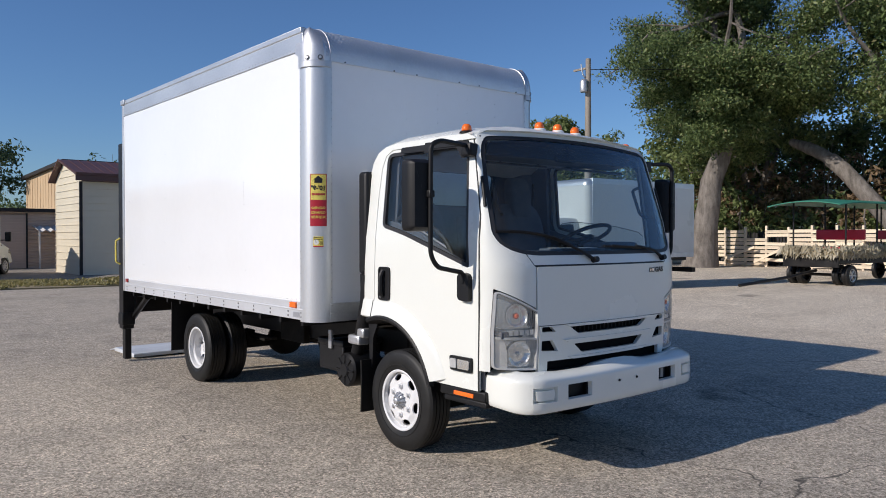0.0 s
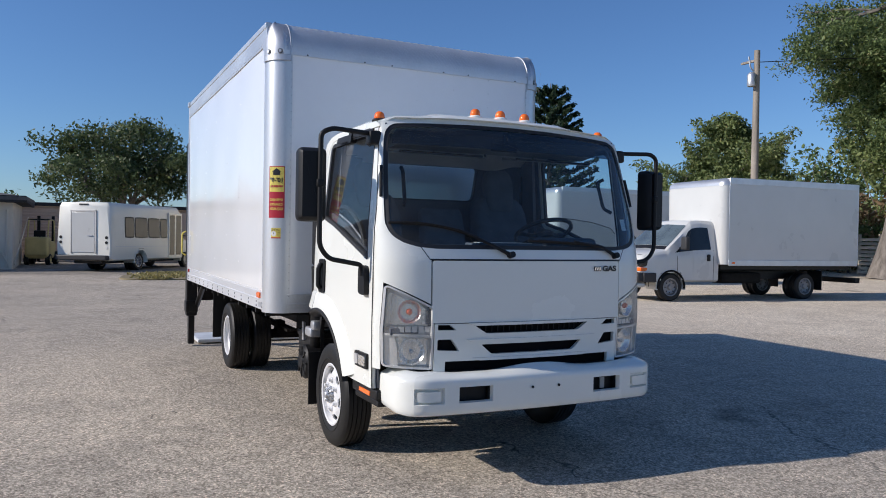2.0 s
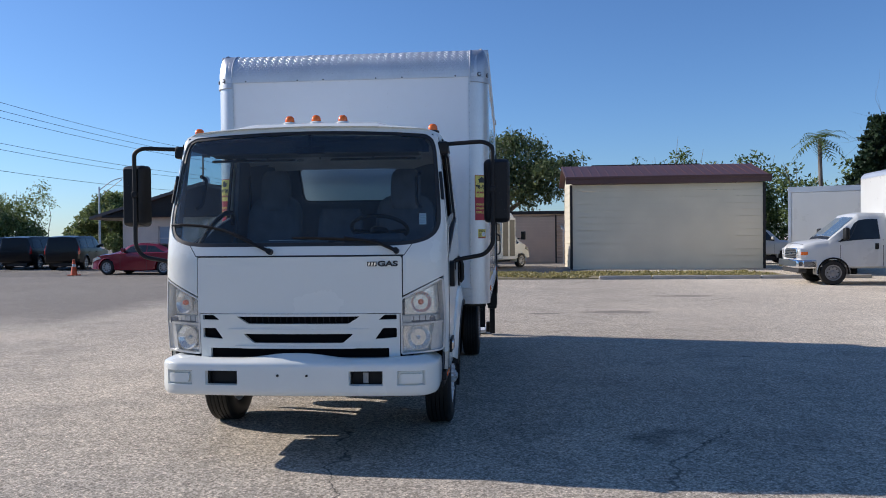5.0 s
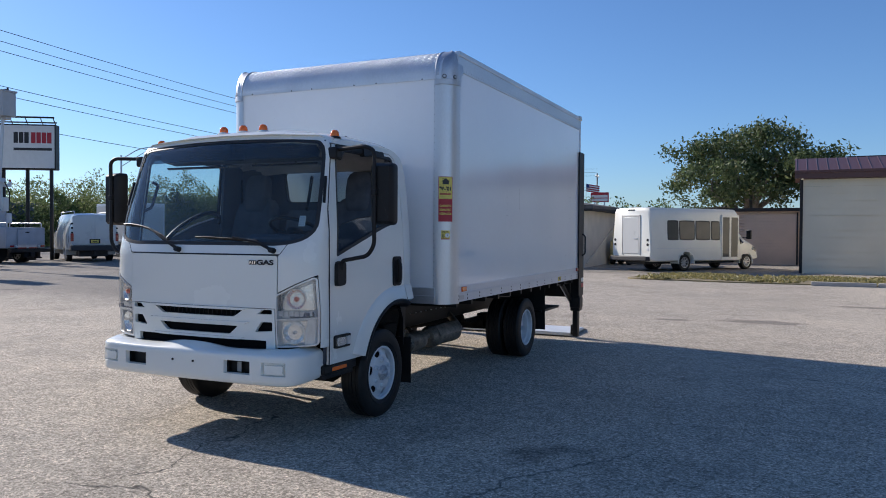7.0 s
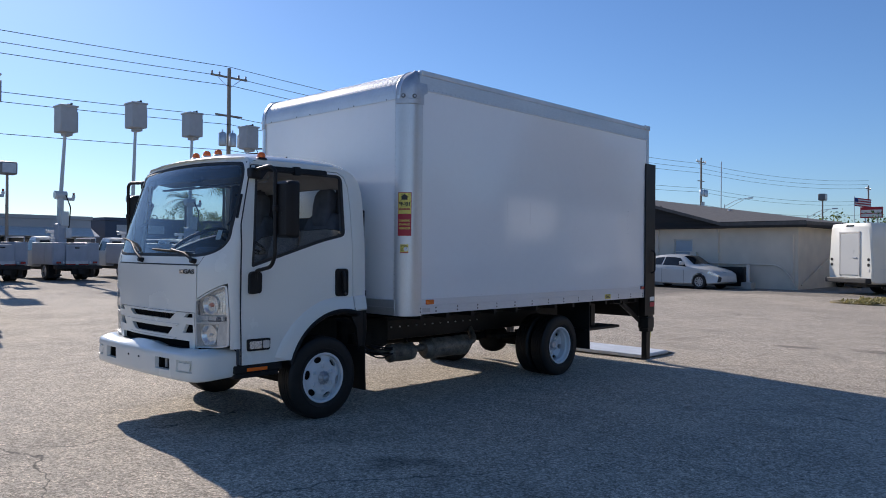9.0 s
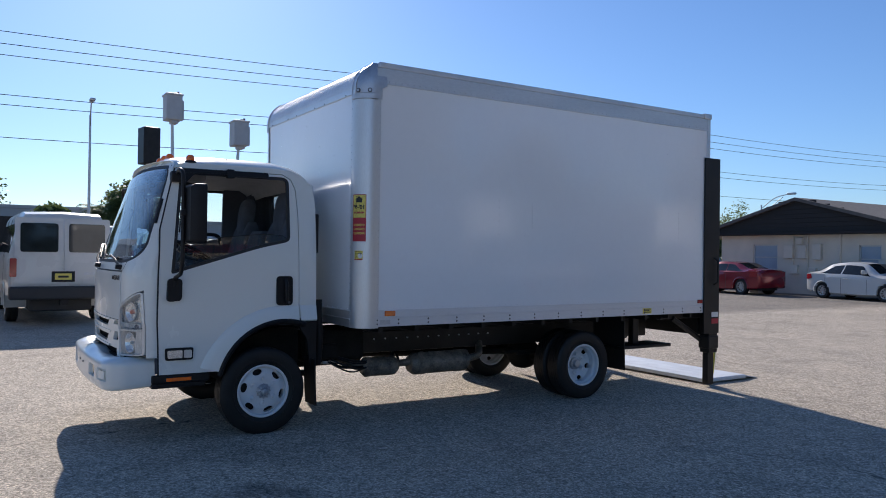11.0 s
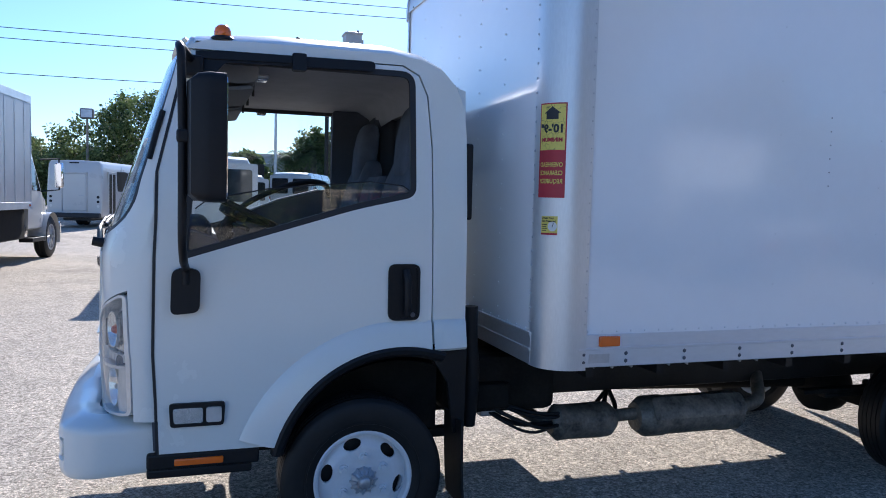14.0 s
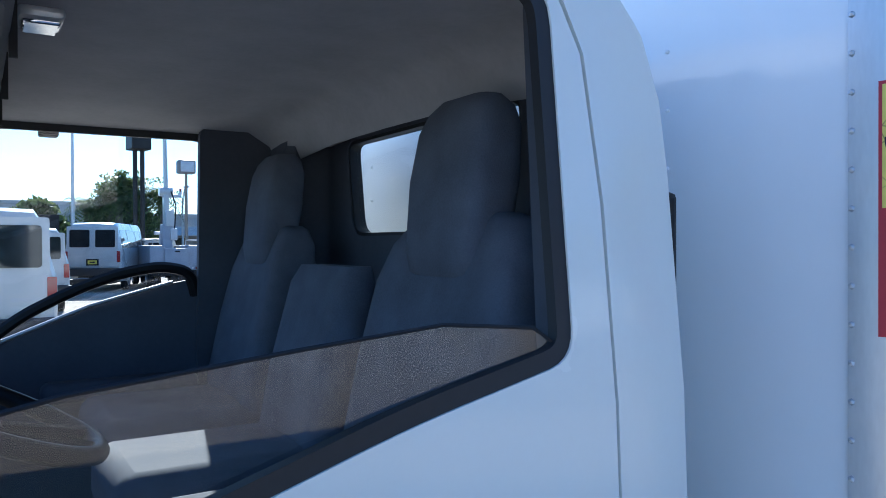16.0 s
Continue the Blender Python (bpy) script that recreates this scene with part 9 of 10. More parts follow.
def van_body(t, x0, x1, w, z0, z1, post=0.2, paint=None):
    """A van body on a parked truck: white panels, aluminium rails, rounded front posts."""
    part("van_body", block(x0, x1 - post, -w, w, z0, z1, 0.012), (paint or VWHITE), t, "plain white van body")
    b = bmesh.new()
    arc = [(x1 - post + post * math.sin(a), w - post + post * math.cos(a)) for a in steps(0, PI / 2, 8)]
    lp = [(x1 - post, w)] + arc[1:] + [(x, -y) for x, y in arc[::-1][0:]] + [(x1 - post, -w)]
    grid(range(len(lp)), [z0, z1 - 0.2], lambda i, z: Vector((lp[i][0], lp[i][1], z)), b)
    bmesh.ops.remove_doubles(b, verts=b.verts, dist=0.001)
    bmesh.ops.recalc_face_normals(b, faces=b.faces)
    part("front_panel", b, (paint or VWHITE), t, "", 50)
    nc = grid(range(len(lp)), steps(0, PI / 2, 6), lambda i, q: Vector((lp[i][0] + 0.004 - 0.2 * (1 - math.cos(q)), lp[i][1] * (1.003 - 0.06 * (1 - math.cos(q))), z1 - 0.2 + 0.2 * math.sin(q))))
    bmesh.ops.remove_doubles(nc, verts=nc.verts, dist=0.001)
    bmesh.ops.recalc_face_normals(nc, faces=nc.faces)
    part("nose_cap", nc, ALU2, t, "rounded aluminium nose", 50)
    for s in (-1, 1):
        part("upper_rail", block(x0, x1 - post, s * (w - 0.02), s * (w + 0.012), z1 - 0.16, z1 + 0.006, 0.006), ALU2, t)
        part("lower_rail", block(x0, x1 - post, s * (w - 0.02), s * (w + 0.014), z0 - 0.03, z0 + 0.12, 0.006), ALU2, t)
        part("post_edge", block(x1 - post - 0.012, x1 - post + 0.012, s * (w - 0.01), s * (w + 0.006), z0, z1 - 0.16, 0.003), ALU2, t)
        part("side_marker", block(x1 - 0.4, x1 - 0.3, s * w, s * (w + 0.02), z0 + 0.02, z0 + 0.07), AMBER, t)
    part("rear_frame", bx(bx(block(x0 - 0.03, x0 + 0.02, -w, -w + 0.1, z0, z1, 0.005), x0 - 0.03, x0 + 0.02, w - 0.1, w, z0, z1, 0.005), x0 - 0.03, x0 + 0.02, -w + 0.1, w - 0.1, z1 - 0.2, z1, 0.005), ALU2, t)
    dp = part("rear_door", block(x0 - 0.024, x0 - 0.004, -w + 0.11, w - 0.11, z0 + 0.02, z1 - 0.22, 0.004), (paint or VWHITE), t, "flat white roll-up door")
    part("latch", bx(block(x0 - 0.045, x0 - 0.024, -0.12, 0.12, z0 + 0.35, z0 + 0.4, 0.004), x0 - 0.05, x0 - 0.024, -0.02, 0.02, z0 + 0.06, z0 + 0.38, 0.004), STEEL, dp)


def cutaway(label, m, wb=4.5, boxlen=4.9, grille_dark=True, z1=3.3, nose=1.0):
    """A van-fronted box truck; local origin midway between the axles."""
    t = thing("parked_box_truck", label, "truck", m, "parked box trucks")
    f, r = wb / 2, -wb / 2
    st = [(f - 1.55, 0.5, 1.28, 2.13, 0.98, 0.98, 0.83), (f - 1.0, 0.5, 1.27, 2.15, 1.0, 1.0, 0.84), (f - 0.74, 0.5, 1.26, 2.11, 1.0, 1.0, 0.84), (f - 0.66, 0.5, 1.26, 2.04, 1.0, 0.99, 0.84), (f + 0.06, 0.5, 1.25, 1.42, 0.99, 0.98, 0.93), (f + 0.14, 0.5, 1.24, 1.35, 0.99, 0.97, 0.93), (f + 0.5, 0.5, 1.2, 1.3, 0.98, 0.96, 0.91), (f + 0.78, 0.52, 1.13, 1.22, 0.96, 0.93, 0.88), (f + 0.87, 0.55, 1.06, 1.14, 0.94, 0.9, 0.85), (f + 0.9, 0.6, 0.98, 1.05, 0.9, 0.87, 0.82)]
    body, surf = skin(t, st, VWHITE, [(f, 0.43)], "cab", "white van cab")
    for s in (-1, 1):
        patch(t, surf, [(f - 1.3, 4.12), (f - 0.12, 4.1), (f - 0.62, 4.88), (f - 1.26, 4.88)], DARKGLASS, "window", s)
        patch(t, surf, [(f + 0.03, 5.9), (f + 0.03, 7), (f - 0.62, 7), (f - 0.62, 5.9)], PALEGLASS, "windscreen", s)
        patch(t, surf, [(f + 0.13, 5.9), (f + 0.13, 7), (f + 0.04, 7), (f + 0.04, 5.9)], BLACK, "cowl_strip", s, 0.006)
        patch(t, surf, [(f - 0.42, 4.1), (f - 0.4, 4.1), (f - 0.68, 4.8), (f - 0.7, 4.8)], SEAL, "quarter_bar", s, 0.012, 4)
        patch(t, surf, [(f + 0.8, 5.95), (f + 0.8, 7), (f + 0.785, 7), (f + 0.785, 5.95)], GREYTRIM, "bonnet_gap", s, 0.002, 4)
        zt = 1.07 if grille_dark else 1.1
        hl = part("headlamp", block(f + 0.66, f + 0.922, s * 0.59, s * 0.945, 0.9 if grille_dark else 0.8, zt, 0.03, 3), DARKGLASS if grille_dark else SHELL, t, "rectangular headlamp")
        part("lamp_bowl", block(f + 0.9, f + 0.932, s * 0.66, s * 0.8, 0.92, 1.05, 0.03, 3), REFLECTOR, hl)
        if grille_dark:
            part("turn_lamp", block(f + 0.66, f + 0.93, s * 0.59, s * 0.95, 0.79, 0.885, 0.02, 3), AMBER, t, "amber turn lamp")
        else:
            part("lamp_bowl", block(f + 0.9, f + 0.932, s * 0.64, s * 0.9, 0.82, 0.9, 0.03, 3), REFLECTOR, hl)
            part("turn_lamp", block(f + 0.7, f + 0.9, s * 0.925, s * 0.955, 0.9, 1.0, 0.01, 3), AMBER, hl, "small amber corner lamp")
        part("bumper_end", block(f + 0.46, f + 0.86, s * 0.9, s * 1.005, 0.5, 0.75, 0.035, 3), GREYTRIM if grille_dark else CHROME, t)
        part("arch_liner", pipe(bmesh.new(), [(f + 0.435 * math.cos(a), s * 0.985, 0.37 + 0.435 * math.sin(a)) for a in steps(-0.1, PI + 0.1, 16)], 0.03, 6), GRIME, t)
        part("arch_well", sheet([(f + 0.43 * math.cos(a), 0.37 + 0.43 * math.sin(a)) for a in steps(0, PI, 14)], (), lambda u, v, d: Vector((u, s * (0.62 - d), v)), (), (), 0.02), GRIME, t)
        for x in (f - 0.2, f - 1.38):
            patch(t, surf, [(x - 0.006, 2), (x + 0.006, 2), (x + 0.006, 4.1), (x - 0.006, 4.1)], GREYTRIM, "door_gap", s, 0.003, 4)
        p = surf(f - 1.2, 3.6, s, 0.015)
        part("door_handle", block(p.x - 0.05, p.x + 0.05, p.y - 0.02, p.y + 0.02, p.z - 0.09, p.z + 0.09, 0.015), BLACK, t)
        p = surf(f - 0.3, 4.15, s, 0.2)
        mi = part("wing_mirror", block(p.x - 0.07, p.x + 0.07, p.y - 0.12, p.y + 0.12, p.z - 0.02, p.z + 0.34, 0.05, 3), GREYTRIM if grille_dark else BLACK, t)
        part("mirror_arm", block(p.x - 0.02, p.x + 0.02, p.y - 0.3 * s, p.y, p.z + 0.02, p.z + 0.06), BLACK, mi)
        simple_wheel(t, f, s * 0.86, 0.37, 0.24, s, STEELW, 0)
        simple_wheel(t, r, s * 0.92, 0.37, 0.24, s, STEELW, 0)
        simple_wheel(t, r, s * 0.66, 0.37, 0.22, -s, STEELW, 0)
        part("frame_rail", block(-wb / 2 - 1.2, f - 0.9, s * 0.4, s * 0.48, 0.55, 0.78), BLACKP, t)
        part("mud_flap", block(r - 0.62, r - 0.6, s * 0.55, s * 1.05, 0.25, 0.8), RUBBER, t)
    part("grille", block(f + 0.86, f + 0.925, -0.58, 0.58, 0.77, 1.1, 0.03, 3), GREYTRIM if grille_dark else CHROME, t, "slatted grille")
    for k in range(5):
        part("grille_bar", block(f + 0.915, f + 0.935, -0.54, 0.54, 0.8 + 0.052 * k, 0.825 + 0.052 * k), BLACK, t)
    part("grille_emblem", block(f + 0.93, f + 0.945, -0.09, 0.09, 0.9, 0.96, 0.01), CHROME, t)
    part("bumper", block(f + 0.74, f + 1.03, -0.97, 0.97, 0.5, 0.76, 0.06, 3), GREYTRIM if grille_dark else CHROME, t, "dark bumper" if grille_dark else "chrome bumper")
    part("bumper_valance", block(f + 0.7, f + 0.95, -0.85, 0.85, 0.36, 0.5, 0.04), STEEL if grille_dark else GREYTRIM, t)
    x1 = f - 1.5
    van_body(t, x1 - boxlen, x1, 1.2, 0.98, z1)
    part("floor_frame", block(x1 - boxlen + 0.1, x1 - 0.1, -1.0, 1.0, 0.84, 0.97), BLACKP, t)
    part("fuel_tank", block(-0.9, 0.5, 0.3, 0.85, 0.45, 0.75, 0.08), GRIME, t)
    part("rear_bumper", block(x1 - boxlen - 0.2, x1 - boxlen, -1.15, 1.15, 0.45, 0.6, 0.02), BLACKP, t)
    return t


cutaway("white box truck with a dark grille and bumper", pose(13.78, 10.6, 0, rz=175.3), 4.6, 4.9, True, 3.3)
cutaway("white box truck with a chrome grille and bumper", pose(13.5, 17.95, 0, rz=176), 4.6, 5.1, False, 3.45)
t3 = thing("parked_box_truck", "white box truck seen from its closed rear door", "truck", pose(14.67, 26.4, 0, rz=68), "parked box trucks")
van_body(t3, -4.2, 1.0, 1.26, 0.95, 3.28)
for s in (-1, 1):
    simple_wheel(t3, -2.6, s * 0.92, 0.4, 0.26, s, SILVERW, 8)
    simple_wheel(t3, 2.0, s * 0.9, 0.4, 0.26, s, SILVERW, 8)
    part("tail_lamp", block(-4.24, -4.2, s * 0.9, s * 1.1, 0.8, 0.95, 0.01), REDLENS, t3)
part("frame", block(-4.0, 2.4, -0.5, 0.5, 0.55, 0.9, 0.02), BLACKP, t3)
part("cab", bx(block(1.2, 2.8, -1.0, 1.0, 0.6, 2.3, 0.15, 3), 2.6, 3.4, -0.9, 0.9, 0.6, 1.4, 0.12, 3), VWHITE, t3)


def shuttle_bus(label, m, doors_x=1.02, long=0.0, r=-2.05, paint=None):
    """A cutaway shuttle bus; local origin midway between the axles, 4.1 m apart."""
    t = thing("shuttle_bus", label, "bus", m, "shuttle buses")
    f, CREAMV = 2.05, paint or CREAM_PAINT
    x0, x1 = -4.15 - long, 1.95 if long else 1.28
    belt, wt = (1.5, 4.82) if long else (1.24, 4.72)
    half_door = 0.45 if long else 0.56
    w, z0, z1 = 1.18, 0.42, 2.92 if long else 2.74
    st = [(x0, z0 + 0.1, belt, z1 - 0.12, w - 0.06, w - 0.04, w - 0.16), (x0 + 0.06, z0 + 0.05, belt, z1 - 0.02, w, w, w - 0.08), (x0 + 0.3, z0, belt, z1, w, w, w - 0.06), (x1 - 0.3, z0, belt, z1, w, w, w - 0.06), (x1, z0, belt, z1 - 0.1, w, w, w - 0.1), (x1 + 0.12, z0, belt, z1 - 0.35, w - 0.03, w - 0.04, w - 0.22)]
    body, surf = skin(t, st, CREAMV, [(r, 0.46)], "body", "long bus body")
    nose = [(x1 - 0.2, 0.45, 1.25, 2.35, 1.0, 0.98, 0.72), (x1 + 0.1, 0.45, 1.22, 2.15, 1.0, 0.97, 0.72), (x1 + 0.85, 0.45, 1.2, 1.4, 0.98, 0.94, 0.78), (x1 + 1.4, 0.46, 1.05, 1.16, 0.94, 0.88, 0.74), (x1 + 1.66, 0.5, 0.88, 0.94, 0.86, 0.8, 0.7)]
    nb, ns = skin(t, nose, CREAMV, [(f, 0.42)], "nose", "sloping van nose")
    for s in (-1, 1):
        patch(t, ns, [(x1 + 0.8, 6.05), (x1 + 0.8, 7), (x1 + 0.14, 7), (x1 + 0.14, 6.05)], DARKGLASS, "windscreen", s)
        patch(t, ns, [(x1 + 0.1, 3.6), (x1 + 0.62, 4.1), (x1 + 0.2, 4.85), (x1 + 0.1, 4.85)], DARKGLASS, "cab_window", s)
        patch(t, ns, [(x1 + 1.15, 3.2), (x1 + 1.6, 3.2), (x1 + 1.6, 3.95), (x1 + 1.25, 3.95)], REFLECTOR, "headlamp", s, 0.012)
        # side windows in dark frames
        n = 4
        a, b = (-3.2, 0.06) if not long else (-5.3, 1.0)
        cut = (0, 0.215, 0.52, 0.815, 1.0) if not long else (0, 0.25, 0.5, 0.75, 1.0)
        for k in range(n):
            xa, xb = a + (b - a) * cut[k] + 0.06, a + (b - a) * cut[k + 1] - 0.06
            fr_ = patch(t, surf, [(xa - 0.04, 4.08), (xb + 0.04, 4.08), (xb + 0.04, wt), (xa - 0.04, wt)], SEAL, "window_frame", s, 0.01, 8, "", 0.16)
            patch(fr_, surf, [(xa, 4.12), (xb, 4.12), (xb, wt - 0.04), (xa, wt - 0.04)], WINTINT, "pane", s, 0.016, 8, "", 0.16)
        simple_wheel(t, f, s * 0.88, 0.36, 0.23, s, SILVERW, 8)
        simple_wheel(t, r, s * 0.98, 0.37, 0.23, s, SILVERW, 8)
        simple_wheel(t, r, s * 0.72, 0.37, 0.21, -s, SILVERW, 8)
        p = ns(x1 + 0.7, 4.15, s, 0.28)
        mi = part("wing_mirror", block(p.x - 0.05, p.x + 0.05, p.y - 0.12, p.y + 0.12, p.z, p.z + 0.42, 0.03), BLACK, t)
        part("mirror_arm", block(p.x - 0.02, p.x + 0.02, p.y - 0.35 * s, p.y, p.z + 0.04, p.z + 0.08), BLACK, mi)
        patch(t, surf, [(x0 + 0.35, 3.25), (x1 - 0.1, 3.25), (x1 - 0.1, 3.29), (x0 + 0.35, 3.29)], ALU2, "trim_strip", s, 0.008, 3)
        for z in (0.9, 1.1, 1.3):
            part("tail_lamp", rod(bmesh.new(), (x0 - 0.015, s * 1.0, z + 0.05), (x0 + 0.02, s * 1.0, z + 0.05), 0.06, n=14), BLACK if z != 0.9 else DECALW, t)
    # folding entrance door on the right side
    dr = part("entrance_door", block(doors_x - half_door, doors_x + half_door, -w - 0.025, -w + 0.02, 0.45, 2.48, 0.01), CREAMV, t, "folding glazed entrance door")
    for xa, xb in ((doors_x - half_door + 0.07, doors_x - 0.06), (doors_x + 0.06, doors_x + half_door - 0.07)):
        part("door_pane", block(xa, xb, -w - 0.03, -w - 0.015, 0.6, 2.38, 0.01), WINTINT, dr)
    rd = part("rear_door", block(x0 - 0.03, x0 + 0.03, -0.5, 0.5, 0.75, 2.35, 0.02), VWHITE, t, "white rear emergency door")
    part("door_frame", bx(bx(block(x0 - 0.035, x0 + 0.02, -0.56, -0.51, 0.72, 2.42, 0.005), x0 - 0.035, x0 + 0.02, 0.51, 0.56, 0.72, 2.42, 0.005), x0 - 0.035, x0 + 0.02, -0.56, 0.56, 2.36, 2.42, 0.005), PALEW, rd)
    part("door_lever", block(x0 - 0.06, x0 - 0.03, -0.42, -0.2, 1.4, 1.44), STEEL, rd)
    part("rear_bumper", block(x0 - 0.22, x0 + 0.05, -1.12, 1.12, 0.45, 0.65, 0.04), GREYTRIM, t)
    part("roof_lamp", block(x0 - 0.02, x0 + 0.1, -0.2, 0.2, z1 - 0.12, z1 - 0.06, 0.01), GREYTRIM, t)
    part("roof_lamp", block(x1 + 0.02, x1 + 0.12, -0.6, 0.6, z1 - 0.3, z1 - 0.22, 0.02), GREYTRIM, t)
    part("chassis", block(-3.9 - long, 2.4, -0.6, 0.6, 0.3, 0.5, 0.03), GREYTRIM, t)
    return t


WINTINT = matter("bronze_tinted_window", (0.1, 0.095, 0.08), 0.08, var=0.15, scale=2)
shuttle_bus("cream shuttle bus with bronze windows by the office", pose(0.2, 31.1, 0, rz=53.9), doors_x=0.68)
shuttle_bus("white shuttle bus with dark windows at the lot's edge", pose(-39.1, -4.0, 0, rz=166), doors_x=-6.0, long=3.0, r=-4.0, paint=VWHITE)


# passenger van seen from behind
def passenger_van(label, m, sc=1.0, glazed=True):
    t = thing("passenger_van" if glazed else "service_van", label, "van", m)
    st = [(-2.95, 0.62, 1.2, 1.95, 0.94, 0.95, 0.74), (-2.88, 0.55, 1.22, 2.08, 0.99, 1.0, 0.78), (-2.4, 0.5, 1.24, 2.14, 1.01, 1.01, 0.8), (1.0, 0.48, 1.24, 2.14, 1.01, 1.01, 0.8), (1.3, 0.48, 1.22, 2.05, 1.0, 1.0, 0.8), (1.95, 0.48, 1.2, 1.36, 0.99, 0.97, 0.84), (2.5, 0.5, 1.1, 1.16, 0.96, 0.92, 0.8), (2.75, 0.55, 0.9, 0.96, 0.88, 0.84, 0.74)]
    st = [tuple(v * sc for v in q) for q in st]
    r = 0.37 * sc
    body, surf = skin(t, st, VWHITE, [(-1.65 * sc, 0.42 * sc), (1.85 * sc, 0.42 * sc)], "body", "white van body")
    X = -2.97 * sc

    def back(y0, y1, z0, z1, mat, nm, d=0.0, par=None, r_=0.01):
        # the rear face leans forward towards the roof
        o = rounded([(y0 * sc, z0 * sc), (y1 * sc, z0 * sc), (y1 * sc, z1 * sc), (y0 * sc, z1 * sc)], r_, 3)
        return part(nm, sheet(o, (), lambda u, v, dd: Vector((X - d + dd + (0.05 * max(0, v / sc - 1.2)) * sc, u, v)), (), (1.5 * sc,), 0.03), mat, par or t)
    for s in (-1, 1):
        back(min(s * 0.02, s * 0.9), max(s * 0.02, s * 0.9), 0.78, 2.02, VWHITE, "rear_door", 0.02, None, 0.05)
        if glazed:
            back(min(s * 0.1, s * 0.8), max(s * 0.1, s * 0.8), 1.38, 1.92, DARKGLASS, "rear_window", 0.032, None, 0.06)
        back(min(s * 0.86, s * 0.985), max(s * 0.86, s * 0.985), 0.92, 1.26, REDLENS, "tail_lamp", 0.03, None, 0.02)
        if glazed:
            patch(t, surf, [(-2.6 * sc, 4.15), (-1.6 * sc, 4.15), (-1.6 * sc, 4.85), (-2.5 * sc, 4.85)], DARKGLASS, "window", s)
            patch(t, surf, [(-1.5 * sc, 4.15), (-0.2 * sc, 4.15), (-0.2 * sc, 4.85), (-1.5 * sc, 4.85)], DARKGLASS, "window", s)
            patch(t, surf, [(-0.1 * sc, 4.15), (0.7 * sc, 4.15), (0.7 * sc, 4.85), (-0.1 * sc, 4.85)], DARKGLASS, "window", s)
        else:
            # side lockers, roof rack rail and round lamps beside the rear doors
            for a, b in ((-2.5, -1.75), (-1.65, -0.9), (-0.8, 0.3)):
                patch(t, surf, [(a * sc, 2.2), (b * sc, 2.2), (b * sc, 4.6), (a * sc, 4.6)], VWHITE, "locker_door", s, 0.03)
            part("rack_rail", pipe(bmesh.new(), bend([(-2.8 * sc, s * 0.8 * sc, 2.1 * sc), (-2.8 * sc, s * 0.8 * sc, 2.24 * sc), (0.6 * sc, s * 0.8 * sc, 2.24 * sc), (0.6 * sc, s * 0.8 * sc, 2.1 * sc)], 0.06), 0.025, 6), STEEL, t)
            for z in (1.3, 1.5, 1.7):
                part("marker_lamp", rod(bmesh.new(), (X - 0.01, s * 0.92 * sc, z * sc), (X + 0.06, s * 0.92 * sc, z * sc), 0.05, n=12), BLACK, t)
        patch(t, surf, [(0.78 * sc, 4.15), (1.7 * sc, 4.1), (1.3 * sc, 4.85), (0.78 * sc, 4.85)], DARKGLASS, "window", s)
        for x in (-1.65, 1.85):
            simple_wheel(t, x * sc, s * 0.86 * sc, r, 0.24 * sc, s, SILVERW, 8)
        p = surf(1.5 * sc, 4.15, s, 0.12)
        part("wing_mirror", block(p.x - 0.06, p.x + 0.06, p.y - 0.1, p.y + 0.12, p.z - 0.02, p.z + 0.3, 0.04), BLACK, t)
    back(-0.85, -0.4, 0.95, 1.0, STEEL, "nameplate", 0.026)
    pl_ = back(-0.22, 0.22, 0.82, 1.02, BLACK, "plate_frame", 0.03)
    back(-0.16, 0.16, 0.86, 0.98, YELLOW, "number_plate", 0.036, pl_)
    back(-0.1, 0.1, 0.9, 0.94, INK, "plate_bar", 0.04, pl_)
    part("rear_bumper", block(X - 0.2 * sc, X + 0.1, -1.0 * sc, 1.0 * sc, 0.5 * sc, 0.74 * sc, 0.04), GREYTRIM, t, "dark grey step bumper")
    part("hitch", block(X - 0.25 * sc, X, -0.08, 0.08, 0.4 * sc, 0.5 * sc), BLACKP, t)
    part("underbody", block(-2.7 * sc, 2.5 * sc, -0.6 * sc, 0.6 * sc, 0.28, 0.5 * sc, 0.04), GREYTRIM, t)
    return t


passenger_van("white passenger van with rear doors and dark windows", pose(-13.42, -0.58, 0, rz=181) @ Matrix.Diagonal((1, 0.9, 1, 1)), 1.1)
passenger_van("white high delivery van parked beyond the passenger van", pose(-33.3, 4.5, 0, rz=160) @ Matrix.Diagonal((1, 0.85, 1.04, 1)), 1.2)
passenger_van("white van between the other parked vans", pose(-23.2, 0.5, 0, rz=180), 1.06)
passenger_van("white service van with closed rear doors", pose(-32.1, 24.5, 0, rz=150), 1.18, False)


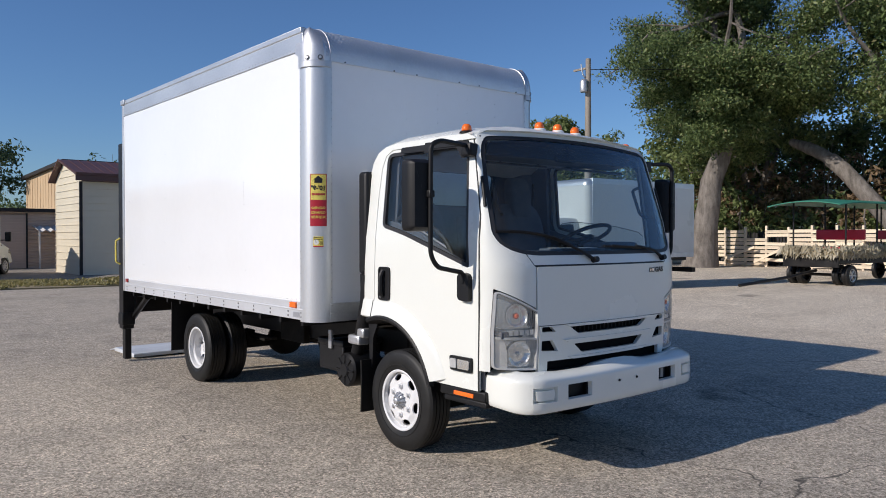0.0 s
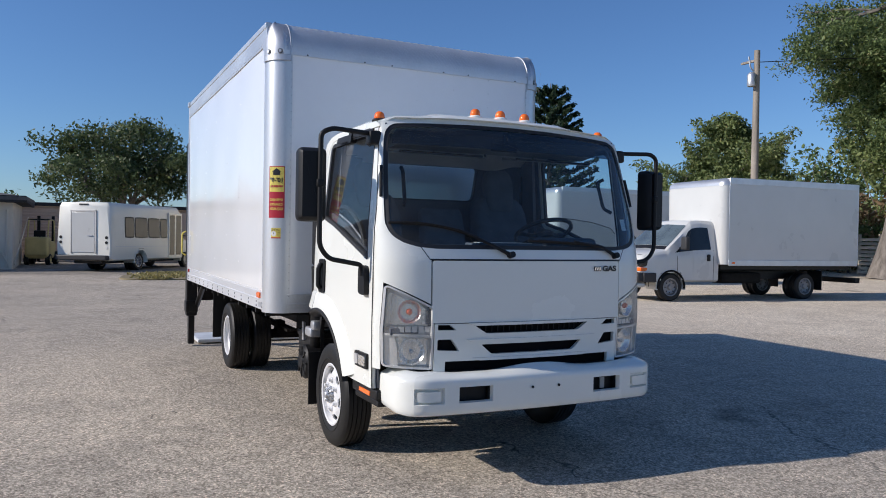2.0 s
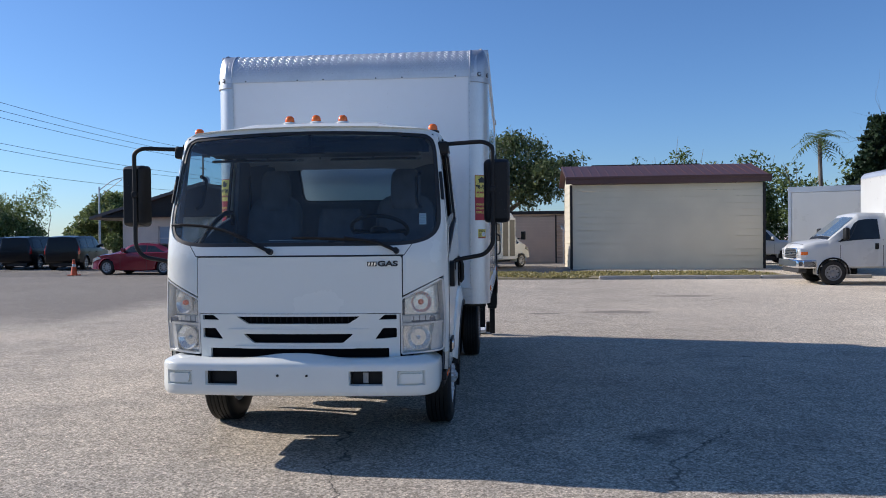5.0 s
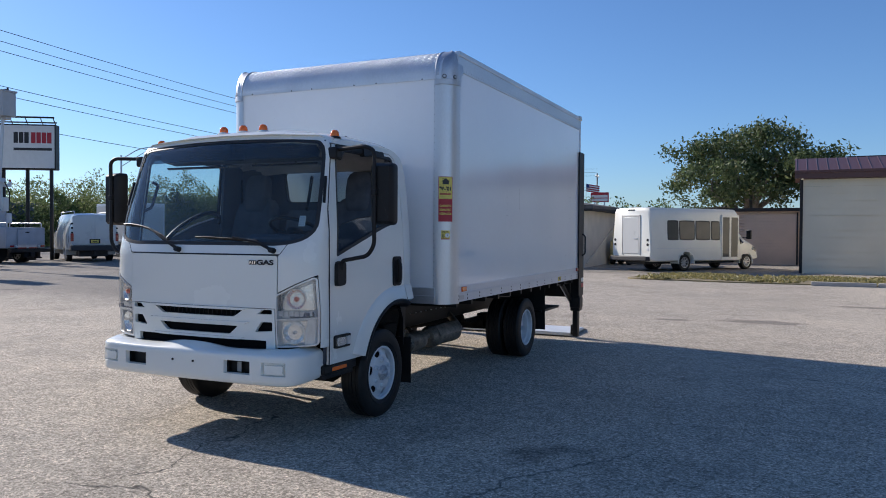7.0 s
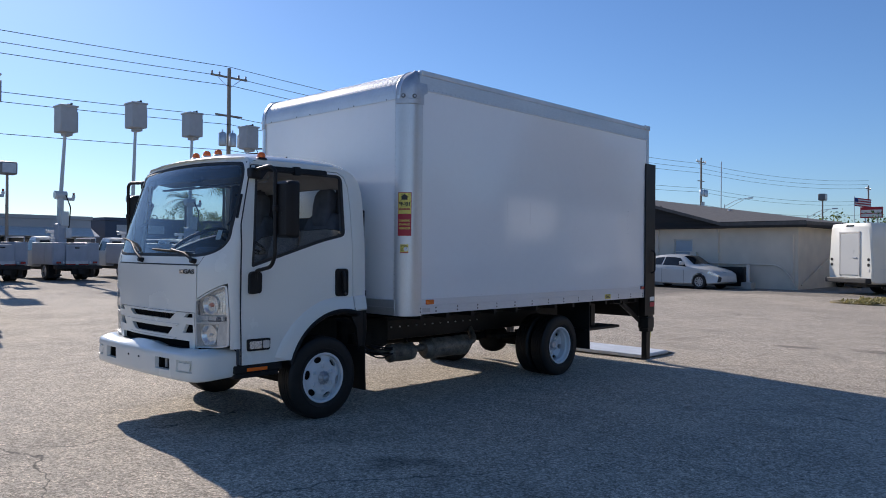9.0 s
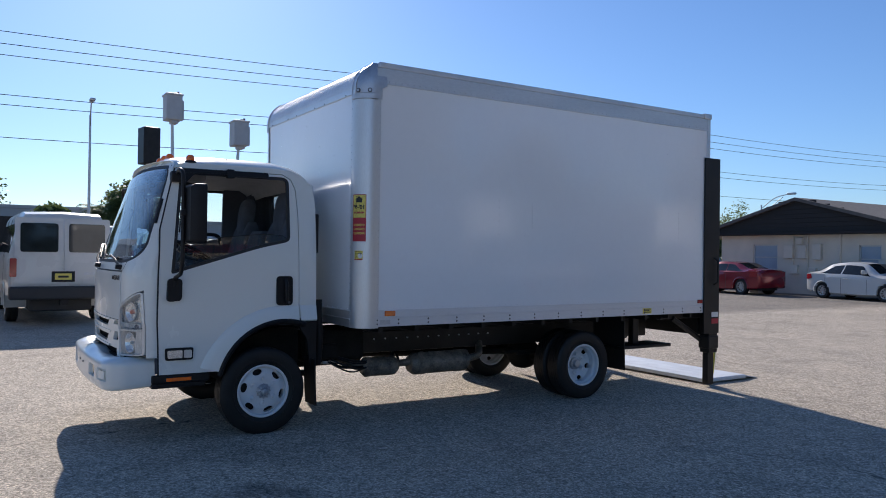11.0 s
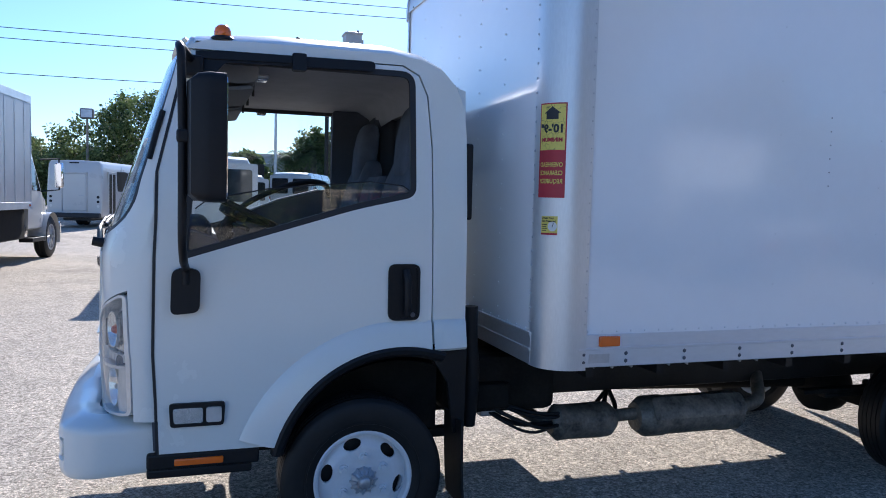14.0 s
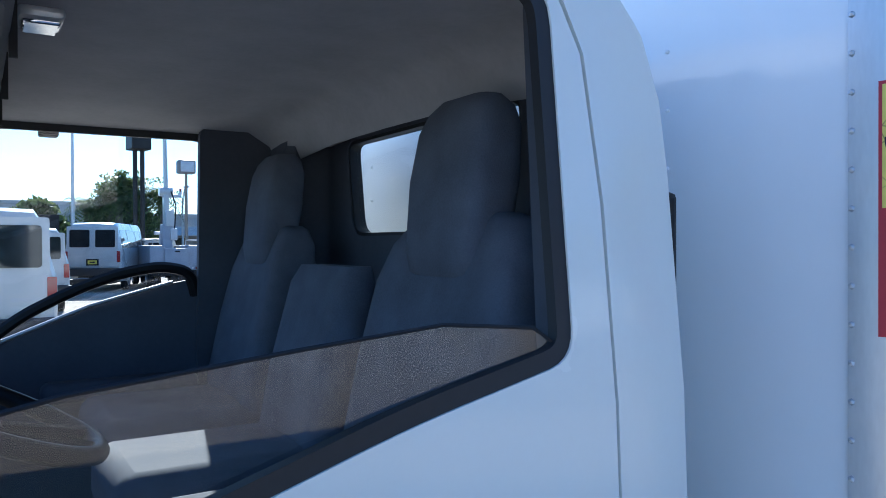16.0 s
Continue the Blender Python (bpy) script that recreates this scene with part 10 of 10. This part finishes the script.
# box truck with a bonnet at the lot's western side
def bonnet_truck():
    t = thing("parked_box_truck", "large silver-sided box truck with a bonnet", "truck", pose(-15.95, -5.28, 0, rz=174), "parked box trucks")
    van_body(t, -8.6, -1.15, 1.25, 1.25, 3.68, paint=matter("silver_grey_panels", (0.42, 0.43, 0.45), 0.4, 0.2, var=0.1, scale=2))
    for k in range(12):
        for s in (-1, 1):
            part("panel_joint", block(-8.4 + k * 0.6, -8.385 + k * 0.6, s * 1.25, s * 1.256, 1.4, 3.5), ALU2, t)
    st = [(-1.1, 0.7, 1.5, 2.6, 1.1, 1.1, 0.9), (-0.2, 0.7, 1.5, 2.62, 1.1, 1.1, 0.9), (0.05, 0.7, 1.5, 2.45, 1.1, 1.08, 0.88), (0.35, 0.75, 1.5, 1.75, 1.05, 0.95, 0.8), (1.1, 0.8, 1.35, 1.5, 0.9, 0.85, 0.72), (1.25, 0.85, 1.2, 1.3, 0.8, 0.76, 0.66)]
    body, surf = skin(t, st, VWHITE, (), "cab", "white bonneted cab")
    for s in (-1, 1):
        patch(t, surf, [(-0.95, 4.15), (-0.05, 4.1), (-0.2, 4.85), (-0.9, 4.85)], DARKGLASS, "window", s)
        patch(t, surf, [(0.32, 6.05), (0.32, 7), (0.08, 7), (0.08, 6.05)], DARKGLASS, "windscreen", s)
        simple_wheel(t, 0.45, s * 1.02, 0.5, 0.28, s, SILVERW, 8)
        simple_wheel(t, -6.2, s * 1.02, 0.5, 0.28, s, SILVERW, 8)
        simple_wheel(t, -6.2, s * 0.7, 0.5, 0.26, -s, SILVERW, 8)
        fd = bmesh.new()
        grid(steps(-0.3, PI + 0.1, 14), [0.8, 1.2], lambda a, y: Vector((0.45 + 0.6 * math.cos(a), s * y, 0.5 + 0.6 * math.sin(a))), fd)
        part("mudguard", fd, VWHITE, t)
        part("step", block(-1.1, -0.15, s * 0.9, s * 1.2, 0.45, 0.55, 0.02), BLACKP, t)
        # added dark block that stands for the dark underbody
        part("underbody_block", block(-5.2, -1.3, s * 0.7, s * 1.1, 0.55, 1.22, 0.03), GRIME, t)
        part("side_tank", rod(bmesh.new(), (-2.2, s * 0.85, 0.75), (-1.2, s * 0.85, 0.75), 0.24, n=18), BLACKP, t)
        mi = part("wing_mirror", block(0.2, 0.3, s * 1.3, s * 1.5, 1.7, 2.3, 0.04), CHROME, t)
        part("mirror_arm", pipe(bmesh.new(), [(-0.1, s * 1.08, 2.35), (0.25, s * 1.4, 2.4), (0.25, s * 1.4, 1.65), (-0.1, s * 1.1, 1.6)], 0.02, 6), BLACK, mi)
        part("frame_rail", block(-8.2, 1.0, s * 0.4, s * 0.5, 0.75, 1.0), BLACKP, t)
    part("bumper", block(1.2, 1.4, -1.15, 1.15, 0.5, 0.85, 0.05), CHROME, t)
    return t


bonnet_truck()

# black dump trailer
dt = thing("dump_trailer", "black dump trailer with sloping sides", "trailer", pose(-27.15, -0.58, 0, rz=90))
tb = bmesh.new()
sheet([(-2.35, 0.62), (2.2, 0.62), (2.4, 1.58), (-2.55, 1.58)], (), lambda u, v, d: Vector((u, -1.15 + d, v)), (), (), 2.3, tb)
part("bed", tb, BLACKP, dt)
part("bed_rim", bx(block(-2.6, 2.45, -1.2, -1.1, 1.57, 1.64, 0.01), -2.6, 2.45, 1.1, 1.2, 1.57, 1.64, 0.01), STEEL, dt)
part("mesh_side", sheet([(-2.55, 1.6), (2.4, 1.6), (2.4, 2.82), (-1.45, 2.82)], (), lambda u, v, d: Vector((u, -1.14 + d, v)), (), (), 2.28), BLACKP, dt)
for x in (-1.6, -0.7):
    for s in (-1, 1):
        simple_wheel(dt, x, s * 1.0, 0.38, 0.24, s, BLACKP, 6)
part("chassis", block(-2.3, 3.4, -0.5, 0.5, 0.45, 0.66, 0.02), BLACKP, dt)


# boom trucks, seen from behind
def boom_truck(m, tilt, lift, k):
    t = thing("boom_truck", ["white boom truck with raised boom and grey bucket", "white service truck with boom raised and grey bucket tipped"][k % 2], "truck", m, "boom trucks")
    for s in (-1, 1):
        lk = part("tool_locker", block(-2.9, -0.2, s * 0.55, s * 1.25, 0.75, 1.78, 0.03), UTILW, t, "white tool locker")
        for q in range(3):
            part("locker_door", block(-2.8 + q * 0.88, -1.98 + q * 0.88, s * 1.245, s * 1.262, 0.85, 1.68, 0.008), UTILW, lk)
        part("locker_end", block(-2.925, -2.895, s * 0.62, s * 1.2, 0.98, 1.7, 0.01), UTILW, lk)
        part("tail_lamp", block(-3.05, -3.0, s * 0.85, s * 1.1, 0.8, 0.9, 0.02), REDLENS, t)
        part("tail_lamp", rod(bmesh.new(), (-3.06, s * 0.72, 0.85), (-3.0, s * 0.72, 0.85), 0.05, n=12), DECALW, t)
        part("reflector_strip", block(-3.035, -3.01, s * 0.08, s * 0.62, 0.74, 0.79), REDLENS, t)
        simple_wheel(t, -1.6, s * 1.0, 0.42, 0.28, s, SILVERW, 6)
        simple_wheel(t, -1.6, s * 0.68, 0.42, 0.26, -s, SILVERW, 6)
        simple_wheel(t, 1.9, s * 0.95, 0.42, 0.28, s, SILVERW, 6)
        part("mud_flap", block(-2.3, -2.28, s * 0.6, s * 1.2, 0.12, 0.75), RUBBER, t)
        part("outrigger", bx(block(-2.85, -2.65, s * 0.8, s * 1.0, 0.3, 0.9, 0.02), -2.9, -2.6, s * 0.75, s * 1.05, 0.22, 0.3, 0.02), BLACKP, t)
        part("side_rail", pipe(bmesh.new(), bend([(-2.8, s * 1.1, 1.78), (-2.8, s * 1.1, 2.0), (-0.4, s * 1.1, 2.0), (-0.4, s * 1.1, 1.78)], 0.08), 0.025, 6), STEEL, t)
    part("deck", block(-3.0, 0.2, -0.6, 0.6, 0.75, 0.95, 0.02), STEEL, t)
    tg = part("tail_gate", block(-3.0, -2.93, -0.58, 0.58, 0.9, 1.66, 0.02), UTILW, t, "white tailgate panel")
    part("gate_latch", block(-3.02, -2.99, -0.12, 0.12, 1.5, 1.56), BLACKP, tg)
    part("rear_bumper", block(-3.3, -3.02, -1.25, 1.25, 0.55, 0.72, 0.02), BLACKP, t)
    part("tow_hitch", bx(block(-3.4, -3.1, -0.1, 0.1, 0.35, 0.55, 0.02), -3.2, -3.05, -0.35, 0.35, 0.3, 0.55, 0.02), BLACKP, t)
    part("chassis", block(-2.8, 2.6, -0.5, 0.5, 0.45, 0.76, 0.02), BLACKP, t)
    st = [(0.4, 0.6, 1.3, 2.05, 0.98, 0.98, 0.76), (1.3, 0.6, 1.3, 2.08, 1.0, 1.0, 0.76), (1.9, 0.6, 1.28, 1.45, 0.99, 0.96, 0.8), (2.9, 0.62, 1.2, 1.3, 0.95, 0.9, 0.76)]
    body, surf = skin(t, st, VWHITE, (), "cab", "white cab")
    for s in (-1, 1):
        patch(t, surf, [(0.6, 4.15), (1.4, 4.15), (1.3, 4.85), (0.6, 4.85)], DARKGLASS, "window", s)
    part("rear_glass", block(0.38, 0.4, -0.6, 0.6, 1.4, 1.9, 0.02), DARKGLASS, t)
    part("turret", bx(lathe(bmesh.new(), [(0.42, 0.95), (0.42, 1.2), (0.34, 1.25), (0.3, 1.6), (0, 1.6)], Matrix.Translation((-0.9, 0, 0)), 18), -1.2, -0.6, -0.24, 0.24, 1.55, 2.7, 0.05), UTILW, t)
    part("lower_boom", bx(block(-1.05, -0.75, -0.13, 0.15, 2.3, 4.1, 0.04), -1.3, -1.05, -0.3, 0.1, 2.6, 3.3, 0.03), VWHITE, t)
    part("elbow", rod(bmesh.new(), (-0.9, -0.3, 4.1), (-0.9, 0.34, 4.1), 0.2, n=16), VWHITE, t)
    part("cross_arm", bx(block(-1.0, -0.8, -0.75, 0.2, 3.85, 4.0, 0.03), -1.0, -0.8, -0.78, -0.66, 3.98, 4.12, 0.02), STEEL, t)
    part("beacon", rod(bmesh.new(), (-0.9, -0.72, 4.1), (-0.9, -0.72, 4.24), 0.06, n=10), REDLENS, t)
    part("control_box", block(-1.35, -1.1, -0.45, -0.1, 2.0, 2.5, 0.03), STEEL, t)
    hz = 8.3 + lift
    top = Vector((-0.9, tilt, hz))
    part("boom", pipe(bmesh.new(), [(-0.9, 0, 4.0), (-0.9, tilt * 0.5, (4.0 + hz) / 2), top], [0.115, 0.1, 0.085], 10), VWHITE, t, "long white boom")
    bk = part("bucket", bx(block(-1.35, -0.4, tilt - 0.48, tilt + 0.44, hz - 0.15, hz + 1.15, 0.06, 3), -1.4, -0.35, tilt - 0.53, tilt + 0.49, hz + 1.07, hz + 1.17, 0.03), BUCKET, t, "pale grey work bucket")
    part("control", rod(block(-0.95, -0.75, tilt - 0.3, tilt - 0.1, hz + 1.15, hz + 1.3, 0.03), (-0.85, tilt - 0.35, hz + 1.2), (-0.85, tilt - 0.35, hz + 1.36), 0.06, n=10), BLACKP, bk)
    part("bucket_hinge", block(-1.15, -0.65, tilt - 0.62, tilt - 0.46, hz - 0.1, hz + 0.9, 0.03), BUCKET, bk)
    part("bucket_liner", block(-1.2, -0.55, tilt - 0.3, tilt + 0.1, hz - 0.3, hz - 0.13, 0.04), BUCKET, bk)
    part("hose", pipe(bmesh.new(), bend([(-1.1, -0.2, 4.1), (-1.25, -0.4, 3.5), (-1.2, -0.35, 2.6), (-1.1, -0.25, 2.0)], 0.1), 0.035, 6), BLACK, t)
    part("boom_rest", bx(block(0.1, 0.25, -0.1, 0.1, 0.9, 2.3, 0.02), 0.05, 0.3, -0.35, 0.35, 2.25, 2.4, 0.02), STEEL, t)
    return t


UTILW = matter("dull_silver_locker_paint", (0.4, 0.42, 0.46), 0.4, var=0.12, scale=2)
BUCKET = matter("grey_fibreglass_bucket", (0.45, 0.45, 0.45), 0.5, var=0.08)
for k, (y, tilt, lift) in enumerate(((6.5, 0.1, 0.0), (9.64, -0.22, -1.0), (13.2, -0.13, -0.36), (16.4, -0.1, -0.45), (19.8, -0.3, -0.75))):
    boom_truck(pose(-33.3, y, 0, rz=180) @ Matrix.Diagonal((1, 0.84, 1, 1)), tilt, lift, k)
for x, y, sc_ in ((-36.6, 31.2, 1.0),):
    tt = thing("parked_box_truck", "white box truck partly hidden behind other vehicles", "truck", pose(x, y, 0, rz=160), "parked box trucks")
    van_body(tt, -4.0, 1.0, 1.2, 1.0, 3.4)
    part("cab", bx(block(1.2, 2.6, -1.0, 1.0, 0.6, 2.2, 0.15, 3), 2.4, 3.2, -0.9, 0.9, 0.6, 1.35, 0.1, 3), VWHITE, tt)
    for s in (-1, 1):
        simple_wheel(tt, -2.2, s * 0.92, 0.4, 0.26, s, SILVERW, 6)
        simple_wheel(tt, 2.3, s * 0.9, 0.4, 0.26, s, SILVERW, 6)


# ---- tour tram with a green canopy ----
def tram():
    t = thing("tour_tram", "black tour trailer with green canopy, red benches and straw fringe", "trailer", pose(25.15, 6.35, 0, rz=-6))
    part("deck", block(-4.1, 4.5, -0.95, 0.95, 0.72, 0.9, 0.02), BLACKP, t)
    part("tail_board", block(-4.15, -4.05, -0.95, 0.95, 0.6, 1.15, 0.02), BLACKP, t)
    cp = sheet([(-1.25, 0), (1.25, 0), (1.25, 9.2), (-1.25, 9.2)], (), lambda u, v, d: Vector((-4.6 + v, u, 2.72 + 0.14 * (1 - (u / 1.25) ** 2) - 0.09 * max(0, 1 - v) - d)), steps(-1.1, 1.1, 10), (0.4, 0.8, 1.2), 0.03)
    part("canopy", cp, GREENROOF, t, "green arched canopy")
    for x in (-3.6, -1.6, 0.4, 2.4, 4.2):
        for s in (-1, 1):
            part("canopy_post", rod(bmesh.new(), (x, s * 0.9, 0.9), (x, s * 0.9, 2.75), 0.03, n=8), BLACKP, t)
    for x in (-3.0, 1.2):
        bn = part("bench", block(x + 0.3, x + 0.75, -0.85, 0.85, 1.15, 1.25, 0.04), REDSEAT, t, "red vinyl bench")
        part("bench_back", block(x + 0.7, x + 0.8, -0.85, 0.85, 1.5, 1.85, 0.04), REDSEAT, bn)
        part("bench_leg", block(x + 0.4, x + 0.65, -0.7, 0.7, 0.9, 1.15), BLACKP, bn)
    for x, ys in ((-3.45, (-0.95, -0.62, 0.62, 0.95)), (2.2, (-0.9, 0.9))):
        for y in ys:
            simple_wheel(t, x + (0.0 if abs(y) > 0.7 else 0.02), y, 0.34, 0.22, 1 if y > 0 else -1, SILVERW, 6)
    part("axle", rod(bmesh.new(), (-3.45, -0.9, 0.34), (-3.45, 0.9, 0.34), 0.05), BLACKP, t)
    part("axle", rod(bmesh.new(), (2.2, -0.9, 0.34), (2.2, 0.9, 0.34), 0.05), BLACKP, t)
    part("side_panel", block(0.4, 4.4, -1.0, -0.97, 0.55, 1.5, 0.01), BLUEPANEL, t, "blue painted side panel")
    part("panel_mark", block(1.0, 2.0, -1.01, -0.995, 0.85, 1.15, 0.01), DECALW, t)
    rng = np.random.default_rng(8)
    cs = np.concatenate([np.stack([-4.1 + 4.0 * rng.random(260), np.full(260, -1.0), 1.12 + 0.08 * rng.random(260)], 1), np.stack([np.full(140, -4.15), -0.95 + 1.9 * rng.random(140), 1.12 + 0.08 * rng.random(140)], 1)])
    v, f = leaves(rng, cs, 0.12, 6, 0.16, 4.0, 2.6)
    v[:, 2] -= 0.06
    tagged(leaf_mesh("straw_fringe", v, f, STRAW, t, "pale straw fringe"), kind="stuff")
    part("tow_bar", pipe(bmesh.new(), [(-4.1, -0.2, 0.5), (-5.4, 0.0, 0.3), (-7.6, 0.25, 0.1)], 0.05, 8), BLACKP, t)
    return t


tram()
cn = thing("traffic_cone", "orange traffic cone standing on the asphalt", "cone", pose(-18.0, 26.4, 0))
part("cone", lathe(bmesh.new(), [(0.0, 0.72), (0.03, 0.72), (0.05, 0.66), (0.14, 0.05), (0.15, 0.03)], None, 20), CONE, cn)
part("foot", block(-0.2, 0.2, -0.2, 0.2, 0, 0.04, 0.01), CONE, cn)
part("band", lathe(bmesh.new(), [(0.09, 0.4), (0.072, 0.52), (0.066, 0.52), (0.084, 0.4)], None, 20), DECALW, cn)

fk = thing("forklift", "faded yellow forklift parked beside the office", "forklift", pose(-3.9, 35.2, 0, rz=80))
part("body", bx(block(-1.1, 0.5, -0.5, 0.5, 0.3, 1.1, 0.1, 3), -1.2, -0.5, -0.5, 0.5, 0.4, 1.3, 0.12, 3), YELLOWP, fk)
for s in (-1, 1):
    part("mast_rail", block(0.75, 0.87, s * 0.25, s * 0.38, 0.1, 2.3, 0.01), BLACKP, fk)
    part("fork", block(0.85, 1.9, s * 0.2, s * 0.32, 0.08, 0.13, 0.005), BLACKP, fk)
    part("guard_post", pipe(bmesh.new(), bend([(-0.9, s * 0.42, 1.2), (-0.7, s * 0.42, 2.1), (0.4, s * 0.42, 2.1), (0.6, s * 0.42, 1.0)], 0.15), 0.035, 8), YELLOWP, fk)
    simple_wheel(fk, 0.45, s * 0.5, 0.32, 0.22, s, YELLOWP, 5)
    simple_wheel(fk, -0.85, s * 0.45, 0.26, 0.2, s, YELLOWP, 5)
part("guard_roof", block(-0.7, 0.45, -0.45, 0.45, 2.08, 2.13, 0.01), BLACKP, fk)
part("seat", bx(block(-0.5, -0.1, -0.25, 0.25, 1.1, 1.22, 0.04), -0.55, -0.45, -0.25, 0.25, 1.2, 1.6, 0.04), BLACK, fk)
